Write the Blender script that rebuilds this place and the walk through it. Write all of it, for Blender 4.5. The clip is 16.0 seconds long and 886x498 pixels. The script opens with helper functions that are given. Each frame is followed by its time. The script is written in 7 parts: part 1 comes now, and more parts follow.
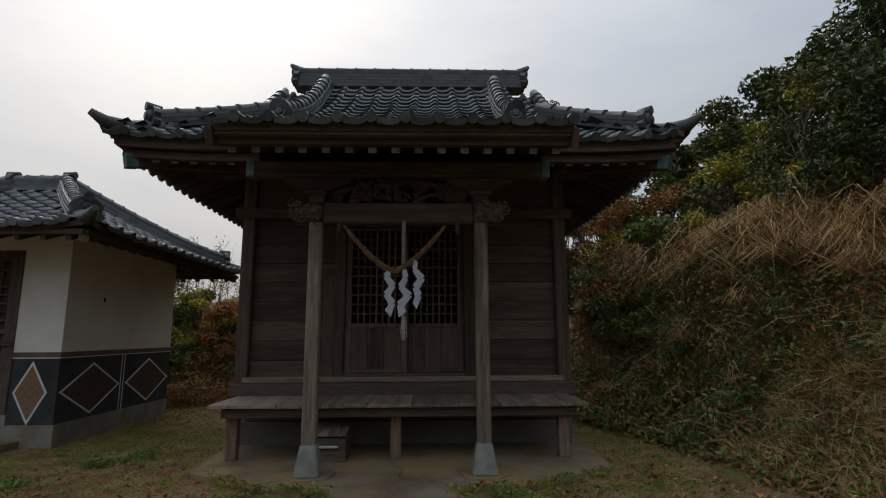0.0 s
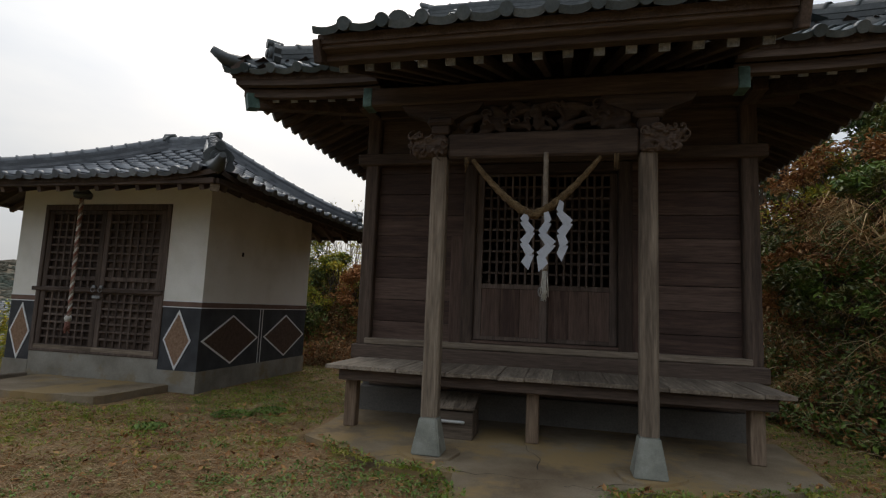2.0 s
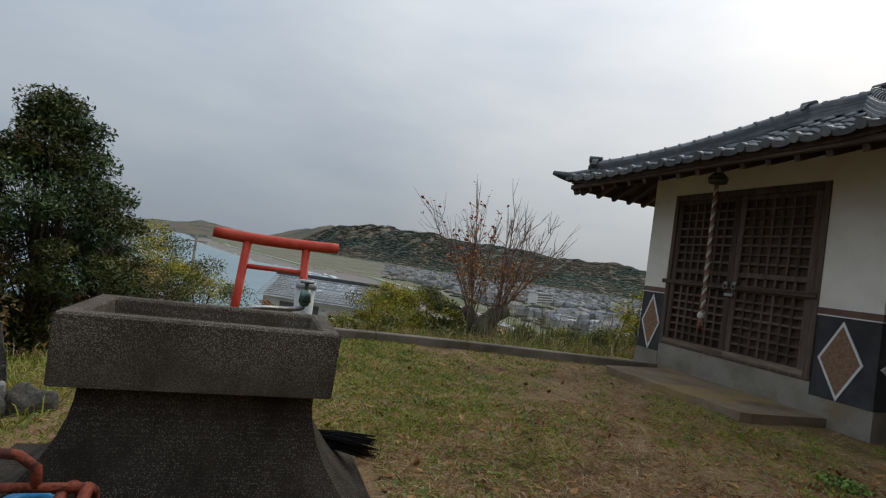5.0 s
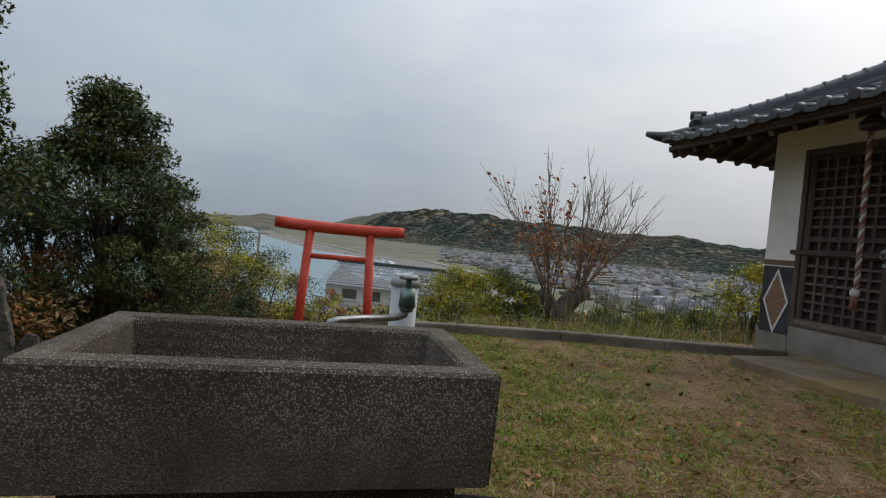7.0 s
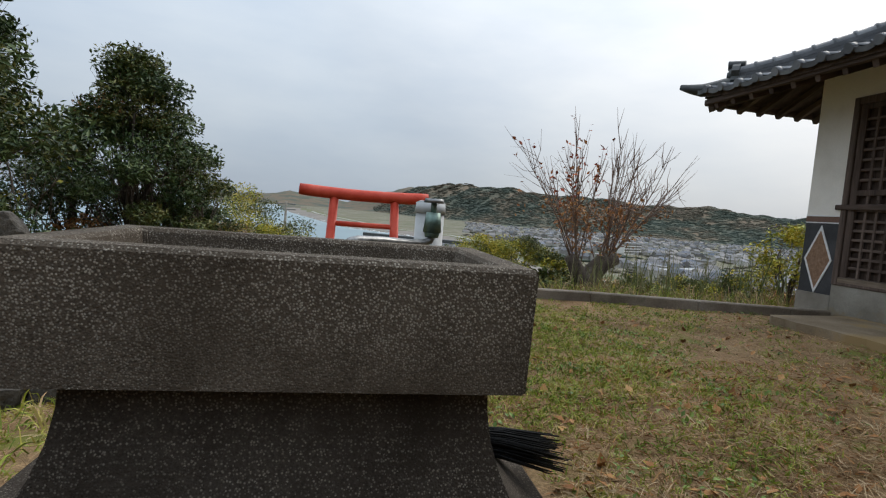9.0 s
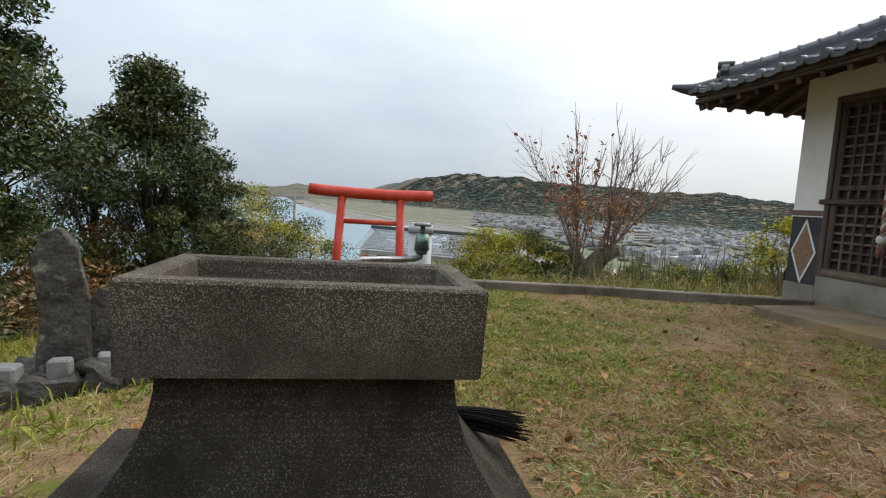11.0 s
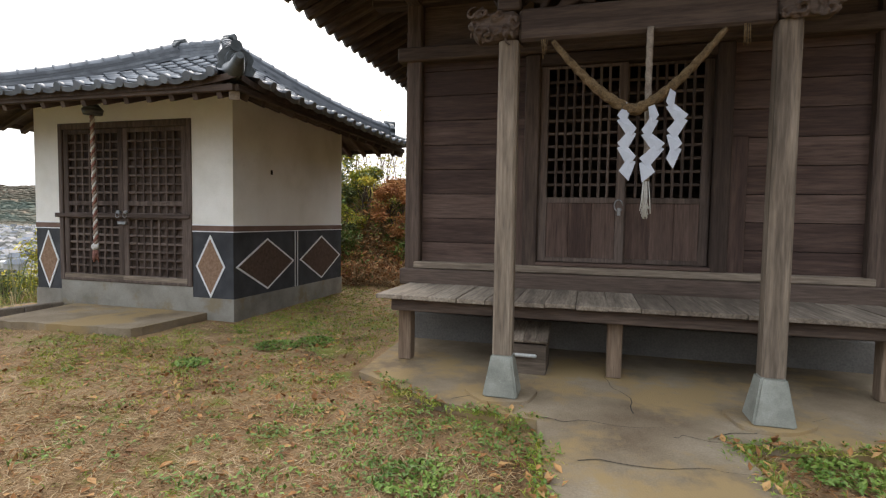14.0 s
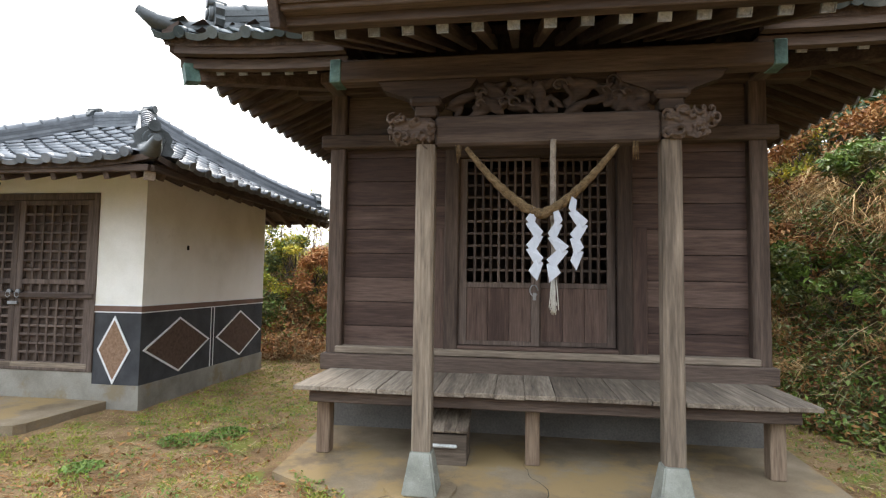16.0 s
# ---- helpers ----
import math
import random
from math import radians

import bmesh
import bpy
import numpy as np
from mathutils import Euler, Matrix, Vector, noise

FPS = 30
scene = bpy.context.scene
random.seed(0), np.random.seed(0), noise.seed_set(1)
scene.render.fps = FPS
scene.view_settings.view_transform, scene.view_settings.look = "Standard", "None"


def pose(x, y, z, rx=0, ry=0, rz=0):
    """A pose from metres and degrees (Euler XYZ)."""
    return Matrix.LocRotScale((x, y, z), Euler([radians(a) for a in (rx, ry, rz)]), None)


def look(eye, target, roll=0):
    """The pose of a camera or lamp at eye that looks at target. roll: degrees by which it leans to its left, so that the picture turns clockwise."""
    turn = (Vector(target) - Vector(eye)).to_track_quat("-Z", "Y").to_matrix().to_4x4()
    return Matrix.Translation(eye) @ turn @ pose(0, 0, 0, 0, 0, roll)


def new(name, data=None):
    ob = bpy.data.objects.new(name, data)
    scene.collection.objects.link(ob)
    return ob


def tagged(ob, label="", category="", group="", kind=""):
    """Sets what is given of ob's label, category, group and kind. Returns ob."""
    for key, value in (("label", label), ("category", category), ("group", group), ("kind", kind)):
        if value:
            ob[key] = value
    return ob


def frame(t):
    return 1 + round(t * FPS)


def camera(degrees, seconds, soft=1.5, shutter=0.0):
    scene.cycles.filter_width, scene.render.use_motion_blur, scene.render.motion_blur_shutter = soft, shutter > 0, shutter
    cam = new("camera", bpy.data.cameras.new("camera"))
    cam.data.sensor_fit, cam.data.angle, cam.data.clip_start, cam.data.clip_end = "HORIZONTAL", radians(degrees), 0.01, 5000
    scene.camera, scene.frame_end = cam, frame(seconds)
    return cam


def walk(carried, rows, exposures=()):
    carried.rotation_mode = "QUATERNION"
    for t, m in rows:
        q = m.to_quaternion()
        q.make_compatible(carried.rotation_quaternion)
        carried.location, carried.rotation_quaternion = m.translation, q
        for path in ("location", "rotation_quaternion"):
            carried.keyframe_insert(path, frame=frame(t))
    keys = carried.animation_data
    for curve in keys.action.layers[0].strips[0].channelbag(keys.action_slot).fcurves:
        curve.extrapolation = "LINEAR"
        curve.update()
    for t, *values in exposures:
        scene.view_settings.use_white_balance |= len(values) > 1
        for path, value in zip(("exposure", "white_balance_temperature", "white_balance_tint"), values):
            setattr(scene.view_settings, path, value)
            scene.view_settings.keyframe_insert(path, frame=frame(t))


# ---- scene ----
cam = camera(80.9, 16.0, soft=1.2)
PATH = [
    (0, (-0.035, 0.452, 1.342), (0.023, 2.424, 1.67), -0.3),
    (0.5, (-0.06, 0.643, 1.318), (-0.027, 2.616, 1.641), -0.2),
    (1, (-0.089, 0.87, 1.307), (-0.138, 2.846, 1.611), 0.2),
    (1.5, (-0.097, 1.089, 1.244), (-0.306, 3.061, 1.509), 1.0),
    (2, (-0.121, 1.393, 1.21), (-0.575, 3.328, 1.438), 2.4),
    (2.5, (-0.305, 1.529, 1.149), (-1.048, 3.375, 1.35), 3.7),
    (3, (-0.583, 1.742, 1.143), (-1.683, 3.404, 1.308), 4.9),
    (3.5, (-0.8, 1.916, 1.085), (-2.219, 3.319, 1.224), 5.9),
    (4, (-1.05, 1.945, 1.079), (-2.726, 3.033, 1.179), 6.9),
    (4.5, (-1.342, 1.96, 1.026), (-3.157, 2.795, 1.108), 8.0),
    (5, (-1.541, 1.928, 1.061), (-3.431, 2.58, 1.117), 8.0),
    (5.2, (-1.636, 1.89, 1.039), (-3.543, 2.491, 1.075), 7.7),
    (7.5, (-2.487, 1.862, 1.009), (-4.437, 2.304, 0.951), 5.4),
    (8, (-2.523, 1.885, 0.900), (-4.477, 2.303, 0.807), 5.4),
    (8.5, (-2.508, 1.884, 0.868), (-4.464, 2.285, 0.747), 4.9),
    (9, (-2.482, 1.892, 0.859), (-4.442, 2.265, 0.717), 4.6),
    (11.5, (-1.84, 1.897, 0.995), (-3.8, 2.245, 0.806), 3.5),
    (12, (-1.467, 1.895, 0.997), (-3.349, 2.528, 0.755), 3.1),
    (12.5, (-1.153, 1.904, 0.967), (-2.826, 2.972, 0.721), 2.9),
    (13, (-0.838, 1.962, 0.991), (-2.129, 3.475, 0.78), 2.4),
    (13.5, (-0.671, 1.915, 1.172), (-1.51, 3.721, 0.99), 1.7),
    (14, (-0.577, 1.973, 1.267), (-1.115, 3.896, 1.157), 0.9),
    (14.5, (-0.471, 1.989, 1.369), (-0.88, 3.947, 1.371), 0.9),
    (15, (-0.465, 1.966, 1.46), (-0.826, 3.932, 1.515), 1.1),
    (15.5, (-0.496, 1.923, 1.504), (-0.813, 3.896, 1.593), 0.9),
    (16, (-0.492, 1.929, 1.507), (-0.773, 3.906, 1.625), 0.8),
]
EXPOSURES = [(0.0, -0.72, 6730, 10), (1.0, -0.60, 6730, 10), (2.0, -0.24, 6880, 10), (3.0, 0.22, 6880, 10), (3.5, 0.26, 6780, 10), (4.3, -0.20, 6680, 10), (5.0, -0.50, 6630, 9),
             (7.5, -0.35, 6580, 9), (9.0, 0.00, 6580, 9), (11.5, 0.28, 6680, 9), (12.5, 0.25, 6500, 10), (13.3, 0.60, 6800, 11), (14.0, 1.10, 6900, 12), (14.7, 1.88, 6850, 11), (15.3, 2.12, 6800, 10), (16.0, 1.74, 6800, 10)]
walk(cam, [(t, look(eye, target, roll)) for t, eye, target, roll in PATH], EXPOSURES)


# ---- world, sun, exposure ----
SUN_AZ, SUN_EL = radians(62), radians(38)  # azimuth counted from -x towards +y
world = bpy.data.worlds.new("sky")
scene.world = world
world.use_nodes = True
wn, wl = world.node_tree.nodes, world.node_tree.links
wn.clear()
w_out, w_bg = wn.new("ShaderNodeOutputWorld"), wn.new("ShaderNodeBackground")
sky = wn.new("ShaderNodeTexSky")
sky.sky_type, sky.sun_disc = "NISHITA", False
sky.sun_elevation, sky.sun_rotation = SUN_EL, math.atan2(-math.cos(SUN_AZ), math.sin(SUN_AZ))
sky.air_density, sky.dust_density = 1.0, 3.0
w_co, w_map, w_no = wn.new("ShaderNodeTexCoord"), wn.new("ShaderNodeMapping"), wn.new("ShaderNodeTexNoise")
w_map.inputs["Scale"].default_value = (1.0, 1.0, 3.2)
w_no.inputs["Scale"].default_value, w_no.inputs["Detail"].default_value, w_no.inputs["Roughness"].default_value = 1.7, 5, 0.55
w_ramp = wn.new("ShaderNodeValToRGB")
w_ramp.color_ramp.elements[0].position, w_ramp.color_ramp.elements[0].color = 0.28, (6.4, 7.3, 8.6, 1)
w_ramp.color_ramp.elements[1].position, w_ramp.color_ramp.elements[1].color = 0.72, (9.1, 9.55, 10.1, 1)
w_mix = wn.new("ShaderNodeMixRGB")
w_mix.inputs["Fac"].default_value = 0.88
wl.new(w_co.outputs["Generated"], w_map.inputs["Vector"])
wl.new(w_map.outputs["Vector"], w_no.inputs["Vector"])
wl.new(w_no.outputs["Fac"], w_ramp.inputs["Fac"])
wl.new(sky.outputs["Color"], w_mix.inputs["Color1"])
wl.new(w_ramp.outputs["Color"], w_mix.inputs["Color2"])
# an overcast dome: about three times brighter overhead than at the horizon, and brighter towards the hidden sun
w_sep, w_grad, w_dot, w_glow, w_mul, w_fin = (wn.new("ShaderNode" + k) for k in ("SeparateXYZ", "MapRange", "VectorMath", "MapRange", "Math", "MixRGB"))
wl.new(w_co.outputs["Generated"], w_sep.inputs[0])
wl.new(w_sep.outputs["Z"], w_grad.inputs["Value"])
w_grad.inputs["To Min"].default_value, w_grad.inputs["To Max"].default_value = 0.62, 1.75
w_dot.operation = "DOT_PRODUCT"
wl.new(w_co.outputs["Generated"], w_dot.inputs[0])
w_dot.inputs[1].default_value = (-math.cos(SUN_EL) * math.cos(SUN_AZ), math.cos(SUN_EL) * math.sin(SUN_AZ), math.sin(SUN_EL))
wl.new(w_dot.outputs["Value"], w_glow.inputs["Value"])
w_glow.inputs["From Min"].default_value, w_glow.inputs["To Min"].default_value, w_glow.inputs["To Max"].default_value = 0.55, 1.0, 1.4
w_mul.operation = "MULTIPLY"
wl.new(w_grad.outputs["Result"], w_mul.inputs[0])
wl.new(w_glow.outputs["Result"], w_mul.inputs[1])
w_fin.blend_type, w_fin.inputs["Fac"].default_value = "MULTIPLY", 1.0
wl.new(w_mix.outputs["Color"], w_fin.inputs["Color1"])
wl.new(w_mul.outputs["Value"], w_fin.inputs["Color2"])
w_tint, w_far = wn.new("ShaderNodeValToRGB"), wn.new("ShaderNodeMixRGB")
w_tint.color_ramp.elements[0].position, w_tint.color_ramp.elements[0].color = 0.45, (0.935, 0.985, 1.03, 1)
w_tint.color_ramp.elements[1].position, w_tint.color_ramp.elements[1].color = 0.85, (1.03, 1.0, 0.965, 1)
wl.new(w_dot.outputs["Value"], w_tint.inputs["Fac"])
w_far.blend_type, w_far.inputs["Fac"].default_value = "MULTIPLY", 1.0
wl.new(w_fin.outputs["Color"], w_far.inputs["Color1"])
wl.new(w_tint.outputs["Color"], w_far.inputs["Color2"])
wl.new(w_far.outputs["Color"], w_bg.inputs["Color"])
w_bg.inputs["Strength"].default_value = 0.10
wl.new(w_bg.outputs["Background"], w_out.inputs["Surface"])
sun = new("sun", bpy.data.lights.new("sun", "SUN"))
sun.data.energy, sun.data.angle, sun.data.color = 0.9, radians(22), (1.0, 0.96, 0.9)
sun_from = Vector((-math.cos(SUN_EL) * math.cos(SUN_AZ), math.cos(SUN_EL) * math.sin(SUN_AZ), math.sin(SUN_EL)))
sun.matrix_world = look(sun_from * 60, (0, 0, 0))


# ---- helpers of this scene ----
def in_world(ob):
    return ob.matrix_basis if ob.parent is None else in_world(ob.parent) @ ob.matrix_parent_inverse @ ob.matrix_basis


def adopt(ob, parent):
    if parent is not None:
        ob.parent = parent
        ob.matrix_parent_inverse = in_world(parent).inverted()
    return ob


def to_mesh(name, bm, material, smooth=False):
    me = bpy.data.meshes.new(name)
    bmesh.ops.recalc_face_normals(bm, faces=bm.faces)
    bm.to_mesh(me)
    bm.free()
    for m in material if isinstance(material, (list, tuple)) else [material]:
        me.materials.append(m)
    if smooth:
        me.polygons.foreach_set("use_smooth", [True] * len(me.polygons))
    return me


def part(name, bm, material, parent=None, label="", smooth=False):
    ob = adopt(new(name, to_mesh(name, bm, material, smooth)), parent)
    return tagged(ob, label)


def piece(name, me, parent, m, label=""):
    ob = adopt(new(name, me), parent)
    ob.matrix_basis = m
    return tagged(ob, label)


def from_arrays(name, verts, faces, material, smooth=False):
    me = bpy.data.meshes.new(name)
    verts = np.asarray(verts, dtype=np.float32).reshape(-1, 3)
    faces = np.asarray(faces, dtype=np.int32)
    n, k = faces.shape
    me.vertices.add(len(verts))
    me.vertices.foreach_set("co", verts.ravel())
    me.loops.add(n * k)
    me.loops.foreach_set("vertex_index", faces.ravel())
    me.polygons.add(n)
    me.polygons.foreach_set("loop_start", np.arange(0, n * k, k, dtype=np.int32))
    me.polygons.foreach_set("use_smooth", [smooth] * n)
    for m in material if isinstance(material, (list, tuple)) else [material]:
        me.materials.append(m)
    me.update(calc_edges=True)
    me.validate()
    return me


def thing(name, loc, label, category, group="", kind=""):
    ob = new(name)
    ob.empty_display_size = 0.2
    ob.matrix_basis = pose(*loc)
    return tagged(ob, label, category, group, kind)


def box(bm, lo, hi, c=0.0, m=None):
    """A box from corner to corner with chamfered edges of width c, moved by m."""
    lo, hi = Vector(lo), Vector(hi)
    mid, size = (lo + hi) / 2, hi - lo
    tmp = bmesh.new()
    bmesh.ops.create_cube(tmp, size=1.0, matrix=Matrix.Translation(mid) @ Matrix.Diagonal((*size, 1)))
    if c > 0:
        bmesh.ops.bevel(tmp, geom=tmp.edges[:], offset=min(c, min(size) * 0.45), segments=1, affect="EDGES")
    return merge(bm, tmp, m)


def merge(bm, tmp, m=None, index=0):
    vmap = {}
    for v in tmp.verts:
        vmap[v] = bm.verts.new(m @ v.co if m is not None else v.co)
    for f in tmp.faces:
        try:
            g = bm.faces.new([vmap[v] for v in f.verts])
            g.smooth, g.material_index = f.smooth, f.material_index or index
        except ValueError:
            pass
    tmp.free()
    return bm


def boxbm(lo, hi, c=0.0, m=None):
    return box(bmesh.new(), lo, hi, c, m)


def cyl(bm, p0, p1, r0, r1=None, seg=12, caps=True):
    p0, p1 = Vector(p0), Vector(p1)
    r1 = r0 if r1 is None else r1
    d = p1 - p0
    q = d.to_track_quat("Z", "Y").to_matrix().to_4x4()
    tmp = bmesh.new()
    bmesh.ops.create_cone(tmp, cap_ends=caps, segments=seg, radius1=r0, radius2=max(r1, 1e-4), depth=d.length,
                          matrix=Matrix.Translation((p0 + p1) / 2) @ q)
    for f in tmp.faces:
        f.smooth = len(f.verts) == 4
    return merge(bm, tmp)


def tube(bm, pts, radii, seg=8, twist=0.0, lobes=0, depth=0.0):
    """A swept round section along pts; lobes and twist make laid rope."""
    pts = [Vector(p) for p in pts]
    if not isinstance(radii, (list, tuple)):
        radii = [radii] * len(pts)
    rings, up = [], Vector((0, 0, 1))
    for i, p in enumerate(pts):
        t = (pts[min(i + 1, len(pts) - 1)] - pts[max(i - 1, 0)]).normalized()
        if i == 0:
            n = t.orthogonal().normalized()
        else:
            n = (n - t * n.dot(t)).normalized()
        b = t.cross(n)
        ring = []
        for k in range(seg):
            a = 2 * math.pi * k / seg
            r = radii[i] * (1 + depth * abs(math.cos((a + twist * i) * lobes / 2)) if lobes else 1)
            ring.append(bm.verts.new(p + (n * math.cos(a) + b * math.sin(a)) * r))
        rings.append(ring)
    for a, b in zip(rings, rings[1:]):
        for k in range(seg):
            f = bm.faces.new((a[k], a[(k + 1) % seg], b[(k + 1) % seg], b[k]))
            f.smooth = True
    bm.faces.new(rings[0][::-1])
    bm.faces.new(rings[-1])
    return bm


def prism(bm, outline, depth, m):
    """An outline in local x, z pushed along local y by depth, then moved by m."""
    a = [bm.verts.new(m @ Vector((x, 0, z))) for x, z in outline]
    b = [bm.verts.new(m @ Vector((x, depth, z))) for x, z in outline]
    bm.faces.new(a)
    bm.faces.new(b[::-1])
    n = len(a)
    for i in range(n):
        bm.faces.new((a[i], b[i], b[(i + 1) % n], a[(i + 1) % n]))
    return bm


rng = np.random.default_rng(7)


# ---- materials ----
def material(name, colours, scale=6.0, fine=60.0, rough=0.8, bump=0.15, metal=0.0, stretch=(1, 1, 1), spread=0.25,
             per="", spots=None, spec=0.3, coat=0.0):
    """A node material: coarse noise mixes the colours, fine noise gives grain and relief.
    per: 'object' or 'island' varies the tone of single pieces; spots: (colour, scale, cover) for lichen or stains."""
    m = bpy.data.materials.new(name)
    m.use_nodes = True
    n, l = m.node_tree.nodes, m.node_tree.links
    b = n["Principled BSDF"]
    b.inputs["Roughness"].default_value, b.inputs["Metallic"].default_value = rough, metal
    b.inputs["Specular IOR Level"].default_value = spec
    b.inputs["Coat Weight"].default_value = coat
    tc, mp = n.new("ShaderNodeTexCoord"), n.new("ShaderNodeMapping")
    mp.inputs["Scale"].default_value = stretch
    vec = tc.outputs["Object"]
    rnd = None
    if per == "object":
        oi = n.new("ShaderNodeObjectInfo")
        rnd = oi.outputs["Random"]
        off = n.new("ShaderNodeVectorMath")
        off.operation = "MULTIPLY_ADD"
        cx = n.new("ShaderNodeCombineXYZ")
        for k in range(3):
            l.new(rnd, cx.inputs[k])
        l.new(cx.outputs[0], off.inputs[0])
        off.inputs[1].default_value = (17, 31, 23)
        l.new(vec, off.inputs[2])
        vec = off.outputs[0]
    elif per == "island":
        rnd = n.new("ShaderNodeNewGeometry").outputs["Random Per Island"]
    l.new(vec, mp.inputs["Vector"])
    n1, n2 = n.new("ShaderNodeTexNoise"), n.new("ShaderNodeTexNoise")
    for q, s in ((n1, scale), (n2, fine)):
        q.inputs["Scale"].default_value, q.inputs["Detail"].default_value, q.inputs["Roughness"].default_value = s, 5, 0.6
        l.new(mp.outputs["Vector"], q.inputs["Vector"])
    ramp = n.new("ShaderNodeValToRGB")
    el = ramp.color_ramp.elements
    while len(el) < len(colours):
        el.new(0.5)
    for i, c in enumerate(colours):
        el[i].position = 0.5 if len(colours) == 1 else 0.32 + 0.36 * i / (len(colours) - 1)
        el[i].color = (*c, 1)
    fac = n1.outputs["Fac"]
    if rnd is not None:
        mixf = n.new("ShaderNodeMath")
        mixf.operation = "MULTIPLY_ADD"
        sub = n.new("ShaderNodeMath")
        sub.operation = "SUBTRACT"
        l.new(rnd, sub.inputs[0])
        sub.inputs[1].default_value = 0.5
        l.new(sub.outputs[0], mixf.inputs[0])
        mixf.inputs[1].default_value = 0.36
        l.new(fac, mixf.inputs[2])
        fac = mixf.outputs[0]
    l.new(fac, ramp.inputs["Fac"])
    val = n.new("ShaderNodeMapRange")
    val.inputs["From Min"].default_value, val.inputs["From Max"].default_value = 0.25, 0.75
    val.inputs["To Min"].default_value, val.inputs["To Max"].default_value = 1 - spread, 1 + spread
    l.new(n2.outputs["Fac"], val.inputs["Value"])
    mul = n.new("ShaderNodeMixRGB")
    mul.blend_type = "MULTIPLY"
    mul.inputs["Fac"].default_value = 1
    l.new(ramp.outputs["Color"], mul.inputs["Color1"])
    l.new(val.outputs["Result"], mul.inputs["Color2"])
    col = mul.outputs["Color"]
    if spots:
        n3, r3, mx = n.new("ShaderNodeTexNoise"), n.new("ShaderNodeMapRange"), n.new("ShaderNodeMixRGB")
        n3.inputs["Scale"].default_value, n3.inputs["Detail"].default_value, n3.inputs["Roughness"].default_value = spots[1], 6, 0.65
        l.new(vec, n3.inputs["Vector"])
        r3.inputs["From Min"].default_value, r3.inputs["From Max"].default_value = 1 - spots[2], 1 - spots[2] + 0.08
        l.new(n3.outputs["Fac"], r3.inputs["Value"])
        l.new(r3.outputs["Result"], mx.inputs["Fac"])
        l.new(col, mx.inputs["Color1"])
        mx.inputs["Color2"].default_value = (*spots[0], 1)
        col = mx.outputs["Color"]
    l.new(col, b.inputs["Base Color"])
    if bump:
        bp = n.new("ShaderNodeBump")
        bp.inputs["Strength"].default_value, bp.inputs["Distance"].default_value = bump, 0.02
        l.new(n2.outputs["Fac"], bp.inputs["Height"])
        l.new(bp.outputs["Normal"], b.inputs["Normal"])
    return m


def wood(name, axis, colours, rough=0.8, spread=0.40):
    st = [11, 11, 11]
    st["xyz".index(axis)] = 0.9
    return material(name, colours, 1.2, 6.0, rough, 0.35, stretch=st, spread=spread, per="object")


BROWN = [(0.046, 0.030, 0.023), (0.074, 0.050, 0.038), (0.108, 0.075, 0.058)]
wood_x, wood_y, wood_z = (wood("weathered_wood_" + a, a, BROWN) for a in "xyz")
GREYW = [(0.088, 0.066, 0.049), (0.165, 0.126, 0.094), (0.24, 0.188, 0.142)]
PLANKW = [(0.135, 0.105, 0.080), (0.225, 0.180, 0.138), (0.31, 0.255, 0.20)]
plank_y, leg_z = wood("bleached_plank_y", "y", PLANKW, 0.88), wood("tan_wood_z", "z", [(0.11, 0.070, 0.046), (0.17, 0.115, 0.078), (0.23, 0.165, 0.115)], 0.85)
grey_z, grey_x, grey_y = (wood("grey_wood_" + a, a, GREYW, 0.88) for a in "zxy")
REDW = [(0.054, 0.031, 0.024), (0.080, 0.048, 0.037), (0.116, 0.074, 0.058)]
red_x, red_z = wood("brown_board_x", "x", REDW, 0.75, 0.40), wood("brown_board_z", "z", REDW, 0.75, 0.40)
DARKW = [(0.055, 0.037, 0.029), (0.088, 0.062, 0.050), (0.13, 0.095, 0.078)]
dark_x, dark_z = wood("dark_lattice_x", "x", DARKW), wood("dark_lattice_z", "z", DARKW)
cap_grey = material("grey_end_cap", [(0.15, 0.15, 0.15), (0.24, 0.24, 0.24), (0.32, 0.32, 0.32)], 30, 120, 0.8, 0.2, spread=0.2, per="object")
# near-black colour stands in for the shade inside rooms and openings
shade_mat = material("interior_shade_black", [(0.012, 0.01, 0.009), (0.02, 0.017, 0.015)], 3, 20, 0.9)
tile_mat = material("glazed_roof_tile", [(0.028, 0.040, 0.044), (0.055, 0.070, 0.075), (0.10, 0.115, 0.12)], 5, 70, 0.36, 0.12,
                    spread=0.22, per="object", spots=((0.14, 0.15, 0.13), 9, 0.36), spec=0.5)
tile_join = material("roof_tile_joined", [(0.032, 0.044, 0.048), (0.058, 0.072, 0.077), (0.10, 0.115, 0.12)], 5, 70, 0.36, 0.12,
                     spread=0.22, per="island", spots=((0.14, 0.15, 0.13), 9, 0.36), spec=0.5)
tile_grey = material("smoked_grey_tile", [(0.075, 0.080, 0.090), (0.12, 0.127, 0.140), (0.175, 0.183, 0.196)], 5, 70, 0.5, 0.06,
                     spread=0.12, per="object", spots=((0.19, 0.187, 0.172), 8, 0.30), spec=0.5)
tile_greyj = material("smoked_grey_tile_joined", [(0.075, 0.080, 0.090), (0.12, 0.127, 0.140), (0.175, 0.183, 0.196)], 5, 70, 0.5, 0.06,
                      spread=0.12, per="island", spots=((0.19, 0.187, 0.172), 8, 0.30), spec=0.5)
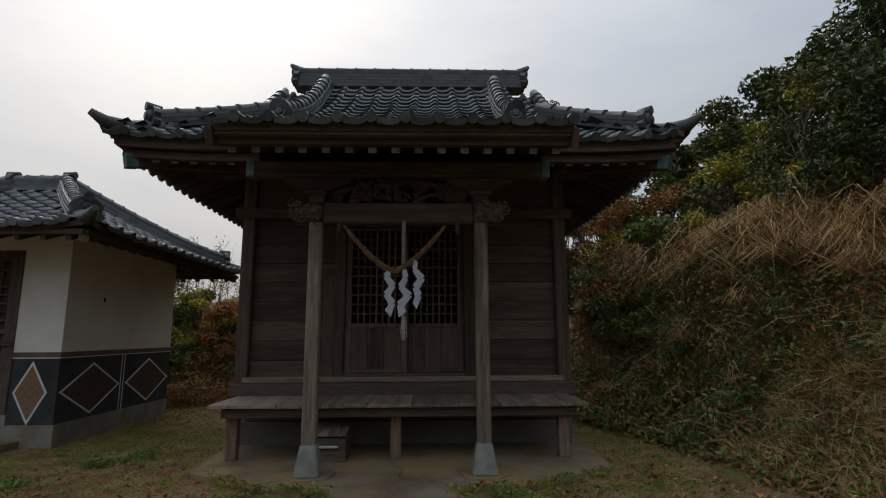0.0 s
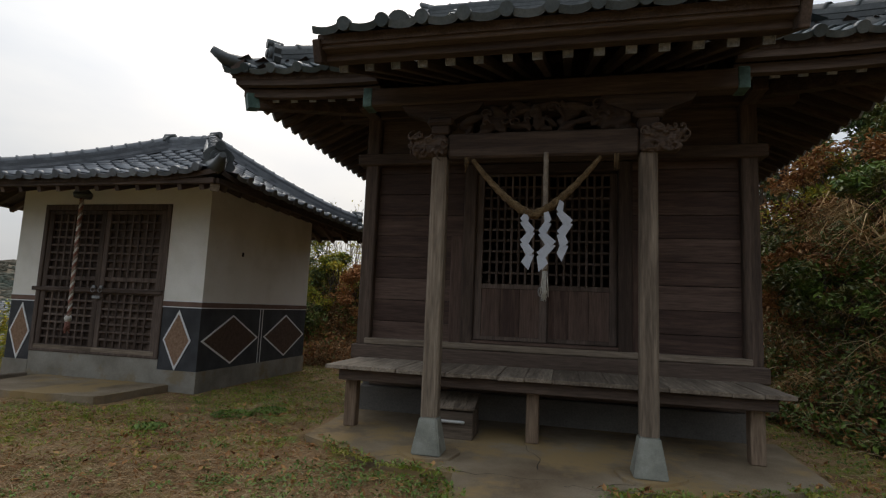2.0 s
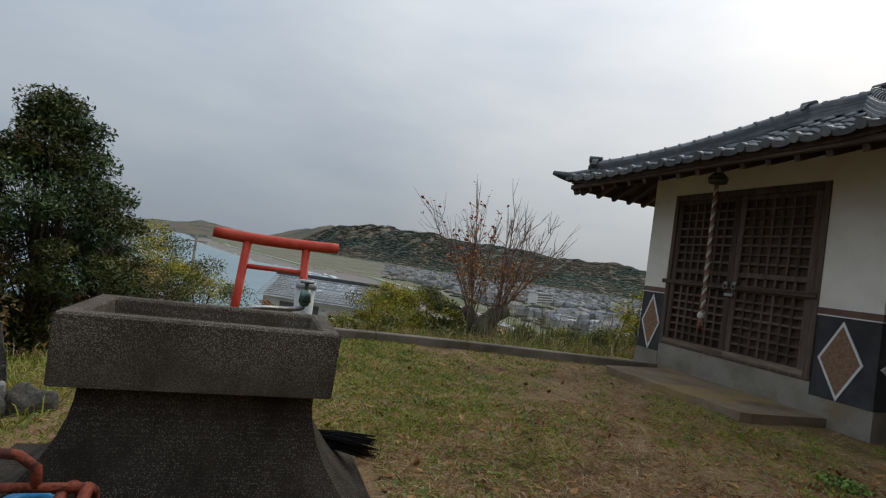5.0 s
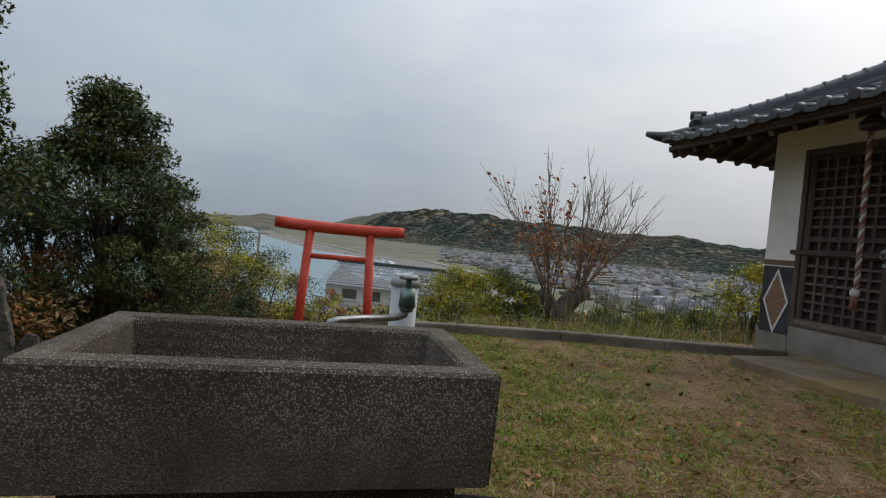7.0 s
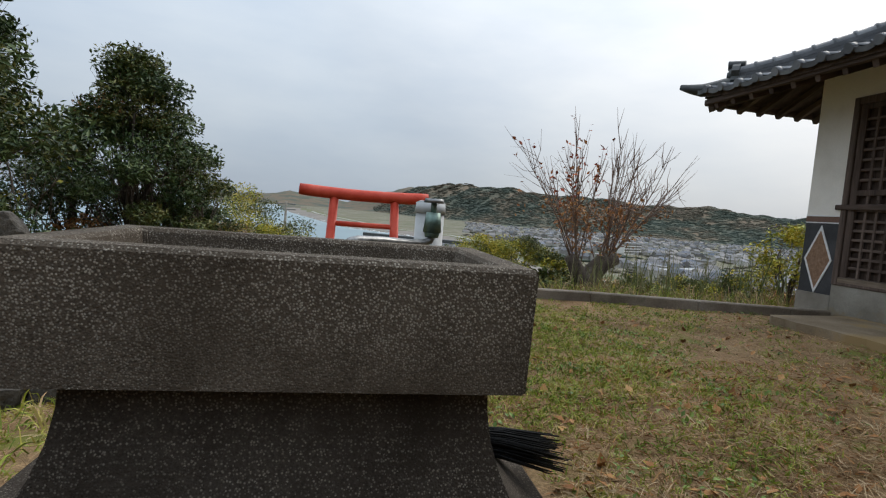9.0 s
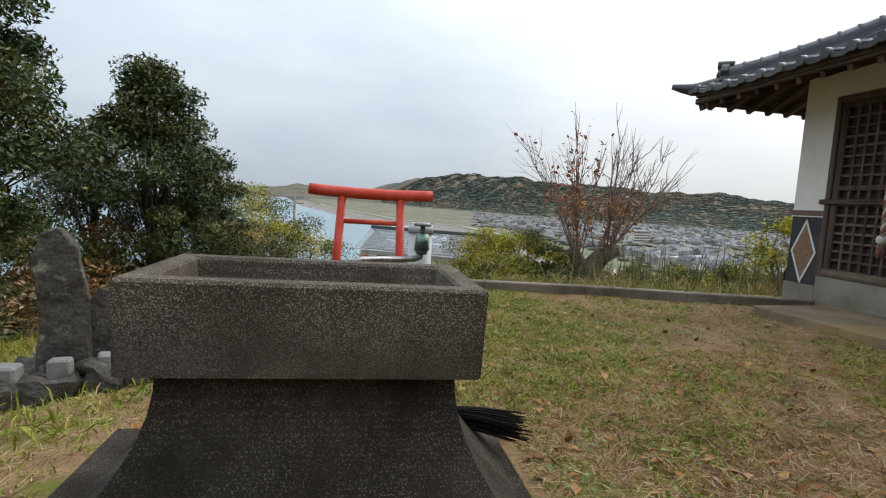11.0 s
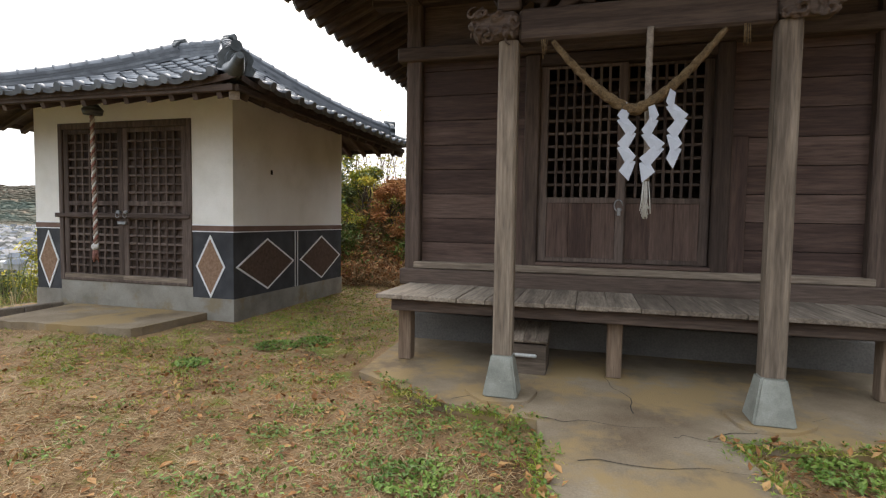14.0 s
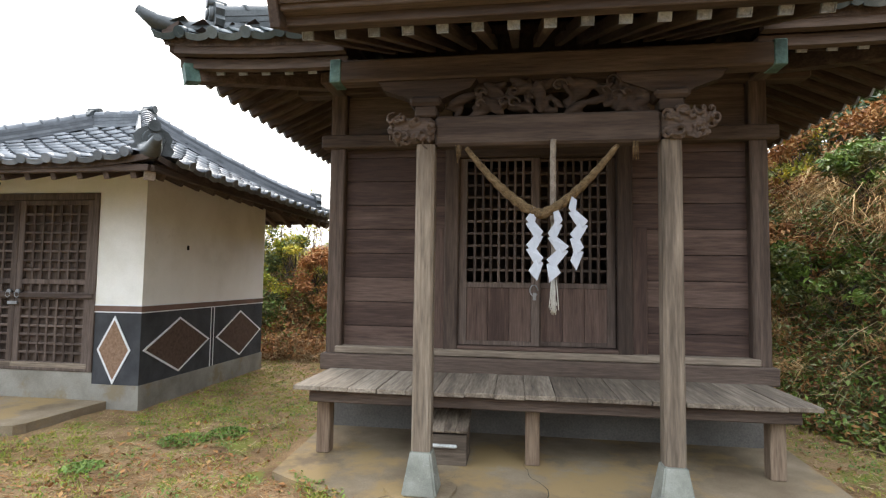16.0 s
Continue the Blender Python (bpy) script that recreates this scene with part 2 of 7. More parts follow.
tile_dark = material("dark_ridge_tile", [(0.022, 0.027, 0.028), (0.042, 0.048, 0.05), (0.075, 0.082, 0.085)], 6, 60, 0.42, 0.12,
                     per="object", spots=((0.13, 0.135, 0.12), 10, 0.36), spec=0.5)
plaster = material("white_plaster", [(0.70, 0.665, 0.60), (0.79, 0.755, 0.70), (0.83, 0.80, 0.75)], 1.4, 90, 0.9, 0.1, spread=0.05,
                   spots=((0.62, 0.575, 0.50), 2.2, 0.33))
black_panel = material("black_mortar", [(0.030, 0.031, 0.034), (0.045, 0.046, 0.05), (0.065, 0.065, 0.07)], 3, 120, 0.75, 0.3, spread=0.25)
tan_panel = material("brown_pebble_mortar", [(0.20, 0.115, 0.07), (0.27, 0.165, 0.105), (0.33, 0.215, 0.15)], 30, 220, 0.9, 0.5, spread=0.35)
band_mat = material("brown_band_paint", [(0.13, 0.075, 0.055), (0.18, 0.11, 0.085)], 4, 90, 0.8, 0.15)
white_line = material("white_line_paint", [(0.66, 0.66, 0.66), (0.78, 0.78, 0.78)], 8, 90, 0.8, 0.1, spread=0.08)
concrete = material("old_concrete", [(0.145, 0.102, 0.062), (0.215, 0.162, 0.105), (0.29, 0.232, 0.163)], 1.6, 80, 0.92, 0.3, spread=0.2,
                    spots=((0.285, 0.195, 0.092), 1.1, 0.50))
base_conc = material("grey_render", [(0.18, 0.16, 0.13), (0.25, 0.23, 0.195), (0.31, 0.29, 0.25)], 2, 90, 0.9, 0.2, spread=0.15, spots=((0.22, 0.175, 0.115), 1.6, 0.46))
found_mat = material("dark_foundation", [(0.10, 0.09, 0.08), (0.16, 0.145, 0.13)], 2, 60, 0.9, 0.2)
stone_base = material("pale_cut_stone", [(0.17, 0.17, 0.145), (0.245, 0.245, 0.21), (0.33, 0.33, 0.29)], 5, 150, 0.85, 0.25, spread=0.18,
                      spots=((0.38, 0.385, 0.35), 22, 0.36))
def aggregate(name, base, pebble, share, cell, stain):
    """Mortar set with small pebbles: each cell has its own tone, broad stains lie over all."""
    m = material(name, base, 2.2, 170, 0.95, 0.0, spread=0.4, spec=0.15)
    n, l = m.node_tree.nodes, m.node_tree.links
    bsdf = n["Principled BSDF"]
    col = bsdf.inputs["Base Color"].links[0].from_socket
    tc, vo, sep = n.new("ShaderNodeTexCoord"), n.new("ShaderNodeTexVoronoi"), n.new("ShaderNodeSeparateColor")
    vo.inputs["Scale"].default_value = cell
    l.new(tc.outputs["Object"], vo.inputs["Vector"])
    l.new(vo.outputs["Color"], sep.inputs[0])
    pick, body, mul, mix = n.new("ShaderNodeMapRange"), n.new("ShaderNodeMapRange"), n.new("ShaderNodeMath"), n.new("ShaderNodeMixRGB")
    pick.inputs["From Min"].default_value, pick.inputs["From Max"].default_value = 1 - share, 1.0
    l.new(sep.outputs[0], pick.inputs["Value"])
    body.inputs["From Min"].default_value, body.inputs["From Max"].default_value = 0.62, 0.25
    l.new(vo.outputs["Distance"], body.inputs["Value"])
    mul.operation = "MULTIPLY"
    l.new(pick.outputs["Result"], mul.inputs[0])
    l.new(body.outputs["Result"], mul.inputs[1])
    l.new(mul.outputs[0], mix.inputs["Fac"])
    l.new(col, mix.inputs["Color1"])
    mix.inputs["Color2"].default_value = (*pebble, 1)
    st, sr, sm = n.new("ShaderNodeTexNoise"), n.new("ShaderNodeMapRange"), n.new("ShaderNodeMixRGB")
    st.inputs["Scale"].default_value, st.inputs["Detail"].default_value = 4.5, 6
    l.new(tc.outputs["Object"], st.inputs["Vector"])
    l.new(st.outputs["Fac"], sr.inputs["Value"])
    sr.inputs["From Min"].default_value, sr.inputs["From Max"].default_value, sr.inputs["To Max"].default_value = 0.46, 0.66, 0.8
    l.new(sr.outputs["Result"], sm.inputs["Fac"])
    l.new(mix.outputs["Color"], sm.inputs["Color1"])
    sm.inputs["Color2"].default_value = (*stain, 1)
    l.new(sm.outputs["Color"], bsdf.inputs["Base Color"])
    bp = n.new("ShaderNodeBump")
    bp.inputs["Strength"].default_value, bp.inputs["Distance"].default_value = 0.5, 0.003
    l.new(body.outputs["Result"], bp.inputs["Height"])
    l.new(bp.outputs["Normal"], bsdf.inputs["Normal"])
    return m


basin_mat = aggregate("washed_aggregate", [(0.047, 0.037, 0.028), (0.083, 0.066, 0.050), (0.128, 0.104, 0.081)], (0.40, 0.36, 0.30), 0.66, 250, (0.058, 0.044, 0.031))
pedestal_mat = aggregate("smooth_dark_mortar", [(0.026, 0.020, 0.015), (0.046, 0.037, 0.029), (0.074, 0.061, 0.048)], (0.23, 0.20, 0.165), 0.45, 250, (0.024, 0.018, 0.013))
umber_panel = material("dark_umber_mortar", [(0.070, 0.043, 0.030), (0.10, 0.062, 0.044), (0.13, 0.085, 0.063)], 30, 220, 0.9, 0.5, spread=0.3)
copper = material("green_copper", [(0.04, 0.075, 0.066), (0.075, 0.135, 0.118), (0.13, 0.21, 0.185)], 8, 60, 0.6, 0.15, metal=0.2)
red_paint = material("vermilion_paint", [(0.50, 0.045, 0.022), (0.60, 0.065, 0.035), (0.66, 0.10, 0.06)], 3, 60, 0.5, 0.1,
                     spread=0.1, spots=((0.24, 0.05, 0.03), 7, 0.34))
rope_mat = material("straw_rope", [(0.085, 0.052, 0.024), (0.165, 0.105, 0.050), (0.235, 0.155, 0.080)], 25, 160, 0.9, 0.9, spread=0.55)
paper_mat = material("white_paper", [(0.34, 0.35, 0.385), (0.41, 0.42, 0.455)], 8, 80, 0.8, 0.05, spread=0.04)


# ---- ground: one sheet from the lawn to the horizon ----
def smooth(t):
    t = np.clip(t, 0, 1)
    return t * t * (3 - 2 * t)


def wobble(x, y, k):
    """Cheap smooth unevenness, about -1 to 1."""
    return (np.sin(x * k + 1.3 * np.sin(y * k * 0.7)) + np.sin(y * k * 1.13 + 1.7 * np.sin(x * k * 0.6 + 2)) + np.sin((x + y) * k * 2.1)) / 3


SEA, PLAIN = -34.0, -31.0


def shore(f):
    return np.interp(f, [150, 300, 560, 700, 800, 1500, 4200, 6000], [40, 66, 84, 70, -10, -160, -545, -800])


def bank_foot(y):
    return np.interp(y, [-6, 0, 3, 5, 7, 8, 10, 12], [6.0, 5.0, 4.1, 3.3, 2.75, 2.45, 2.3, 2.2])


def height(x, y):
    x, y = np.asarray(x, float), np.asarray(y, float)
    z = 0.05 * smooth((y - 3.8) / 1.6) * smooth((x + 4.0) / 1.5) + 0.012 * wobble(x, y, 1.9) + 0.006 * wobble(x, y, 5.3)
    d = x - bank_foot(y)
    wide = np.interp(y, [2, 6, 9], [3.6, 2.3, 2.0])
    # the unseen slope past d = 5 is steepened to block sky light
    bank = 2.75 * smooth(d / wide) + 0.10 * np.clip(d - 1.8, 0, 4) + 0.5 * np.maximum(0, d - 5) + 0.16 * np.clip(d, 0, 2) * wobble(x, y, 2.3) + 0.06 * np.clip(d, 0, 1) * wobble(x, y, 6.1)
    d2 = y - 11.7
    back = (1.5 * smooth(d2 / 2.2) + 0.16 * np.maximum(0, d2 - 1.5)) * smooth((x + 11) / 3.0)
    z = z + np.minimum(np.maximum(np.where(d > 0, bank, 0), np.where(d2 > 0, back, 0)), 22)
    q = np.maximum(0, -8.15 - x)
    q2 = np.where(x < -3.2, np.maximum(0, (1.3 - y) + (-4.2 - x) * 0.5), 0) * smooth((-3.2 - x) / 2.0)
    fall = 0.15 * q + 0.27 * np.maximum(0, q - 42) + 0.16 * np.minimum(q2, 9)
    z = z - fall
    f, s = -x - 2, y - 2
    r = np.hypot(f, s)
    az = np.degrees(np.arctan2(s, f))
    z = np.where(f > 0, np.maximum(z, PLAIN), z)
    off = s - shore(f)
    sea_side = (f > 120) & (off < 60)
    z = np.where(sea_side, np.minimum(z, SEA - 3 + smooth((off + 12) / 70) * 6.0), z)
    crest = np.interp(az, [-14, -8.5, -6, -4, 0, 4, 7.7, 10.5, 14, 20, 26, 31, 35, 39, 43, 55, 80],
                      [0.1, 0.45, 0.9, 0.7, 0.25, 1.65, 2.6, 2.75, 3.15, 2.9, 2.65, 2.4, 2.25, 2.3, 2.0, 2.2, 2.4])
    r0 = np.interp(az, [-14, -2, 2, 8, 20, 45, 80], [4650, 4650, 4300, 3200, 2500, 2400, 2200])
    hill = np.tan(np.radians(crest)) * r0 - PLAIN
    bump = smooth((r - r0 * 0.70) / (r0 * 0.30)) * (1 - 0.5 * smooth((r - r0) / (r0 * 0.35)))
    rough = 1 + 0.10 * wobble(x, y, 0.012) * bump + 0.05 * wobble(x, y, 0.031)
    hill = np.where((f > 500) & (az > -15) & (az < 85), np.maximum(hill * bump * rough, 0), 0)
    z = np.where(hill > 0.5, np.maximum(z, PLAIN + hill), z)
    return z


lawn_mat = material("lawn_soil", [(0.125, 0.071, 0.032), (0.215, 0.128, 0.060), (0.295, 0.185, 0.096), (0.22, 0.150, 0.062)], 1.6, 75, 0.95, 0.9,
                    spread=0.5, spots=((0.165, 0.165, 0.032), 2.3, 0.45))
litter_mat = material("leaf_litter_bank", [(0.06, 0.040, 0.022), (0.12, 0.074, 0.036), (0.19, 0.115, 0.052)], 2.5, 40, 0.95, 0.9,
                      spread=0.5, spots=((0.05, 0.06, 0.025), 5, 0.42))
scrub_mat = material("scrub_slope", [(0.05, 0.055, 0.022), (0.10, 0.09, 0.04), (0.16, 0.125, 0.06)], 0.8, 12, 0.95, 0.5, spread=0.4)
# hill colours paled and slightly blued, distance haze mixed into them
hazed_forest_mat = material("far_woods", [(0.060, 0.075, 0.060), (0.075, 0.085, 0.062), (0.15, 0.112, 0.075), (0.08, 0.09, 0.065)], 0.0045, 0.055, 0.95, 0.0, spread=0.2)
plain_mat = material("far_fields", [(0.095, 0.112, 0.062), (0.155, 0.145, 0.095), (0.22, 0.20, 0.16)], 0.018, 0.12, 0.95, 0.0, spread=0.3)
beach_mat = material("grey_sand", [(0.19, 0.17, 0.15), (0.24, 0.215, 0.19)], 0.02, 0.3, 0.95, 0.0, spread=0.1)
green_mat = material("dune_grass", [(0.10, 0.115, 0.055), (0.17, 0.17, 0.09)], 0.03, 0.3, 0.95, 0.0, spread=0.25)
sea_mat = material("sea_water", [(0.13, 0.22, 0.25), (0.17, 0.27, 0.30)], 0.01, 0.2, 0.28, 0.0, spread=0.06, spec=0.5)
foam_mat = material("surf_foam", [(0.55, 0.6, 0.62), (0.85, 0.87, 0.88)], 0.05, 0.4, 0.9, 0.0, spread=0.1)

GC = (-2.0, 2.0)
radii = np.concatenate([[0.004], np.arange(0.15, 17, 0.16), np.geomspace(17, 4880, 150)])
NA = 600
ang = np.linspace(0, 2 * np.pi, NA, endpoint=False)
R, A = np.meshgrid(radii, ang, indexing="ij")
GX, GY = GC[0] - R * np.cos(A), GC[1] + R * np.sin(A)
GZ = height(GX, GY)
gv = np.concatenate([np.stack([GX, GY, GZ], -1).reshape(-1, 3), [[GC[0], GC[1], float(height(GC[0], GC[1]))]]])
nr = len(radii)
ii, kk = np.meshgrid(np.arange(nr - 1), np.arange(NA), indexing="ij")
k2 = (kk + 1) % NA
gf = np.stack([ii * NA + kk, (ii + 1) * NA + kk, (ii + 1) * NA + k2, ii * NA + k2], -1).reshape(-1, 4)[:, ::-1]
ground_me = from_arrays("ground", gv, gf, [lawn_mat, litter_mat, scrub_mat, hazed_forest_mat, plain_mat, beach_mat, green_mat], True)
cx_, cy_ = gv[gf, 0].mean(1), gv[gf, 1].mean(1)
cz_ = gv[gf, 2].mean(1)
ff, ss = -cx_ - 2, cy_ - 2
rr = np.hypot(ff, ss)
offs = ss - shore(ff)
gi = np.zeros(len(gf), int)
gi[(cx_ > bank_foot(cy_) - 0.15 + 0.2 * wobble(cx_, cy_, 3)) | (cy_ > 11.3 + 0.2 * wobble(cx_, cy_, 3))] = 1
gi[(cx_ < -8.3) | (rr > 22)] = 2
gi[(ff > 0) & (rr > 170) & (cz_ < PLAIN + 1.0)] = 4
gi[(ff > 120) & (offs > 62) & (offs < 105) & (rr < 2600)] = 6
gi[(ff > 120) & (offs < 62) & (rr < 2300)] = 5
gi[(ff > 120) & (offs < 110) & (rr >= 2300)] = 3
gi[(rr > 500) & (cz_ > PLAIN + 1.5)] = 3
ground_me.polygons.foreach_set("material_index", gi.astype(np.int32))
ground = tagged(new("ground", ground_me), "trampled lawn of brown soil and thin grass, falling to town and shore", "ground", kind="structure")

# sea and surf
sv, sf = [], []
fs = np.geomspace(110, 4900, 60)
for i, f in enumerate(fs):
    e = shore(f) + 6
    row = [e - w for w in (0, 30, 90, 250, 700, 1800, 4200)]
    sv += [(-f - 2, s + 2, SEA - (0.2 if k == 0 else 0)) for k, s in enumerate(row)]
sv = np.array(sv)
for i in range(len(fs) - 1):
    for k in range(6):
        sf.append((i * 7 + k, i * 7 + k + 1, (i + 1) * 7 + k + 1, (i + 1) * 7 + k))
water = tagged(new("water", from_arrays("water", sv, sf, sea_mat, True)), "pale grey-blue sea under an overcast sky", "sea", kind="structure")
foam_v, foam_f = [], []
for line, (o, w) in enumerate(((10, 9), (-6, 7), (-24, 5))):
    for i, f in enumerate(np.arange(330, 1500, 9.0)):
        e = shore(f) + 2 + o + 5 * math.sin(f * 0.05 + line) + 3 * math.sin(f * 0.21)
        ww = w * (0.35 + 0.65 * abs(math.sin(f * 0.031 + line * 2))) * np.clip((900 - f) / 350, 0.15, 1)
        foam_v += [(-f - 2, e + 2, SEA + 0.3), (-f - 2, e + 2 - ww, SEA + 0.3)]
        n = len(foam_v)
        if i:
            foam_f.append((n - 4, n - 3, n - 1, n - 2))
tagged(new("surf", from_arrays("surf", foam_v, foam_f, foam_mat)), "white lines of surf along the beach", "surf", kind="structure")


road_v, road_f = [], []
for i, f in enumerate(np.arange(130, 1700, 14.0)):
    e = float(shore(f)) + 74 + 2.5 * math.sin(f * 0.008)
    for o in (0, 9):
        road_v.append((-f - 2, e + o + 2, max(float(height(-f - 2, e + o + 2)), PLAIN - 0.6) + 0.5))
    if i:
        n = len(road_v)
        road_f.append((n - 4, n - 2, n - 1, n - 3))
road_mat = material("pale_road", [(0.30, 0.295, 0.28), (0.40, 0.39, 0.37)], 0.05, 0.5, 0.9, 0.0, spread=0.1)
tagged(new("road", from_arrays("road", road_v, road_f, road_mat)), "pale grey coast road curving behind the beach", "road", kind="structure")


# ---- roof tiles ----
def tile_mesh(name, w, length, mat, eave=False):
    """One wavy pan tile: local x across, y up the slope, z out; the lower end lifts over the row below."""
    n = 9
    us = [i / (n - 1) for i in range(n)]
    prof = [0.040 * math.exp(-((u - 0.84) / 0.13) ** 2) - 0.016 * math.sin(math.pi * min(1, u / 0.7)) for u in us]
    v, f = [], []
    for (y, dz) in ((-length / 2, 0.026), (length / 2, 0.0)):
        v += [((u - 0.5) * w * 1.02, y, p + dz) for u, p in zip(us, prof)]
    drop = 0.050 if eave else 0.022
    v += [((u - 0.5) * w * 1.02, -length / 2 + 0.004, p + 0.026 - drop) for u, p in zip(us, prof)]
    for i in range(n - 1):
        f.append((i, i + 1, n + i + 1, n + i))
        f.append((2 * n + i, 2 * n + i + 1, i + 1, i))
    bm = bmesh.new()
    vs = [bm.verts.new(q) for q in v]
    for q in f:
        bm.faces.new([vs[i] for i in q]).smooth = q[0] < n
    if eave:
        cyl(bm, (0.34 * w, -length / 2 - 0.012, 0.022), (0.34 * w, -length / 2 + 0.05, 0.022), 0.047, seg=12)
    me = bpy.data.meshes.new(name)
    bm.to_mesh(me)
    bm.free()
    me.materials.append(mat)
    return me


def tile_face(roof, surf, u_range, v_range, inside, up, meshes, joined, name, step_v=0.215, w=0.277, limit=300):
    """Lays tiles on surf(u, v) -> point. up: +1 when v grows up the slope with u to the right seen from outside."""
    us = np.arange(u_range[0] + w / 2, u_range[1], w)
    vs = np.arange(v_range[0], v_range[1], step_v)
    singles, rest_v, rest_f = 0, [], []
    for j, v in enumerate(vs):
        for u in us:
            if not inside(u, v + step_v / 2):
                continue
            p = Vector(surf(u, v + step_v * 0.5))
            tu = (Vector(surf(u + 0.02, v + step_v * 0.5)) - Vector(surf(u - 0.02, v + step_v * 0.5))).normalized()
            tv = (Vector(surf(u, v + step_v * 0.5 + 0.03)) - Vector(surf(u, v + step_v * 0.5 - 0.03))).normalized()
            if up < 0:
                tu = -tu
            nz = tu.cross(tv).normalized()
            tv = nz.cross(tu)
            jit = Vector((rng.uniform(-0.003, 0.003), rng.uniform(-0.003, 0.003), rng.uniform(-0.002, 0.003)))
            m = Matrix.Translation(p + nz * 0.02 + jit) @ Matrix((tu, tv, nz)).transposed().to_4x4()
            me = meshes[1] if j == 0 else meshes[0]
            if singles < limit:
                piece("roof_tile", me, roof, m)
                singles += 1
            else:
                base = len(rest_v)
                rest_v += [tuple(m @ q.co) for q in me.vertices]
                rest_f += [tuple(base + i for i in pl.vertices) for pl in me.polygons]
    if rest_v:
        me = bpy.data.meshes.new(name)
        me.from_pydata(rest_v, [], rest_f)
        me.materials.append(joined)
        tagged(adopt(new(name, me), roof), kind="stuff")


def slab_sheet(surf, us, vs, thick, inside=None):
    """A roof body with an underside, following surf(u, v)."""
    bm = bmesh.new()
    top = [[bm.verts.new(Vector(surf(u, v))) for v in vs] for u in us]
    low = [[bm.verts.new(Vector(surf(u, v)) - Vector((0, 0, thick))) for v in vs] for u in us]
    for i in range(len(us) - 1):
        for k in range(len(vs) - 1):
            if inside and not inside((us[i] + us[i + 1]) / 2, (vs[k] + vs[k + 1]) / 2):
                continue
            bm.faces.new((top[i][k], top[i + 1][k], top[i + 1][k + 1], top[i][k + 1]))
            bm.faces.new((low[i][k], low[i][k + 1], low[i + 1][k + 1], low[i + 1][k]))
    for e in [e for e in bm.edges if len(e.link_faces) == 1 and e.verts[0] in {q for r in top for q in r}]:
        pass
    for i in range(len(us) - 1):
        for k in (0, len(vs) - 1):
            if top[i][k].link_faces and top[i + 1][k].link_faces:
                bm.faces.new((top[i][k], low[i][k], low[i + 1][k], top[i + 1][k]))
    for k in range(len(vs) - 1):
        for i in (0, len(us) - 1):
            if top[i][k].link_faces and top[i][k + 1].link_faces:
                try:
                    bm.faces.new((top[i][k], top[i][k + 1], low[i][k + 1], low[i][k]))
                except ValueError:
                    pass
    bmesh.ops.delete(bm, geom=[v for v in bm.verts if not v.link_faces], context="VERTS")
    return bm


def ridge(parent, pts, w, h, courses, cap_r, mat, spacing=0.25, name="ridge", knobs=False):
    """Courses of flat tiles along pts (a polyline at the ridge's foot) with half-round caps on top."""
    bm = bmesh.new()
    pts = [Vector(p) for p in pts]
    total = sum((b - a).length for a, b in zip(pts, pts[1:]))

    def at(d):
        for a, b in zip(pts, pts[1:]):
            if d <= (b - a).length or b is pts[-1]:
                return a + (b - a).normalized() * d, (b - a).normalized()
            d -= (b - a).length
    bm.free()
    ch = h / courses
    up = Vector((0, 0, 1))
    frames = []
    for i, p in enumerate(pts):
        t = (pts[min(i + 1, len(pts) - 1)] - pts[max(i - 1, 0)]).normalized()
        side = t.cross(up).normalized()
        frames.append((p, side, side.cross(t)))
    for c in range(courses):
        bm = bmesh.new()
        ww = w * (1 - 0.07 * c) / 2
        sec = [(-ww, c * ch), (-ww, (c + 1) * ch - 0.012), (-ww + 0.014, (c + 1) * ch - 0.011), (-ww + 0.014, (c + 1) * ch),
               (ww - 0.014, (c + 1) * ch), (ww - 0.014, (c + 1) * ch - 0.011), (ww, (c + 1) * ch - 0.012), (ww, c * ch)]
        rows = [[bm.verts.new(p + s * a + n * b) for a, b in sec] for p, s, n in frames]
        for r0, r1 in zip(rows, rows[1:]):
            for k in range(8):
                bm.faces.new((r0[k], r0[(k + 1) % 8], r1[(k + 1) % 8], r1[k]))
        bm.faces.new(rows[0])
        bm.faces.new(rows[-1][::-1])
        part(name + "_course", bm, mat, parent)
    cap = bmesh.new()
    seg = 10
    for x, r in ((0, cap_r * 1.12), (0.03, cap_r * 1.12), (0.035, cap_r), (spacing + 0.02, cap_r * 0.94)):
        for k in range(seg + 1):
            a = math.pi * k / seg
            cap.verts.new((x, math.cos(a) * r, math.sin(a) * r))
    cap.verts.ensure_lookup_table()
    for q in range(3):
        for k in range(seg):
            i = q * (seg + 1) + k
            cap.faces.new([cap.verts[j] for j in (i, i + 1, i + seg + 2, i + seg + 1)]).smooth = True
    cap.faces.new([cap.verts[j] for j in range(seg + 1)][::-1])
    cap_me = to_mesh("ridge_cap", cap, mat)
    n = max(1, round(total / spacing))
    for i in range(n):
        p, t = at(total * i / n)
        side = t.cross(Vector((0, 0, 1))).normalized()
        nrm = side.cross(t)
        piece("ridge_cap", cap_me, parent, Matrix.Translation(p + nrm * (h - 0.004)) @ Matrix((t, -side, nrm)).transposed().to_4x4() @ Matrix.Diagonal((total / n / spacing, 1, 1, 1)))


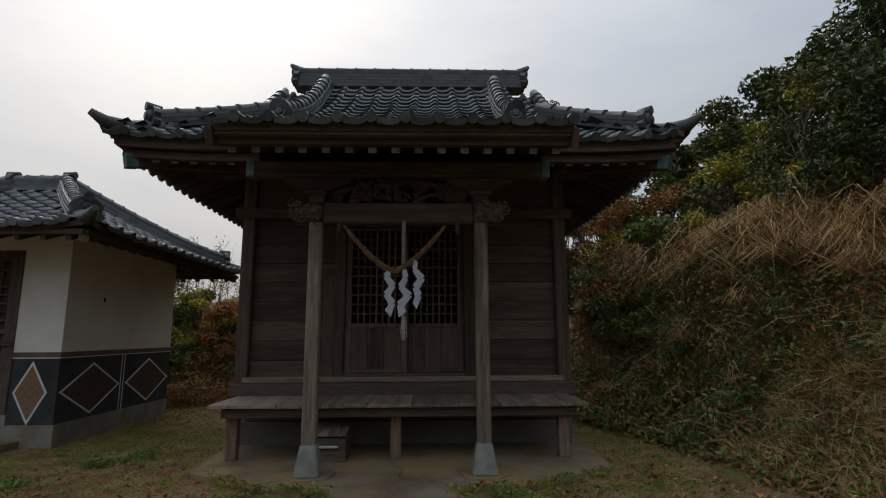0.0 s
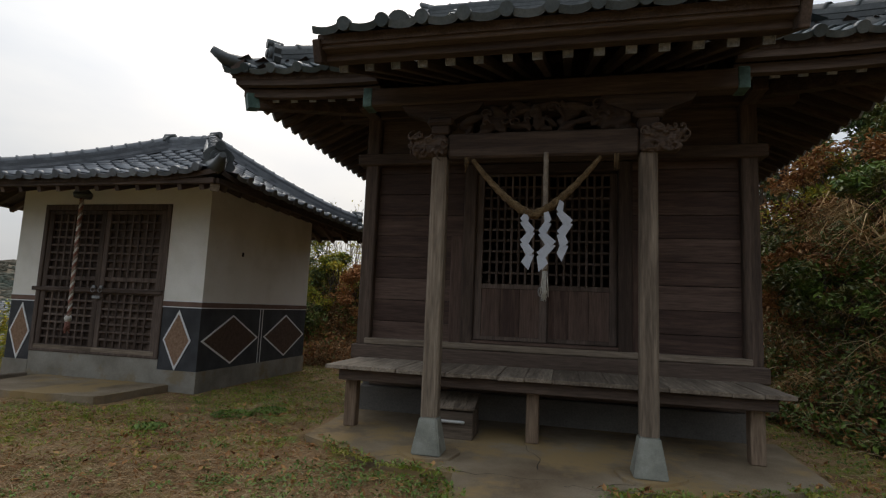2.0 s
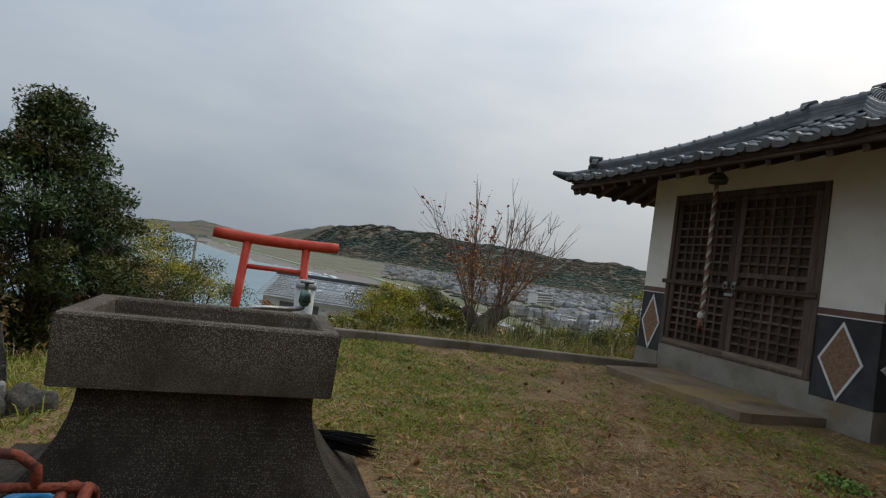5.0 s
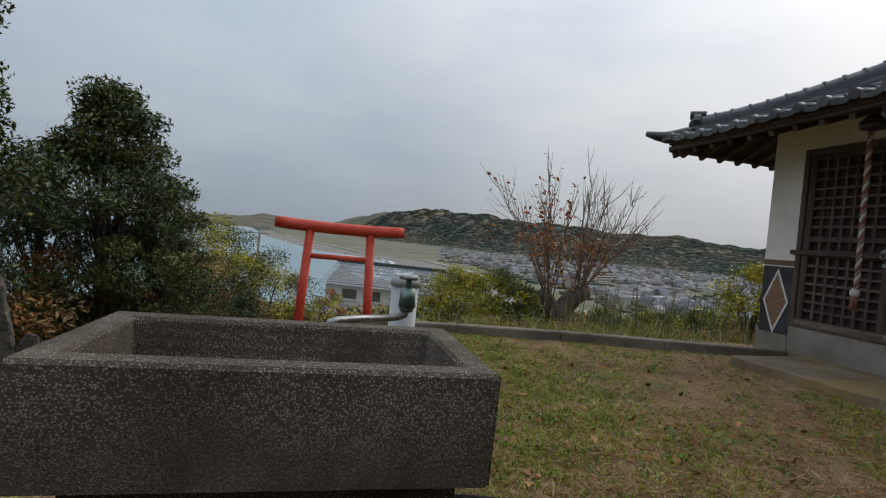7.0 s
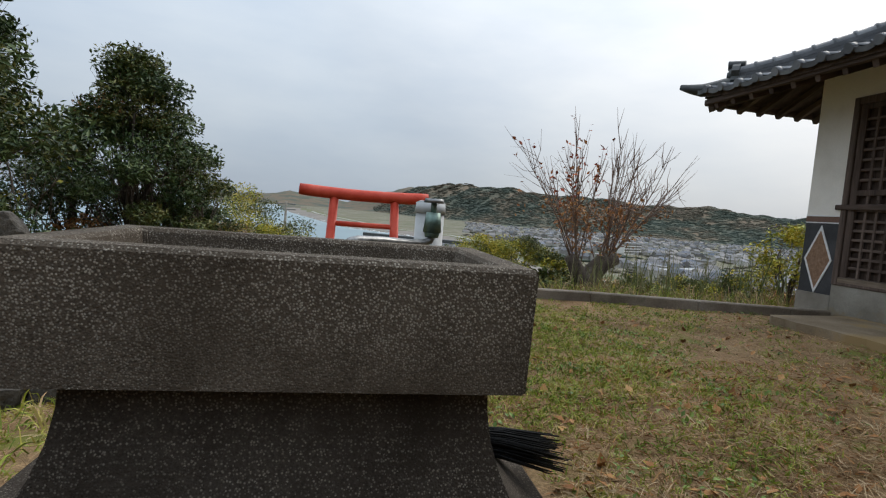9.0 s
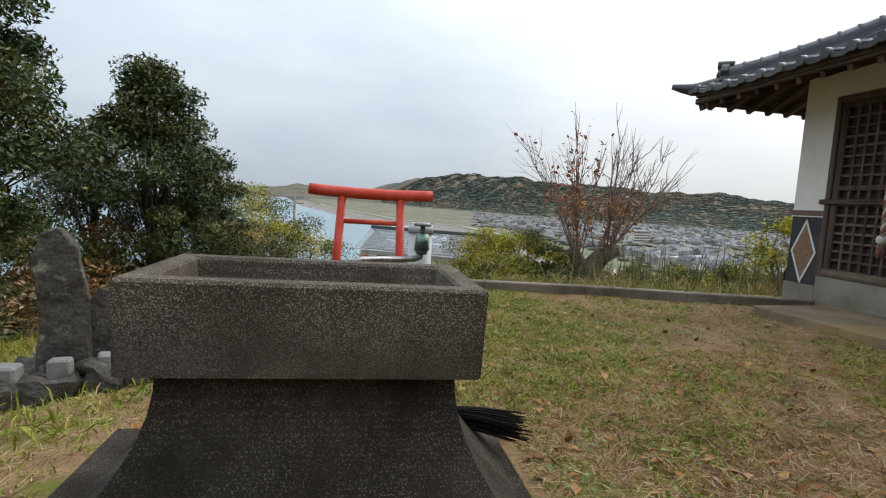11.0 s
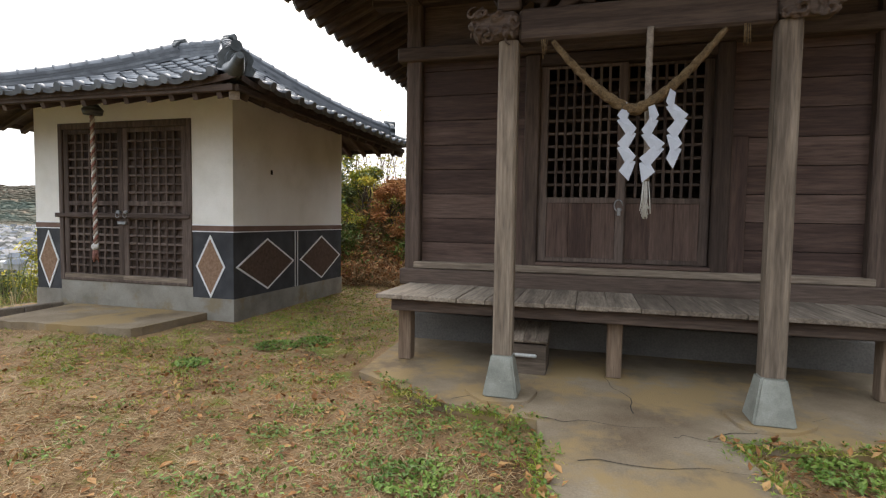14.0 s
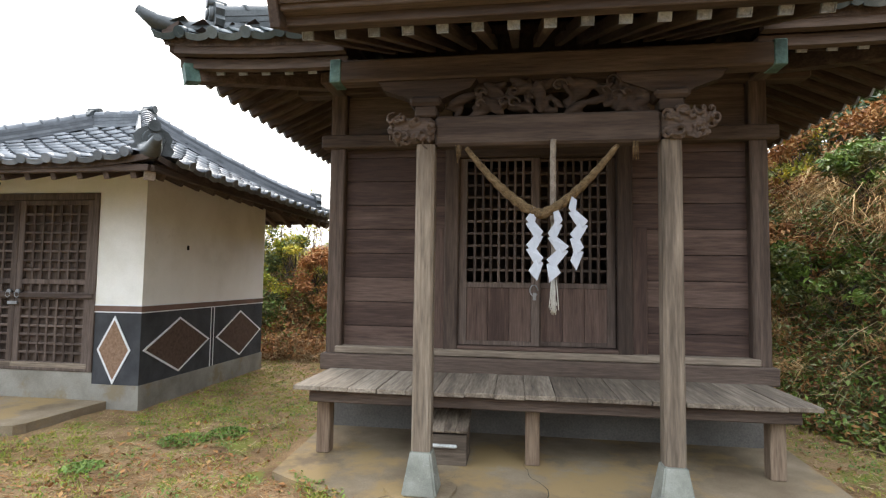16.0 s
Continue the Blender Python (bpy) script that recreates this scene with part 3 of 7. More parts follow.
def ornament(parent, p, facing, size, mat):
    """End tile: a scalloped plate with a raised round boss and a curled crest."""
    bm = bmesh.new()
    m = Matrix.Translation(p) @ Matrix.Rotation(facing, 4, "Z")
    s = size
    outline = [(-0.62 * s, 0), (-0.72 * s, 0.22 * s), (-0.58 * s, 0.42 * s), (-0.66 * s, 0.66 * s), (-0.5 * s, 0.9 * s), (-0.2 * s, 1.08 * s),
               (0.2 * s, 1.08 * s), (0.5 * s, 0.9 * s), (0.66 * s, 0.66 * s), (0.58 * s, 0.42 * s), (0.72 * s, 0.22 * s), (0.62 * s, 0)]
    prism(bm, outline, 0.32 * s, m)
    cyl(bm, m @ Vector((0, -0.16 * s, 0.55 * s)), m @ Vector((0, 0.02, 0.55 * s)), 0.36 * s, 0.42 * s, 14)
    cyl(bm, m @ Vector((0, -0.24 * s, 0.55 * s)), m @ Vector((0, -0.15 * s, 0.55 * s)), 0.18 * s, 0.24 * s, 10)
    cyl(bm, m @ Vector((0, -0.22 * s, 1.05 * s)), m @ Vector((0, 0.5 * s, 1.05 * s)), 0.22 * s, 0.2 * s, 12)
    part("end_tile", bm, mat, parent)


# ---- main shrine ----
CX, PY, WY, SLAB = -0.315, 5.385, 6.80, 0.10
shrine = thing("shrine_building", (CX, 8.2, SLAB), "weathered dark wooden shrine hall with blue-grey tiled roof", "shrine")


def prof(y):
    s = y - 4.5
    return 3.07 + 0.33 * s + 0.067 * s * s


def lift(a, half, reach):
    """How far the eaves turn up towards a corner."""
    t = max(0.0, (abs(a) - (half - reach)) / reach)
    return 0.06 * t ** 2.2


EX, EY, RY = 3.05, 5.62, 8.30  # half eave length, front eave, ridge line
GXH = 1.95  # half length of the upper gabled roof
back_y = 2 * RY - EY


def roof_kohai(x, y):
    return (x, y, prof(y) + 0.0)


def roof_front(x, y):
    return (x, y, prof(y) - 0.16 + lift(x - CX, EX, 1.3) * max(0, 1 - (y - EY) / 1.4))


def roof_back(x, y):
    return (x, y, roof_front(x, 2 * RY - y)[2])


def roof_side(sgn):
    def f(y, d):  # along y, d in from the side eave
        return (CX + sgn * (EX - d), y, prof(EY + d) - 0.13 + lift(y - RY, RY - EY, 1.3) * max(0, 1 - d / 1.4))
    return f


def lin(a, b, n):
    return [a + (b - a) * i / (n - 1) for i in range(n)]


def front_in(x, y):
    a = abs(x - CX)
    return (a <= EX - (y - EY) + 0.16 if y < EY + EX - GXH else a <= GXH)


roof = part("roof", slab_sheet(roof_kohai, lin(CX - 1.52, CX + 1.52, 9), lin(4.56, 7.2, 12), 0.07), wood_y, shrine, "roof of blue-grey wavy tiles with copper-green corners")
bm = slab_sheet(roof_front, lin(CX - EX + 0.04, CX + EX - 0.04, 57), lin(EY + 0.05, RY, 26), 0.07, front_in)
part("roof_deck", bm, wood_y, roof)
bm = slab_sheet(roof_back, lin(CX - EX + 0.04, CX + EX - 0.04, 57), lin(RY, back_y - 0.05, 26), 0.07, lambda x, y: front_in(x, 2 * RY - y))
part("roof_deck", bm, wood_y, roof)
tm, te = tile_mesh("roof_tile", 0.277, 0.27, tile_mat), tile_mesh("eave_tile", 0.277, 0.27, tile_mat, True)
tile_face(roof, roof_kohai, (CX - 1.52, CX + 1.53), (4.5, RY - 0.2), lambda x, y: True, 1, (tm, te), tile_join, "roof_tiles", limit=300)
for sgn in (-1, 1):
    rng_u = (CX - EX, CX - 1.53) if sgn < 0 else (CX + 1.53, CX + EX)
    tile_face(roof, roof_front, rng_u, (EY, RY - 0.2), front_in, 1, (tm, te), tile_join, "roof_tiles", limit=26)
    side = roof_side(sgn)
    inside = lambda y, d: abs(y - RY) <= (RY - EY) - d + 0.12
    bm = slab_sheet(side, lin(EY, back_y, 55), lin(0.05, EX - GXH + 0.1, 9), 0.07, inside)
    part("roof_deck", bm, wood_x, roof)
    tile_face(roof, side, (EY, back_y), (0, EX - GXH), inside, 1 if sgn > 0 else -1, (tm, te), tile_join, "roof_tiles", limit=0)
    # gable wall under the upper roof
    gx = CX + sgn * (GXH - 0.12)
    bm = bmesh.new()
    zs = prof(EY + EX - GXH) - 0.2
    prism(bm, [(-1.45, zs), (1.45, zs), (0.05, prof(RY) - 0.12), (-0.05, prof(RY) - 0.12)], 0.05, Matrix.Translation((gx, RY, 0)) @ Matrix.Rotation(radians(90), 4, "Z"))
    part("gable_board", bm, wood_y, shrine)
tile_face(roof, roof_back, (CX - EX, CX + EX), (RY + 0.1, back_y), lambda x, y: front_in(x, 2 * RY - y), 1, (tm, te), tile_join, "roof_tiles", limit=0)

# ridges and their end tiles
zr = prof(RY) - 0.06
ridge(roof, [(CX - 1.78, RY, zr), (CX + 1.78, RY, zr)], 0.30, 0.30, 5, 0.075, tile_dark, 0.3, "main_ridge")
for sgn in (-1, 1):
    ornament(roof, (CX + sgn * 1.84, RY, zr + 0.02), radians(90) * sgn, 0.26, tile_dark)
    bm = bmesh.new()
    tube(bm, [(CX + sgn * (1.72 + 0.05 * i), RY, zr + 0.33 + 0.006 * i * i) for i in range(5)], [0.05, 0.06, 0.06, 0.05, 0.03], 8)
    part("ridge_horn", bm, tile_dark, roof)
    # descending ridges on the front slope
    line = [(CX + sgn * (1.12 + 0.2 * t), 5.15 + (RY - 5.30) * t, prof(5.15 + (RY - 5.30) * t) + 0.03) for t in lin(0, 1, 7)]
    ridge(roof, line, 0.24, 0.13, 3, 0.085, tile_mat, 0.27, "descending_ridge")
    ornament(roof, (line[0][0], line[0][1] - 0.02, line[0][2] + 0.0), 0, 0.17, tile_dark)
    # hip ridges to the corners
    hip = []
    for t in lin(0, 1, 6):
        d = 0.34 + (EX - GXH - 0.34 + 0.25) * t
        x = CX + sgn * (EX - d)
        hip.append((x, EY + d, roof_front(x, EY + d)[2] + 0.04))
    ridge(roof, hip, 0.20, 0.16, 3, 0.070, tile_dark, 0.26, "hip_ridge")
    ornament(roof, Vector(hip[0]) + Vector((sgn * 0.05, -0.05, 0.0)), radians(45) * sgn, 0.22, tile_dark)
    hipb = [(x, 2 * RY - y, z) for x, y, z in hip]
    ridge(roof, hipb, 0.20, 0.09, 2, 0.062, tile_dark, 0.26, "hip_ridge")
    # verge tiles of the upper roof
    verge = [(CX + sgn * (GXH + 0.02), y, roof_front(CX, y)[2] + 0.02) for y in lin(EY + EX - GXH, RY - 0.1, 6)]
    ridge(roof, verge, 0.16, 0.07, 2, 0.075, tile_mat, 0.27, "verge")
    # upturned corner tile, hip rafter and its copper cap
    bm = bmesh.new()
    tip = []
    for t in lin(0, 1, 7):
        d = 0.45 - 0.55 * t
        tip.append((CX + sgn * (EX - d), EY + d, roof_front(CX + EX - max(d, 0), EY + max(d, 0))[2] + 0.02 + 0.15 * max(0, t - 0.4) ** 1.5 * 2.4))
    tube(bm, tip, [0.12, 0.12, 0.115, 0.105, 0.09, 0.065, 0.035], 10)
    part("corner_tile", bm, tile_dark, roof)
    bm = bmesh.new()
    # runs inwards from the corner
    a = Vector((CX + sgn * (EX - 0.16), EY + 0.16, 3.17))
    b = Vector((CX + sgn * (EX - 1.25), EY + 1.25, 3.45))
    t = (b - a).normalized()
    sd = t.cross(Vector((0, 0, 1))).normalized()
    mm = Matrix.Translation(a) @ Matrix((t, sd, sd.cross(t))).transposed().to_4x4()
    box(bm, (0, -0.055, -0.07), ((b - a).length, 0.055, 0.07), 0.006, mm)
    part("hip_rafter", bm, wood_x, shrine)
    part("hip_rafter_cap", boxbm((-0.012, -0.06, -0.075), (0.10, 0.06, 0.075), 0.004, mm), copper, shrine, "green copper cap")

# eave boards and rafters of the porch roof
raft_me = to_mesh("rafter", boxbm((-0.033, 0, -0.042), (0.033, 2.3, 0.042), 0.004), wood_y)
bm = boxbm((-0.030, -0.003, -0.039), (0.030, 0.012, 0.039))
for a, b in (((-0.035, -0.010, 0.034), (0.035, 0.012, 0.044)), ((-0.035, -0.010, -0.044), (0.035, 0.012, -0.034)),
             ((-0.035, -0.010, -0.034), (-0.026, 0.012, 0.034)), ((0.026, -0.010, -0.034), (0.035, 0.012, 0.034))):
    box(bm, a, b, 0.002)
tip_me = to_mesh("rafter_end", bm, cap_grey)


def rafter(m, length):
    ob = piece("rafter", raft_me, shrine, m @ Matrix.Diagonal((1, length / 2.3, 1, 1)))
    piece("rafter_end", tip_me, ob, m @ Matrix.Diagonal((1, 1, 1, 1)))


slope_k = math.degrees(math.atan(0.40))
for i in range(15):
    x = CX - 1.40 + 0.2 * i
    rafter(Matrix.Translation((x, 4.76, prof(4.76) - 0.215)) @ Matrix.Rotation(radians(slope_k), 4, "X"), 2.2)
for a, b, mat, nm in (((CX - 1.54, 4.58, prof(4.58) - 0.105), (CX + 1.54, 4.66, prof(4.58) - 0.045), wood_x, "eave_board"),
                      ((CX - 1.50, 4.66, prof(4.66) - 0.185), (CX + 1.50, 4.74, prof(4.66) - 0.085), wood_x, "eave_batten")):
    part(nm, boxbm(a, b, 0.006), mat, shrine)
for sgn in (-1, 1):
    part("barge_board", boxbm((-0.03, 0, -0.08), (0.03, 2.2, 0.08), 0.006, Matrix.Translation((CX + sgn * 1.52, 4.56, prof(4.56) - 0.12)) @ Matrix.Rotation(radians(slope_k), 4, "X")), wood_y, shrine)
    # main eave, front stretches either side of the porch
    x0, x1 = sorted((CX + sgn * 1.50, CX + sgn * (EX - 0.12)))
    for off, dz, th, nm in ((0.06, 0.105, 0.07, "eave_board"), (0.15, 0.19, 0.08, "eave_batten")):
        bm = bmesh.new()
        xs = lin(x0, x1, 9)
        for p, q in zip(xs, xs[1:]):
            zp, zq = roof_front(p, EY)[2] - dz, roof_front(q, EY)[2] - dz
            v = [bm.verts.new(c) for c in ((p, EY + off, zp), (q, EY + off, zq), (q, EY + off, zq + th), (p, EY + off, zp + th),
                                          (p, EY + off + 0.07, zp), (q, EY + off + 0.07, zq), (q, EY + off + 0.07, zq + th), (p, EY + off + 0.07, zp + th))]
            for fc in ((0, 1, 2, 3), (5, 4, 7, 6), (0, 4, 5, 1), (3, 2, 6, 7), (0, 3, 7, 4), (1, 5, 6, 2)):
                bm.faces.new([v[k] for k in fc])
        bmesh.ops.remove_doubles(bm, verts=bm.verts[:], dist=0.0005)
        part(nm, bm, wood_x, shrine)
    for i in range(7):
        x = CX + sgn * (1.62 + 0.2 * i)
        z = roof_front(x, EY + 0.2)[2] - 0.265
        rafter(Matrix.Translation((x, EY + 0.22, z)) @ Matrix.Rotation(radians(24), 4, "X"), max(0.35, min(1.3, EX - 0.15 - abs(x - CX) + 0.1)))
    # side eave
    for off, dz, th, nm in ((0.05, 0.105, 0.06, "eave_board"),):
        bm = bmesh.new()
        ys = lin(EY + 0.1, back_y - 0.1, 25)
        sd = roof_side(sgn)
        for p, q in zip(ys, ys[1:]):
            zp, zq = sd(p, 0)[2] - dz, sd(q, 0)[2] - dz
            xa = CX + sgn * (EX - off)
            xb = CX + sgn * (EX - off - 0.07)
            v = [bm.verts.new(c) for c in ((xa, p, zp), (xa, q, zq), (xa, q, zq + th), (xa, p, zp + th), (xb, p, zp), (xb, q, zq), (xb, q, zq + th), (xb, p, zp + th))]
            for fc in ((0, 1, 2, 3), (5, 4, 7, 6), (0, 4, 5, 1), (3, 2, 6, 7), (0, 3, 7, 4), (1, 5, 6, 2)):
                bm.faces.new([v[k] for k in fc])
        bmesh.ops.remove_doubles(bm, verts=bm.verts[:], dist=0.0005)
        part(nm, bm, wood_y, shrine)
    for i in range(24):
        y = EY + 0.36 + 0.2 * i
        z = roof_side(sgn)(y, 0.1)[2] - 0.215
        ln = max(0.3, min(1.25, min(y - EY, back_y - y)))
        rafter(Matrix.Translation((CX + sgn * (EX - 0.10), y, z)) @ Matrix.Rotation(radians(90 * sgn), 4, "Z") @ Matrix.Rotation(radians(24), 4, "X"), ln)

# body: corner posts, boards, sill, head beam
HW = 1.985
ZS, ZT = 0.80, 2.76
body_back = 2 * RY - WY
# room surfaces are near-black: the interior's shade is put into their colour
part("inner_wall", boxbm((CX - HW + 0.1, WY + 0.10, 0.55), (CX - 0.86, WY + 0.13, 3.3)), shade_mat, shrine)
part("inner_wall", boxbm((CX + 0.86, WY + 0.10, 0.55), (CX + HW - 0.1, WY + 0.13, 3.3)), shade_mat, shrine)
part("inner_floor", boxbm((CX - HW + 0.1, WY + 0.13, 0.78), (CX + HW - 0.1, body_back - 0.1, 0.82)), shade_mat, shrine)
part("inner_ceiling", boxbm((CX - HW + 0.1, WY + 0.13, 3.2), (CX + HW - 0.1, body_back - 0.1, 3.24)), shade_mat, shrine)
part("rear_wall", boxbm((CX - HW + 0.05, body_back - 0.06, 0.3), (CX + HW - 0.05, body_back, 3.35)), wood_x, shrine)
for sgn in (-1, 1):
    for y in (WY - 0.06 + 0.075, body_back - 0.075):
        part("corner_post", boxbm((CX + sgn * (HW - 0.075) - 0.075, y - 0.075, 0.66), (CX + sgn * (HW - 0.075) + 0.075, y + 0.075, 3.42), 0.014), wood_z, shrine)
    for k in range(9):
        z0 = 0.82 + k * 0.2335
        part("wall_board", boxbm((CX + sgn * (HW - 0.03) - 0.02, WY + 0.09, z0 + 0.003), (CX + sgn * (HW - 0.03) + 0.02, body_back - 0.15, z0 + 0.2285), 0.008), red_x, shrine)
        xa, xb = sorted((CX + sgn * 0.85, CX + sgn * (HW - 0.14)))
        dy = rng.uniform(-0.0015, 0.0015)
        z1 = min(z0 + 0.2315, 2.78)
        if z1 - z0 > 0.06:
            part("wall_board", boxbm((xa, WY + 0.03 + dy, z0 + 0.003), (xb, WY + 0.055 + dy, z1), 0.0025), red_x, shrine)
    part("upper_board", boxbm((min(CX + sgn * 0.8, CX + sgn * (HW - 0.14)), WY + 0.03, 2.9), (max(CX + sgn * 0.8, CX + sgn * (HW - 0.14)), WY + 0.055, 3.4), 0.004), wood_x, shrine)
    part("side_sill", boxbm((CX + sgn * (HW - 0.02) - 0.06, WY + 0.1, 0.66), (CX + sgn * (HW - 0.02) + 0.06, body_back, 0.80), 0.01), wood_y, shrine)
    part("side_beam", boxbm((CX + sgn * (HW - 0.02) - 0.055, WY + 0.1, 2.77), (CX + sgn * (HW - 0.02) + 0.055, body_back, 2.90), 0.01), wood_y, shrine)
    xa, xb = sorted((CX + sgn * 0.715, CX + sgn * 0.85))
    part("door_post", boxbm((xa, WY - 0.06, ZS), (xb, WY + 0.08, ZT), 0.012), wood_z, shrine)
    part("door_track_post", boxbm((xa + (0.0 if sgn > 0 else -0.13), WY - 0.02, ZS), (xb + (0.13 if sgn > 0 else 0.0), WY + 0.028, 2.0), 0.008), red_z, shrine)
part("sill_beam", boxbm((CX - HW - 0.03, WY - 0.12, 0.648), (CX + HW + 0.03, WY + 0.06, 0.80), 0.012), wood_x, shrine)
part("upper_sill", boxbm((CX - HW + 0.1, WY - 0.09, 0.803), (CX + HW - 0.1, WY + 0.05, 0.868), 0.010), grey_x, shrine)
part("head_beam", boxbm((CX - HW - 0.08, WY - 0.10, 2.765), (CX + HW + 0.08, WY + 0.08, 2.895), 0.012), wood_x, shrine)
part("door_head", boxbm((CX - 0.72, WY - 0.055, 2.66), (CX + 0.72, WY + 0.06, 2.76), 0.008), wood_x, shrine)
part("threshold", boxbm((CX - 0.72, WY - 0.07, 0.872), (CX + 0.72, WY + 0.07, 0.905), 0.006), red_x, shrine)
part("wall_plate", boxbm((CX - HW - 0.35, WY - 0.08, 3.30), (CX + HW + 0.35, WY + 0.08, 3.46), 0.012), wood_x, shrine)
for sgn in (-1, 1):
    part("bracket_end", boxbm((CX + sgn * (HW + 0.34) - 0.02, WY - 0.07, 3.32), (CX + sgn * (HW + 0.34) + 0.02, WY + 0.07, 3.44), 0.01), grey_z, shrine)
    part("wall_plate", boxbm((CX + sgn * (HW - 0.08) - 0.07, WY - 0.4, 3.29), (CX + sgn * (HW - 0.08) + 0.07, body_back + 0.3, 3.45), 0.012), wood_y, shrine)

# lattice doors
vbar = to_mesh("lattice_bar", boxbm((-0.011, -0.009, 0), (0.011, 0.009, 1.0), 0.003), dark_z)
hbar = to_mesh("lattice_bar", boxbm((0, -0.008, -0.011), (1.0, 0.008, 0.011), 0.003), dark_x)


def lattice(door, x0, x1, z0, z1, nx, nz, y, fat=1.0):
    for i in range(1, nx):
        piece("lattice_bar", vbar, door, Matrix.Translation((x0 + (x1 - x0) * i / nx, y, z0)) @ Matrix.Diagonal((fat, fat, z1 - z0, 1)))
    for i in range(1, nz):
        piece("lattice_bar", hbar, door, Matrix.Translation((x0, y + 0.004, z0 + (z1 - z0) * i / nz)) @ Matrix.Diagonal((x1 - x0, fat, fat, 1)))


for k, (xa, xb) in enumerate(((CX - 0.715, CX + 0.03), (CX - 0.03, CX + 0.715))):
    y = WY + 0.0 + 0.05 * k
    bm = bmesh.new()
    for x in (xa, xb - 0.075):
        box(bm, (x, y - 0.018, 0.91), (x + 0.075, y + 0.018, 2.655), 0.004)
    for z0, z1 in ((0.91, 0.95), (1.44, 1.49), (2.63, 2.655)):
        box(bm, (xa + 0.07, y - 0.016, z0), (xb - 0.07, y + 0.016, z1), 0.004)
    door = part("lattice_door", bm, dark_z, shrine, "sliding wooden door with square lattice above a plank panel")
    lattice(door, xa + 0.075, xb - 0.075, 1.49, 2.63, 8, 10, y, 1.1)
    n = 3
    for i in range(n):
        w = (xb - xa - 0.15) / n
        part("panel_board", boxbm((xa + 0.075 + w * i + 0.001, y - 0.006, 0.95), (xa + 0.075 + w * (i + 1) - 0.001, y + 0.008, 1.44), 0.003), red_z, door)
bm = bmesh.new()
tube(bm, [(CX - 0.02 + 0.035 * math.cos(a), WY - 0.055, 1.42 + 0.05 * math.sin(a)) for a in lin(0, 5.6, 14)], 0.006, 6)
box(bm, (CX - 0.03, WY - 0.06, 1.33), (CX + 0.0, WY - 0.045, 1.40), 0.004)
steel = material("dull_steel", [(0.22, 0.22, 0.22), (0.34, 0.34, 0.34)], 20, 90, 0.4, 0.1, metal=0.9)
part("door_ring", bm, steel, shrine, "grey steel pull ring")

def carve(ob, size):
    """Fuses overlapping lumps into one carved surface."""
    mod = ob.modifiers.new("carve", "REMESH")
    mod.mode, mod.voxel_size, mod.use_smooth_shade = "VOXEL", size, True
    return ob


# porch pillars, bases, tie beam, carved noses
for sgn in (-1, 1):
    x = CX + sgn * 0.79
    bm = bmesh.new()
    h = 0.064
    ch = 0.018
    ring = [(h, -h + ch), (h, h - ch), (h - ch, h), (-h + ch, h), (-h, h - ch), (-h, -h + ch), (-h + ch, -h), (h - ch, -h)]
    lo = [bm.verts.new((x + a, PY + b, 0.39)) for a, b in ring]
    hi = [bm.verts.new((x + a * 0.97, PY + b * 0.97, 2.415)) for a, b in ring]
    for i in range(8):
        bm.faces.new((lo[i], lo[(i + 1) % 8], hi[(i + 1) % 8], hi[i]))
    bm.faces.new(lo[::-1]); bm.faces.new(hi)
    part("pillar", bm, grey_z, shrine, "square grey weathered wooden pillar with chamfered edges")
    bm = bmesh.new()
    tmp = bmesh.new()
    bmesh.ops.create_cone(tmp, cap_ends=True, segments=4, radius1=0.116 * math.sqrt(2), radius2=0.069 * math.sqrt(2), depth=0.275)
    bmesh.ops.transform(tmp, matrix=Matrix.Translation((x, PY, 0.2525)) @ Matrix.Rotation(radians(45), 4, "Z"), verts=tmp.verts)
    bmesh.ops.bevel(tmp, geom=tmp.edges[:], offset=0.012, segments=2, affect="EDGES")
    merge(bm, tmp)
    part("pillar_base", bm, stone_base, shrine, "tapering pale stone base")
    # carved nose beyond each pillar: a lump of curls
    bm = bmesh.new()
    for k in range(38):
        t = rng.uniform(0, 1)
        c = Vector((x + sgn * (-0.05 + 0.29 * t), PY - 0.088 + rng.uniform(-0.01, 0.03), 2.51 + rng.uniform(-0.085, 0.085)))
        w, turn, hand = rng.uniform(0.022, 0.042), rng.uniform(0, 6.28), rng.choice((-1, 1))
        tube(bm, [c + Vector((hand * w * q * math.cos(turn + 5 * q), -0.02 * (1 - q), w * q * math.sin(turn + 5 * q))) for q in lin(0.15, 1.2, 9)], [0.016 - 0.009 * q for q in lin(0, 1, 9)], 6)
    box(bm, (min(x - sgn * 0.062, x + sgn * 0.23), PY - 0.082, 2.42), (max(x - sgn * 0.062, x + sgn * 0.23), PY + 0.06, 2.60), 0.03)
    carve(part("carved_nose", bm, wood_x, shrine, "dark carved beam end of curling waves"), 0.006)
    # bracket block and curved arm on top
    bm = bmesh.new()
    box(bm, (x - 0.075, PY - 0.07, 2.60), (x + 0.075, PY + 0.07, 2.68), 0.012)
    box(bm, (x - 0.11, PY - 0.09, 2.675), (x + 0.11, PY + 0.09, 2.74), 0.02)
    prism(bm, [(-0.34, 2.86), (-0.30, 2.80), (-0.16, 2.75), (-0.1, 2.72), (0.1, 2.72), (0.16, 2.75), (0.30, 2.80), (0.34, 2.86)], 0.10, Matrix.Translation((x, PY - 0.05, 0)))
    part("bracket", bm, wood_x, shrine)
part("porch_beam", boxbm((CX - 0.725, PY - 0.065, 2.40), (CX + 0.725, PY + 0.065, 2.605), 0.018), wood_x, shrine)
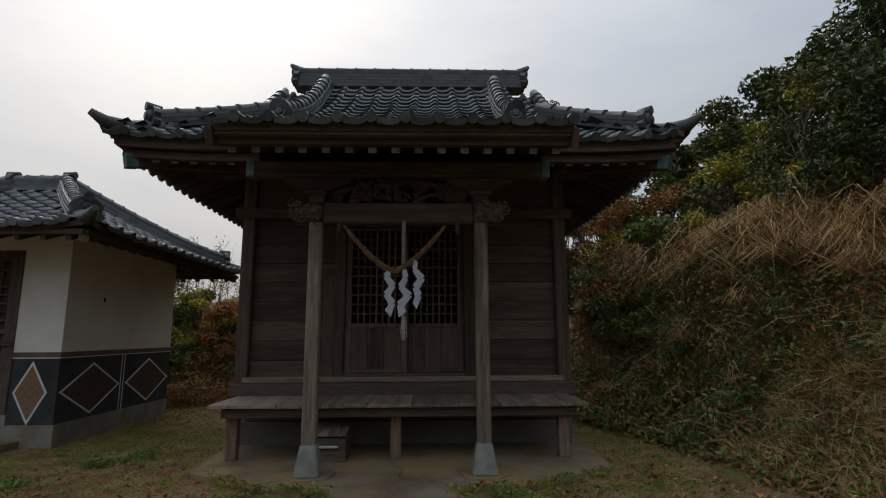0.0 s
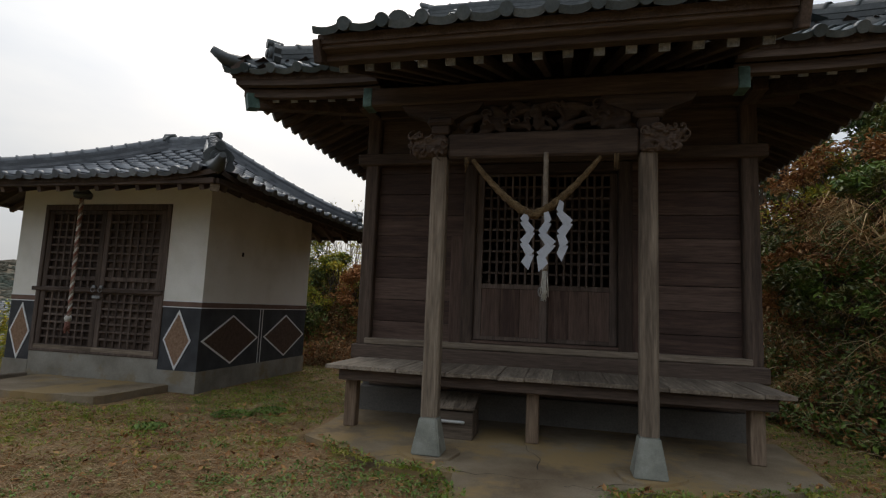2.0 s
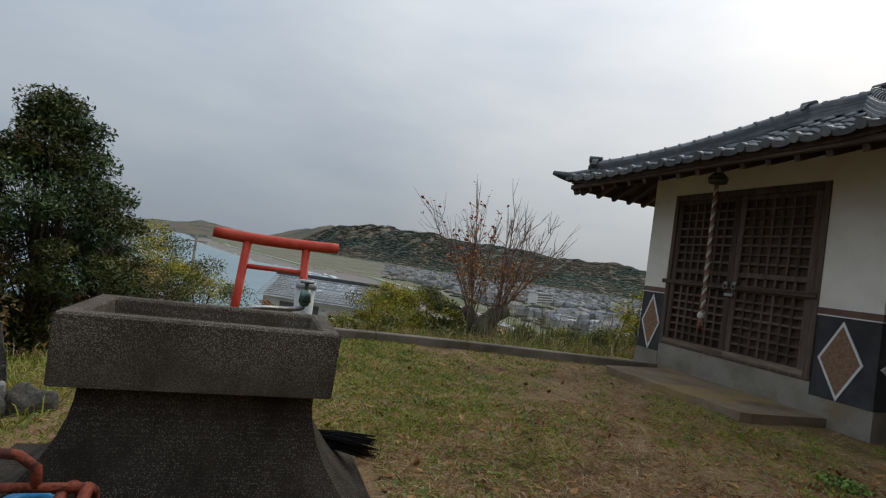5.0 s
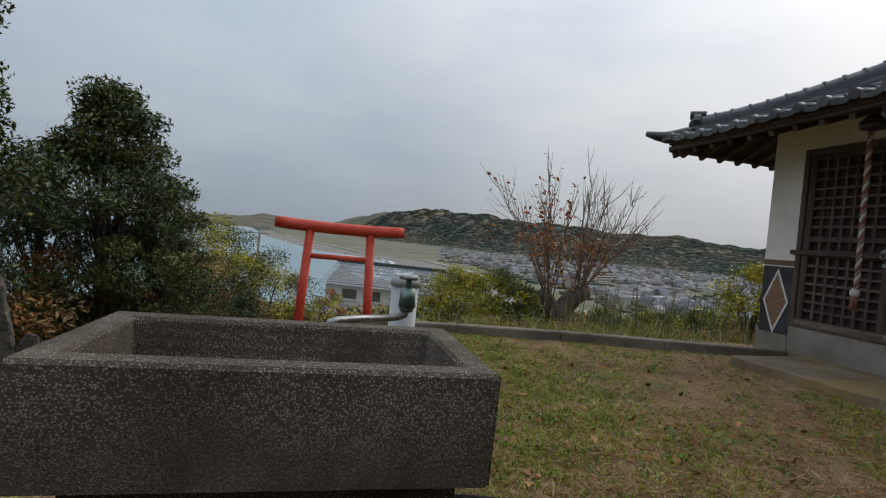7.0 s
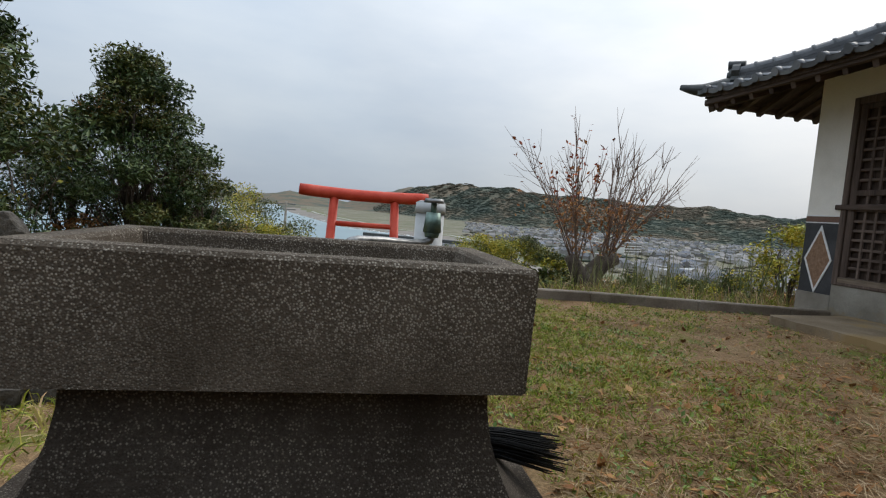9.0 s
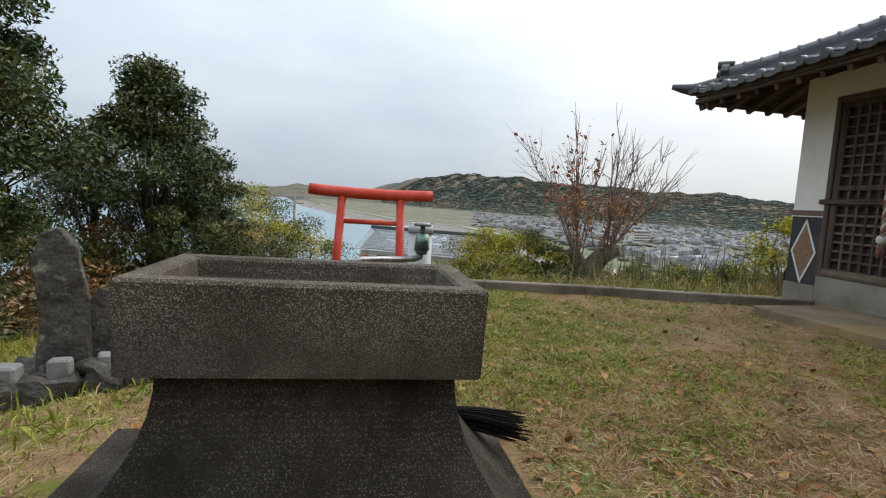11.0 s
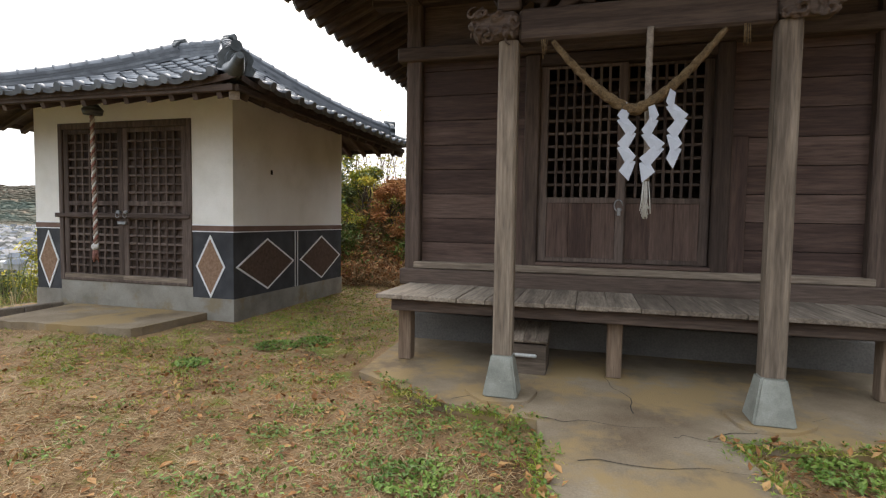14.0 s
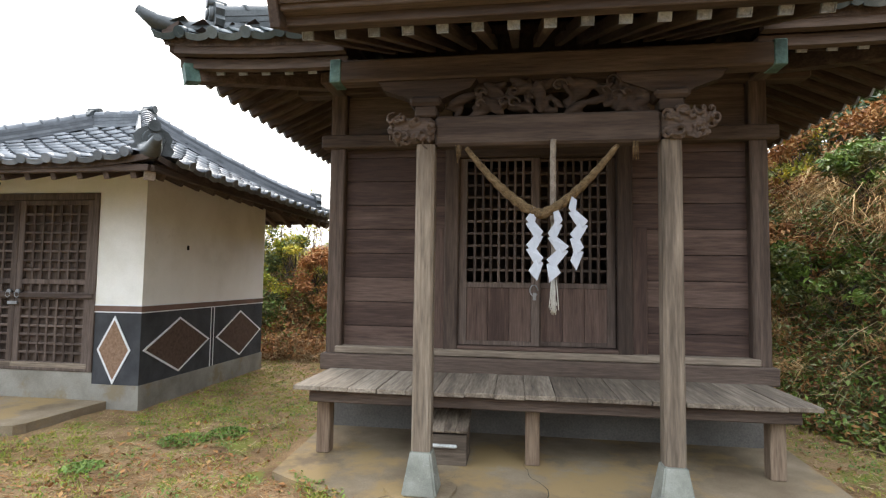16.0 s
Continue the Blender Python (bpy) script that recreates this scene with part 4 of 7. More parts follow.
part("porch_plate", boxbm((CX - 1.42, PY - 0.07, 2.865), (CX + 1.42, PY + 0.07, 3.02), 0.014), wood_x, shrine)
for sgn in (-1, 1):
    part("plate_cap", boxbm((CX + sgn * 1.43 - 0.04, PY - 0.075, 2.86), (CX + sgn * 1.43 + 0.04, PY + 0.075, 3.025), 0.006), copper, shrine, "green copper end cap")
# carved panel between the beam and the plate
bm = bmesh.new()
for k in range(70):
    t = rng.uniform(-1, 1)
    r = rng.uniform(0.03, 0.07)
    c = Vector((CX + 0.62 * t, PY + rng.uniform(-0.02, 0.03), 2.73 + rng.uniform(-0.09, 0.10)))
    tmp = bmesh.new()
    bmesh.ops.create_icosphere(tmp, subdivisions=2, radius=r, matrix=Matrix.Translation(c) @ Matrix.Rotation(rng.uniform(0, 3), 4, "Y") @ Matrix.Diagonal((1.6, 0.5, 0.55, 1)))
    for f in tmp.faces:
        f.smooth = True
    merge(bm, tmp)
for k in range(12):
    c = Vector((CX + rng.uniform(-0.55, 0.55), PY - 0.05, 2.72 + rng.uniform(-0.06, 0.08)))
    r0 = rng.uniform(0.03, 0.06)
    tube(bm, [c + Vector((r0 * (1 - t / 7) * math.cos(t), -0.01, r0 * (1 - t / 7) * math.sin(t))) for t in lin(0, 5.5, 12)], 0.010, 6)
carve(part("carved_panel", bm, wood_x, shrine, "dark wood carving of clouds and waves"), 0.010)

# bench-like veranda
BY0, BY1, BZ = 5.85, 6.68, 0.665
veranda = thing("veranda", (CX, 6.2, SLAB), "grey plank veranda on square legs along the shrine front", "veranda")
xs = CX - 1.91
n = 17
w = 3.82 / n
for i in range(n):
    dz = rng.uniform(-0.004, 0.004)
    part("plank", boxbm((xs + w * i + 0.002, BY0 + rng.uniform(-0.012, 0.012), BZ - 0.035 + dz), (xs + w * (i + 1) - 0.002, BY1, BZ + dz), 0.004), plank_y, veranda)
part("apron", boxbm((CX - 1.80, BY0 + 0.07, BZ - 0.135), (CX + 1.80, BY0 + 0.15, BZ - 0.04), 0.006), wood_x, veranda)
part("apron", boxbm((CX - 1.80, BY1 - 0.15, BZ - 0.135), (CX + 1.80, BY1 - 0.08, BZ - 0.04), 0.006), wood_x, veranda)
for x in (CX - 1.72, CX - 0.05, CX + 1.69):
    part("leg", boxbm((x - 0.055, 6.03, SLAB), (x + 0.055, 6.14, BZ - 0.04), 0.008), leg_z, veranda)
    part("cross_beam", boxbm((x - 0.04, BY0 + 0.16, BZ - 0.13), (x + 0.04, BY1 - 0.16, BZ - 0.045), 0.006), wood_y, veranda)
part("foundation_board", boxbm((CX - 1.86, 6.86, 0.36), (CX + 1.86, 6.9, 0.654), 0.006), wood_x, shrine)
part("foundation", boxbm((CX - 1.98, 6.82, SLAB - 0.05), (CX + 1.98, 6.98, 0.355), 0.01), found_mat, shrine, "dark concrete footing")
for sgn in (-1, 1):
    part("foundation", boxbm((CX + sgn * 1.9 - 0.08, 6.985, SLAB - 0.1), (CX + sgn * 1.9 + 0.08, body_back, 0.655), 0.01), found_mat, shrine)

# donation step-box below the veranda
boxy = thing("wooden_step_box", (-1.0, 6.0, SLAB), "small slatted grey wooden box with a pale handle under the veranda", "box")
part("box_body", boxbm((-1.20, 5.93, SLAB), (-0.86, 6.25, 0.33), 0.006), grey_x, boxy)
for i in range(4):
    part("lid_slat", boxbm((-1.22 + 0.093 * i + 0.001, 5.915, 0.0), (-1.22 + 0.093 * (i + 1) - 0.001, 6.27, 0.022), 0.004, Matrix.Translation((0, 5.915, 0.345)) @ Matrix.Rotation(radians(14), 4, "X") @ Matrix.Translation((0, -5.915, 0))), grey_y, boxy)
bm = bmesh.new()
box(bm, (-1.15, 5.90, 0.235), (-0.93, 5.93, 0.26), 0.008)
part("handle", bm, material("pale_metal", [(0.5, 0.5, 0.48), (0.62, 0.62, 0.6)], 20, 90, 0.45, 0.05, metal=0.4), boxy, "pale metal handle")

# straw rope, bell cord and folded paper streamers
rope = thing("sacred_straw_rope", (CX, 5.27, 2.37), "twisted straw rope hung in a swag from the porch beam", "rope")
bm = bmesh.new()
pts = []
for t in lin(-1, 1, 64):
    pts.append((CX - 0.03 + 0.475 * t, 5.26 - 0.05 * (1 - t * t), 1.925 + 0.44 * abs(t) ** 1.45))
tube(bm, pts, [0.011 + 0.013 * (1 - abs(t)) ** 0.7 for t in lin(-1, 1, 64)], 15, 0.55, 3, 0.55)
part("swag", bm, rope_mat, rope)
for sgn in (-1, 1):
    bm = bmesh.new()
    for k in range(8):
        x = CX + sgn * 0.56 + rng.uniform(-0.02, 0.02)
        tube(bm, [(x, 5.30, 2.40), (x + rng.uniform(-0.01, 0.01), 5.29, 2.32 - rng.uniform(0, 0.05))], 0.003, 4)
    part("straw_end", bm, rope_mat, rope)
cord = thing("bell_pull", (CX + 0.06, 5.32, 2.4), "grey twisted bell pull with frayed tassel under the porch beam", "bell pull")
bm = bmesh.new()
tube(bm, [(CX + 0.055 + 0.004 * math.sin(z * 5), 5.30, z) for z in lin(2.42, 1.52, 50)], 0.016, 12, 0.5, 3, 0.3)
part("cord", bm, material("grey_cord", [(0.18, 0.14, 0.11), (0.30, 0.25, 0.2)], 20, 150, 0.9, 0.4, spread=0.3), cord)
bm = bmesh.new()
for k in range(26):
    a, r = rng.uniform(0, 6.28), rng.uniform(0, 0.014)
    x0, y0 = CX + 0.055 + r * math.cos(a), 5.30 + r * math.sin(a)
    tube(bm, [(x0, y0, 1.55), (x0 + r * math.cos(a), y0, 1.42), (x0 + rng.uniform(-0.025, 0.025), y0 + rng.uniform(-0.015, 0.015), 1.32 + rng.uniform(-0.03, 0.05))], 0.004, 4)
part("tassel", bm, material("pale_tassel", [(0.42, 0.40, 0.36), (0.56, 0.54, 0.5)], 20, 150, 0.9, 0.3, spread=0.2), cord, "pale frayed tassel")
for k, (steps, ztop) in enumerate((
        (((-0.375, 0.030), (-0.415, 0.055), (-0.350, 0.045), (-0.412, 0.052), (-0.352, 0.050), (-0.395, 0.062)), 1.955),
        (((-0.255, 0.034), (-0.235, 0.050), (-0.285, 0.045), (-0.205, 0.060), (-0.290, 0.052), (-0.262, 0.078)), 1.945),
        (((-0.142, 0.036), (-0.160, 0.044), (-0.088, 0.058), (-0.150, 0.052), (-0.118, 0.060), (-0.155, 0.040)), 2.020))):
    st = thing("paper_streamer", (steps[0][0], 5.17, ztop), "white zigzag folded paper streamer hung from the straw rope", "paper streamer", "streamers on the rope")
    steps = [(x, 0.86 * w) for x, w in steps]
    n = len(steps) - 1
    for i in range(n):
        (xa, wa), (xb, wb) = steps[i], steps[i + 1]
        za, zb = ztop - 0.081 * i, ztop - 0.081 * (i + 1) - 0.012
        tilt = 0.030 * (1 if xb > xa else -1)
        y = 5.195 - 0.011 * i - 0.004 * k
        q = [(xa - wa / 2, y, za - tilt * 0.4), (xa + wa / 2, y + 0.004, za + tilt * 0.4), (xb + wb / 2, y - 0.020, zb + tilt), (xb - wb / 2, y - 0.012, zb - tilt)]
        bm = bmesh.new()
        f = [bm.verts.new(c) for c in q]
        b = [bm.verts.new((c[0], c[1] + 0.0022, c[2])) for c in q]
        bm.faces.new(f)
        bm.faces.new(b[::-1])
        for j in range(4):
            bm.faces.new((f[j], b[j], b[(j + 1) % 4], f[(j + 1) % 4]))
        part("folded_paper", bm, paper_mat, st)

# concrete slab and path
bm = bmesh.new()
prism(bm, [(-2.24, 5.58), (-1.50, 5.14), (-0.84, 5.02), (-0.70, 4.1), (-0.62, 3.4), (0.33, 3.3), (0.29, 4.4), (0.20, 5.02), (0.9, 5.12), (1.3, 5.35), (1.72, 5.62), (1.8, 6.9), (-2.32, 6.9)], 0.22,
      Matrix(((1, 0, 0, 0), (0, 0, 1, 0), (0, 1, 0, -0.12), (0, 0, 0, 1))))
bmesh.ops.triangulate(bm, faces=bm.faces[:])
tagged(part("pavement", bm, concrete), "cracked ochre-stained concrete slab and path before the shrine", "slab", kind="structure")
for sgn in (-1, 1):
    bm = bmesh.new()
    x = CX + sgn * 0.79
    vs0 = [(x + (0.25 + 0.03 * math.sin(3 * a + sgn)) * math.cos(a), PY + 0.02 + (0.22 + 0.02 * math.sin(2 * a)) * math.sin(a)) for a in lin(0, 2 * math.pi, 25)[:-1]]
    lo = [bm.verts.new((a, b, 0.02)) for a, b in vs0]
    hi = [bm.verts.new((x + (a - x) * 0.94, PY + (b - PY) * 0.94, 0.119)) for a, b in vs0]
    bm.faces.new(hi)
    for i in range(24):
        bm.faces.new((lo[i], lo[(i + 1) % 24], hi[(i + 1) % 24], hi[i]))
    part("footing_pad", bm, concrete, shrine, "rounded concrete pad")


# ---- plaster side shrine ----
SX0, SX1, SY0, SY1 = -7.82, -4.685, 7.30, 10.12
SCX, SCY = (SX0 + SX1) / 2, (SY0 + SY1) / 2
side_shrine = thing("plaster_shrine", (SCX, SCY, 0), "small white plaster shrine with black lower walls and tiled hip roof", "shrine")
SE, SF, SR = 2.43, 2.46, 0.40


def sprof(s):
    return 2.575 + 0.28 * s + 0.066 * s * s


def s_lift(a, half):
    t = max(0.0, (abs(a) - (half - 1.0)) / 1.0)
    return 0.09 * t ** 2.2


def s_front(x, s):
    return (x, SCY - SF + s, sprof(s) + s_lift(x - SCX, SE) * max(0, 1 - s))


def s_back(x, s):
    return (x, SCY + SF - s, sprof(s) + s_lift(x - SCX, SE) * max(0, 1 - s))


def s_side(sgn):
    def f(y, s):
        d = s * (SE - SR) / SF
        return (SCX + sgn * (SE - d), y, sprof(s) + s_lift(y - SCY, SF) * max(0, 1 - s))
    return f


def s_fin(x, s):
    return abs(x - SCX) <= SE - s * (SE - SR) / SF - 0.03


def s_sin(y, s):
    return abs(y - SCY) <= SF - s - 0.03


def s_fdeck(x, s):
    return abs(x - SCX) <= SE - s * (SE - SR) / SF + 0.02


def s_sdeck(y, s):
    return abs(y - SCY) <= SF - s + 0.02


bm = slab_sheet(s_front, lin(SCX - SE + 0.03, SCX + SE - 0.03, 45), lin(0.04, SF, 24), 0.06, s_fdeck)
sroof = part("roof", bm, wood_y, side_shrine, "hip roof of smoke-grey wavy tiles")
part("roof_deck", slab_sheet(s_back, lin(SCX - SE + 0.03, SCX + SE - 0.03, 45), lin(0.04, SF, 24), 0.06, s_fdeck), wood_y, sroof)
gm, ge = tile_mesh("roof_tile", 0.27, 0.27, tile_grey), tile_mesh("eave_tile", 0.27, 0.27, tile_grey, True)
tile_face(sroof, s_front, (SCX - SE, SCX + SE), (0, SF - 0.1), s_fin, 1, (gm, ge), tile_greyj, "roof_tiles", w=0.273, limit=300)
tile_face(sroof, s_back, (SCX - SE, SCX + SE), (0, SF - 0.1), s_fin, -1, (gm, ge), tile_greyj, "roof_tiles", w=0.273, limit=0)
for sgn in (-1, 1):
    part("roof_deck", slab_sheet(s_side(sgn), lin(SCY - SF, SCY + SF, 45), lin(0.04, SF - 0.05, 20), 0.06, s_sdeck), wood_x, sroof)
    tile_face(sroof, s_side(sgn), (SCY - SF, SCY + SF), (0, SF - 0.1), s_sin, sgn, (gm, ge), tile_greyj, "roof_tiles", w=0.274, limit=120 if sgn > 0 else 0)
    for fb in (-1, 1):
        hip = [(SCX + sgn * (SE - s * (SE - SR) / SF), SCY + fb * (SF - s), s_front(SCX + SE - s * (SE - SR) / SF, s)[2] + 0.015) for s in lin(0.36, SF - 0.02, 9)]
        ridge(sroof, hip, 0.27, 0.17, 4, 0.078, tile_grey, 0.2, "hip_ridge")
        ornament(sroof, Vector(hip[0]) + Vector((sgn * 0.05, fb * 0.05, -0.02)), radians(45) * sgn * (1 if fb < 0 else 3), 0.265, tile_dark)
        bm = bmesh.new()
        tip = [(SCX + sgn * (SE - d), SCY + fb * (SF - d), s_front(SCX + SE, max(d, 0))[2] + 0.0 + 0.09 * max(0, -d + 0.08) * 8 * 0.5) for d in lin(0.4, -0.14, 7)]
        tube(bm, tip, [0.11, 0.11, 0.105, 0.095, 0.08, 0.06, 0.035], 10)
        part("corner_tile", bm, tile_dark, sroof)
        a = Vector((SCX + sgn * (SE - 0.12), SCY + fb * (SF - 0.12), 2.47))
        b = Vector((SCX + sgn * (SE - 0.95), SCY + fb * (SF - 1.1), 2.86))
        t = (b - a).normalized()
        sd = t.cross(Vector((0, 0, 1))).normalized()
        mm = Matrix.Translation(a) @ Matrix((t, sd, sd.cross(t))).transposed().to_4x4()
        part("hip_rafter", boxbm((0, -0.045, -0.055), ((b - a).length, 0.045, 0.055), 0.005, mm), wood_x, side_shrine)
        part("hip_rafter_cap", boxbm((-0.01, -0.05, -0.06), (0.05, 0.05, 0.06), 0.004, mm), grey_x, side_shrine, "grey weathered end block")
zr = sprof(SF) - 0.02
ridge(sroof, [(SCX - SR - 0.05, SCY, zr), (SCX + SR + 0.05, SCY, zr)], 0.28, 0.20, 4, 0.08, tile_grey, 0.22, "main_ridge")
for sgn in (-1, 1):
    ornament(sroof, (SCX + sgn * (SR + 0.08), SCY, zr + 0.02), radians(90) * sgn, 0.25, tile_dark)
    for i in range(2):
        part("eave_board", boxbm((SCX - SE + 0.1, SCY + sgn * (SF - 0.09) - 0.03, 2.49), (SCX + SE - 0.1, SCY + sgn * (SF - 0.09) + 0.03, 2.555), 0.005) if i == 0 else
             boxbm((SCX + sgn * (SE - 0.09) - 0.03, SCY - SF + 0.1, 2.49), (SCX + sgn * (SE - 0.09) + 0.03, SCY + SF - 0.1, 2.555), 0.005), wood_x if i == 0 else wood_y, side_shrine)
sraft = to_mesh("rafter", boxbm((-0.03, 0, -0.035), (0.03, 1.0, 0.035), 0.004), wood_y)
for i in range(16):
    x = SCX - SE + 0.28 + i * (2 * SE - 0.56) / 15
    ln = max(0.3, min(1.05, SE - abs(x - SCX)))
    for fb in (-1, 1):
        piece("rafter", sraft, side_shrine, Matrix.Translation((x, SCY + fb * (SF - 0.10), 2.46)) @ Matrix.Rotation(0 if fb < 0 else math.pi, 4, "Z") @ Matrix.Rotation(radians(21), 4, "X") @ Matrix.Diagonal((1, ln, 1, 1)))
for i in range(16):
    y = SCY - SF + 0.28 + i * (2 * SF - 0.56) / 15
    ln = max(0.3, min(0.98, SF - abs(y - SCY)))
    for sgn in (-1, 1):
        piece("rafter", sraft, side_shrine, Matrix.Translation((SCX + sgn * (SE - 0.10), y, 2.46)) @ Matrix.Rotation(radians(90) * sgn, 4, "Z") @ Matrix.Rotation(radians(24), 4, "X") @ Matrix.Diagonal((1, ln, 1, 1)))

# walls with an opening for the doors
DX0, DX1, DZ0, DZ1 = -7.39, -5.27, 0.40, 2.46
T = 0.12
WT = 2.95


def wallbox(name, a, b, mat, label=""):
    return part(name, boxbm(a, b), mat, side_shrine, label)


for z0, z1, mat, pr, nm in ((0.27, 1.08, black_panel, 0.0, "black_panel"), (1.08, WT, plaster, 0.004, "plaster_wall")):
    wallbox(nm, (SX0, SY0 - pr, z0), (DX0, SY0 + T, z1), mat)
    wallbox(nm, (DX1, SY0 - pr, z0), (SX1 + pr, SY0 + T, z1), mat)
    wallbox(nm, (SX1 - T, SY0 + T, z0), (SX1 + pr, SY1, z1), mat)
    wallbox(nm, (SX0 - pr, SY0 + T, z0), (SX0 + T, SY1, z1), mat)
    wallbox(nm, (SX0 + T, SY1 - T, z0), (SX1 - T, SY1 + pr, z1), mat)
wallbox("plaster_wall", (DX0, SY0 - 0.004, DZ1), (DX1, SY0 + T, WT), plaster)
wallbox("base_course", (SX0 - 0.012, SY0 - 0.012, -0.15), (DX0, SY0 + T, 0.27), base_conc, "grey rendered base")
wallbox("base_course", (DX1, SY0 - 0.012, -0.15), (SX1 + 0.012, SY0 + T, 0.27), base_conc)
wallbox("base_course", (DX0, SY0 - 0.006, -0.15), (DX1, SY0 + T, DZ0), base_conc)
wallbox("base_course", (SX1 - T, SY0 + T, -0.15), (SX1 + 0.012, SY1 + 0.012, 0.27), base_conc)
wallbox("base_course", (SX0 - 0.012, SY0 + T, -0.15), (SX0 + T, SY1 + 0.012, 0.27), base_conc)
wallbox("base_course", (SX0 + T, SY1 - T, -0.15), (SX1 - T, SY1 + 0.012, 0.27), base_conc)
# near-black sheet and ceiling paint in the closed room's shade
wallbox("inner_back", (SX0 + T, SY0 + 0.7, 0.27), (SX1 - T, SY0 + 0.75, WT), shade_mat)
wallbox("ceiling_board", (SX0, SY0, WT), (SX1, SY1, WT + 0.03), shade_mat)
for (a, b) in (((SX0, SY0 - 0.010, 1.092), (DX0, SY0 - 0.004, 1.158)), ((DX1, SY0 - 0.010, 1.092), (SX1 + 0.010, SY0 - 0.004, 1.158)),
               ((SX1 + 0.004, SY0 - 0.004, 1.092), (SX1 + 0.010, SY1, 1.158))):
    part("brown_band", boxbm(a, b), band_mat, side_shrine)
    for z in (1.080, 1.158):
        part("white_line", boxbm((a[0], a[1] - 0.001, z), (b[0] + 0.001, b[1], z + 0.012)), white_line, side_shrine)


def diamond(c, hw, hh, axis, mat=tan_panel):
    m = Matrix.Translation(c) if axis == "x" else Matrix.Translation(c) @ Matrix.Rotation(radians(90), 4, "Z")
    bm = bmesh.new()
    prism(bm, [(-hw, 0), (0, -hh), (hw, 0), (0, hh)], -0.006, m)
    ob = part("diamond", bm, mat, side_shrine, "brown pebble-dash diamond with white outline")
    bm = bmesh.new()
    k = 0.022
    kw, kh = k * math.hypot(hw, hh) / hh, k * math.hypot(hw, hh) / hw
    o = [(-hw, 0), (0, -hh), (hw, 0), (0, hh)]
    p = [(-hw - kw, 0), (0, -hh - kh), (hw + kw, 0), (0, hh + kh)]
    for i in range(4):
        j = (i + 1) % 4
        prism(bm, [o[i], o[j], p[j], p[i]], -0.009, m)
    part("diamond_outline", bm, white_line, ob)


diamond((-5.01, SY0, 0.66), 0.185, 0.34, "x")
diamond((-7.605, SY0, 0.66), 0.155, 0.34, "x")
diamond((SX1, 7.985, 0.655), 0.60, 0.315, "y", umber_panel)
diamond((SX1, 9.43, 0.655), 0.60, 0.315, "y", umber_panel)
for y in (8.655, 8.725):
    part("white_line", boxbm((SX1, y, 0.27), (SX1 + 0.005, y + 0.014, 1.08)), white_line, side_shrine)
# no opening is cut; a near-black plate carries the hole's shade
part("wall_vent", boxbm((SX1, 8.06, 1.84), (SX1 + 0.012, 8.10, 1.90), 0.003), shade_mat, side_shrine, "small wall hole, its shade put on as a near-black plate")

# door frame and two lattice doors
bm = bmesh.new()
for a, b in (((DX0, SY0 - 0.02, DZ0), (DX0 + 0.07, SY0 + 0.1, DZ1)), ((DX1 - 0.07, SY0 - 0.02, DZ0), (DX1, SY0 + 0.1, DZ1)),
             ((DX0 + 0.07, SY0 - 0.02, DZ1 - 0.08), (DX1 - 0.07, SY0 + 0.1, DZ1)), ((DX0 + 0.07, SY0 - 0.02, DZ0), (DX1 - 0.07, SY0 + 0.1, DZ0 + 0.04))):
    box(bm, a, b, 0.006)
part("door_frame", bm, dark_z, side_shrine)
mid = (DX0 + DX1) / 2
for k, (xa, xb) in enumerate(((DX0 + 0.075, mid - 0.002), (mid + 0.002, DX1 - 0.075))):
    y = SY0 + 0.015
    bm = bmesh.new()
    for x in (xa, xb - 0.08):
        box(bm, (x, y - 0.02, 0.445), (x + 0.08, y + 0.02, 2.375), 0.005)
    for z0, z1 in ((0.445, 0.50), (1.215, 1.30), (1.39, 1.45), (2.32, 2.375)):
        box(bm, (xa + 0.075, y - 0.018, z0), (xb - 0.075, y + 0.018, z1), 0.005)
    door = part("lattice_door", bm, dark_z, side_shrine, "dark brown wooden lattice door")
    lattice(door, xa + 0.08, xb - 0.08, 1.45, 2.32, 7, 8, y - 0.004, 1.35)
    lattice(door, xa + 0.08, xb - 0.08, 1.30, 1.39, 7, 1, y - 0.004, 1.35)
    part("kick_rail", boxbm((xa - 0.004, y - 0.034, 0.425), (xb + 0.004, y - 0.021, 0.492), 0.004), grey_x, door, "pale worn bottom rail")
    lattice(door, xa + 0.08, xb - 0.08, 0.50, 1.215, 7, 7, y - 0.004, 1.35)
    part("backing_board", boxbm((xa + 0.06, y + 0.032, 0.46), (xb - 0.06, y + 0.044, 2.35), 0.002), wood_z, door)
    part("mid_rail", boxbm((xa - (0.0 if k else 0.13), y - 0.055, 1.235), (xb + (0.06 if k else 0.0), y - 0.020, 1.29), 0.006), dark_x, door)
    bm = bmesh.new()
    cyl(bm, (mid + (0.06 if k else -0.06), y - 0.05, 1.30), (mid + (0.06 if k else -0.06), y - 0.02, 1.30), 0.03, seg=12)
    tube(bm, [(mid + (0.06 if k else -0.06) + 0.03 * math.cos(a), y - 0.055, 1.27 + 0.035 * math.sin(a)) for a in lin(0, 6.0, 14)], 0.005, 6)
    part("ring_pull", bm, steel, door, "grey iron ring")
part("hasp", boxbm((mid - 0.06, SY0 - 0.045, 1.15), (mid + 0.07, SY0 - 0.022, 1.19), 0.004), steel, side_shrine)
bm = bmesh.new()
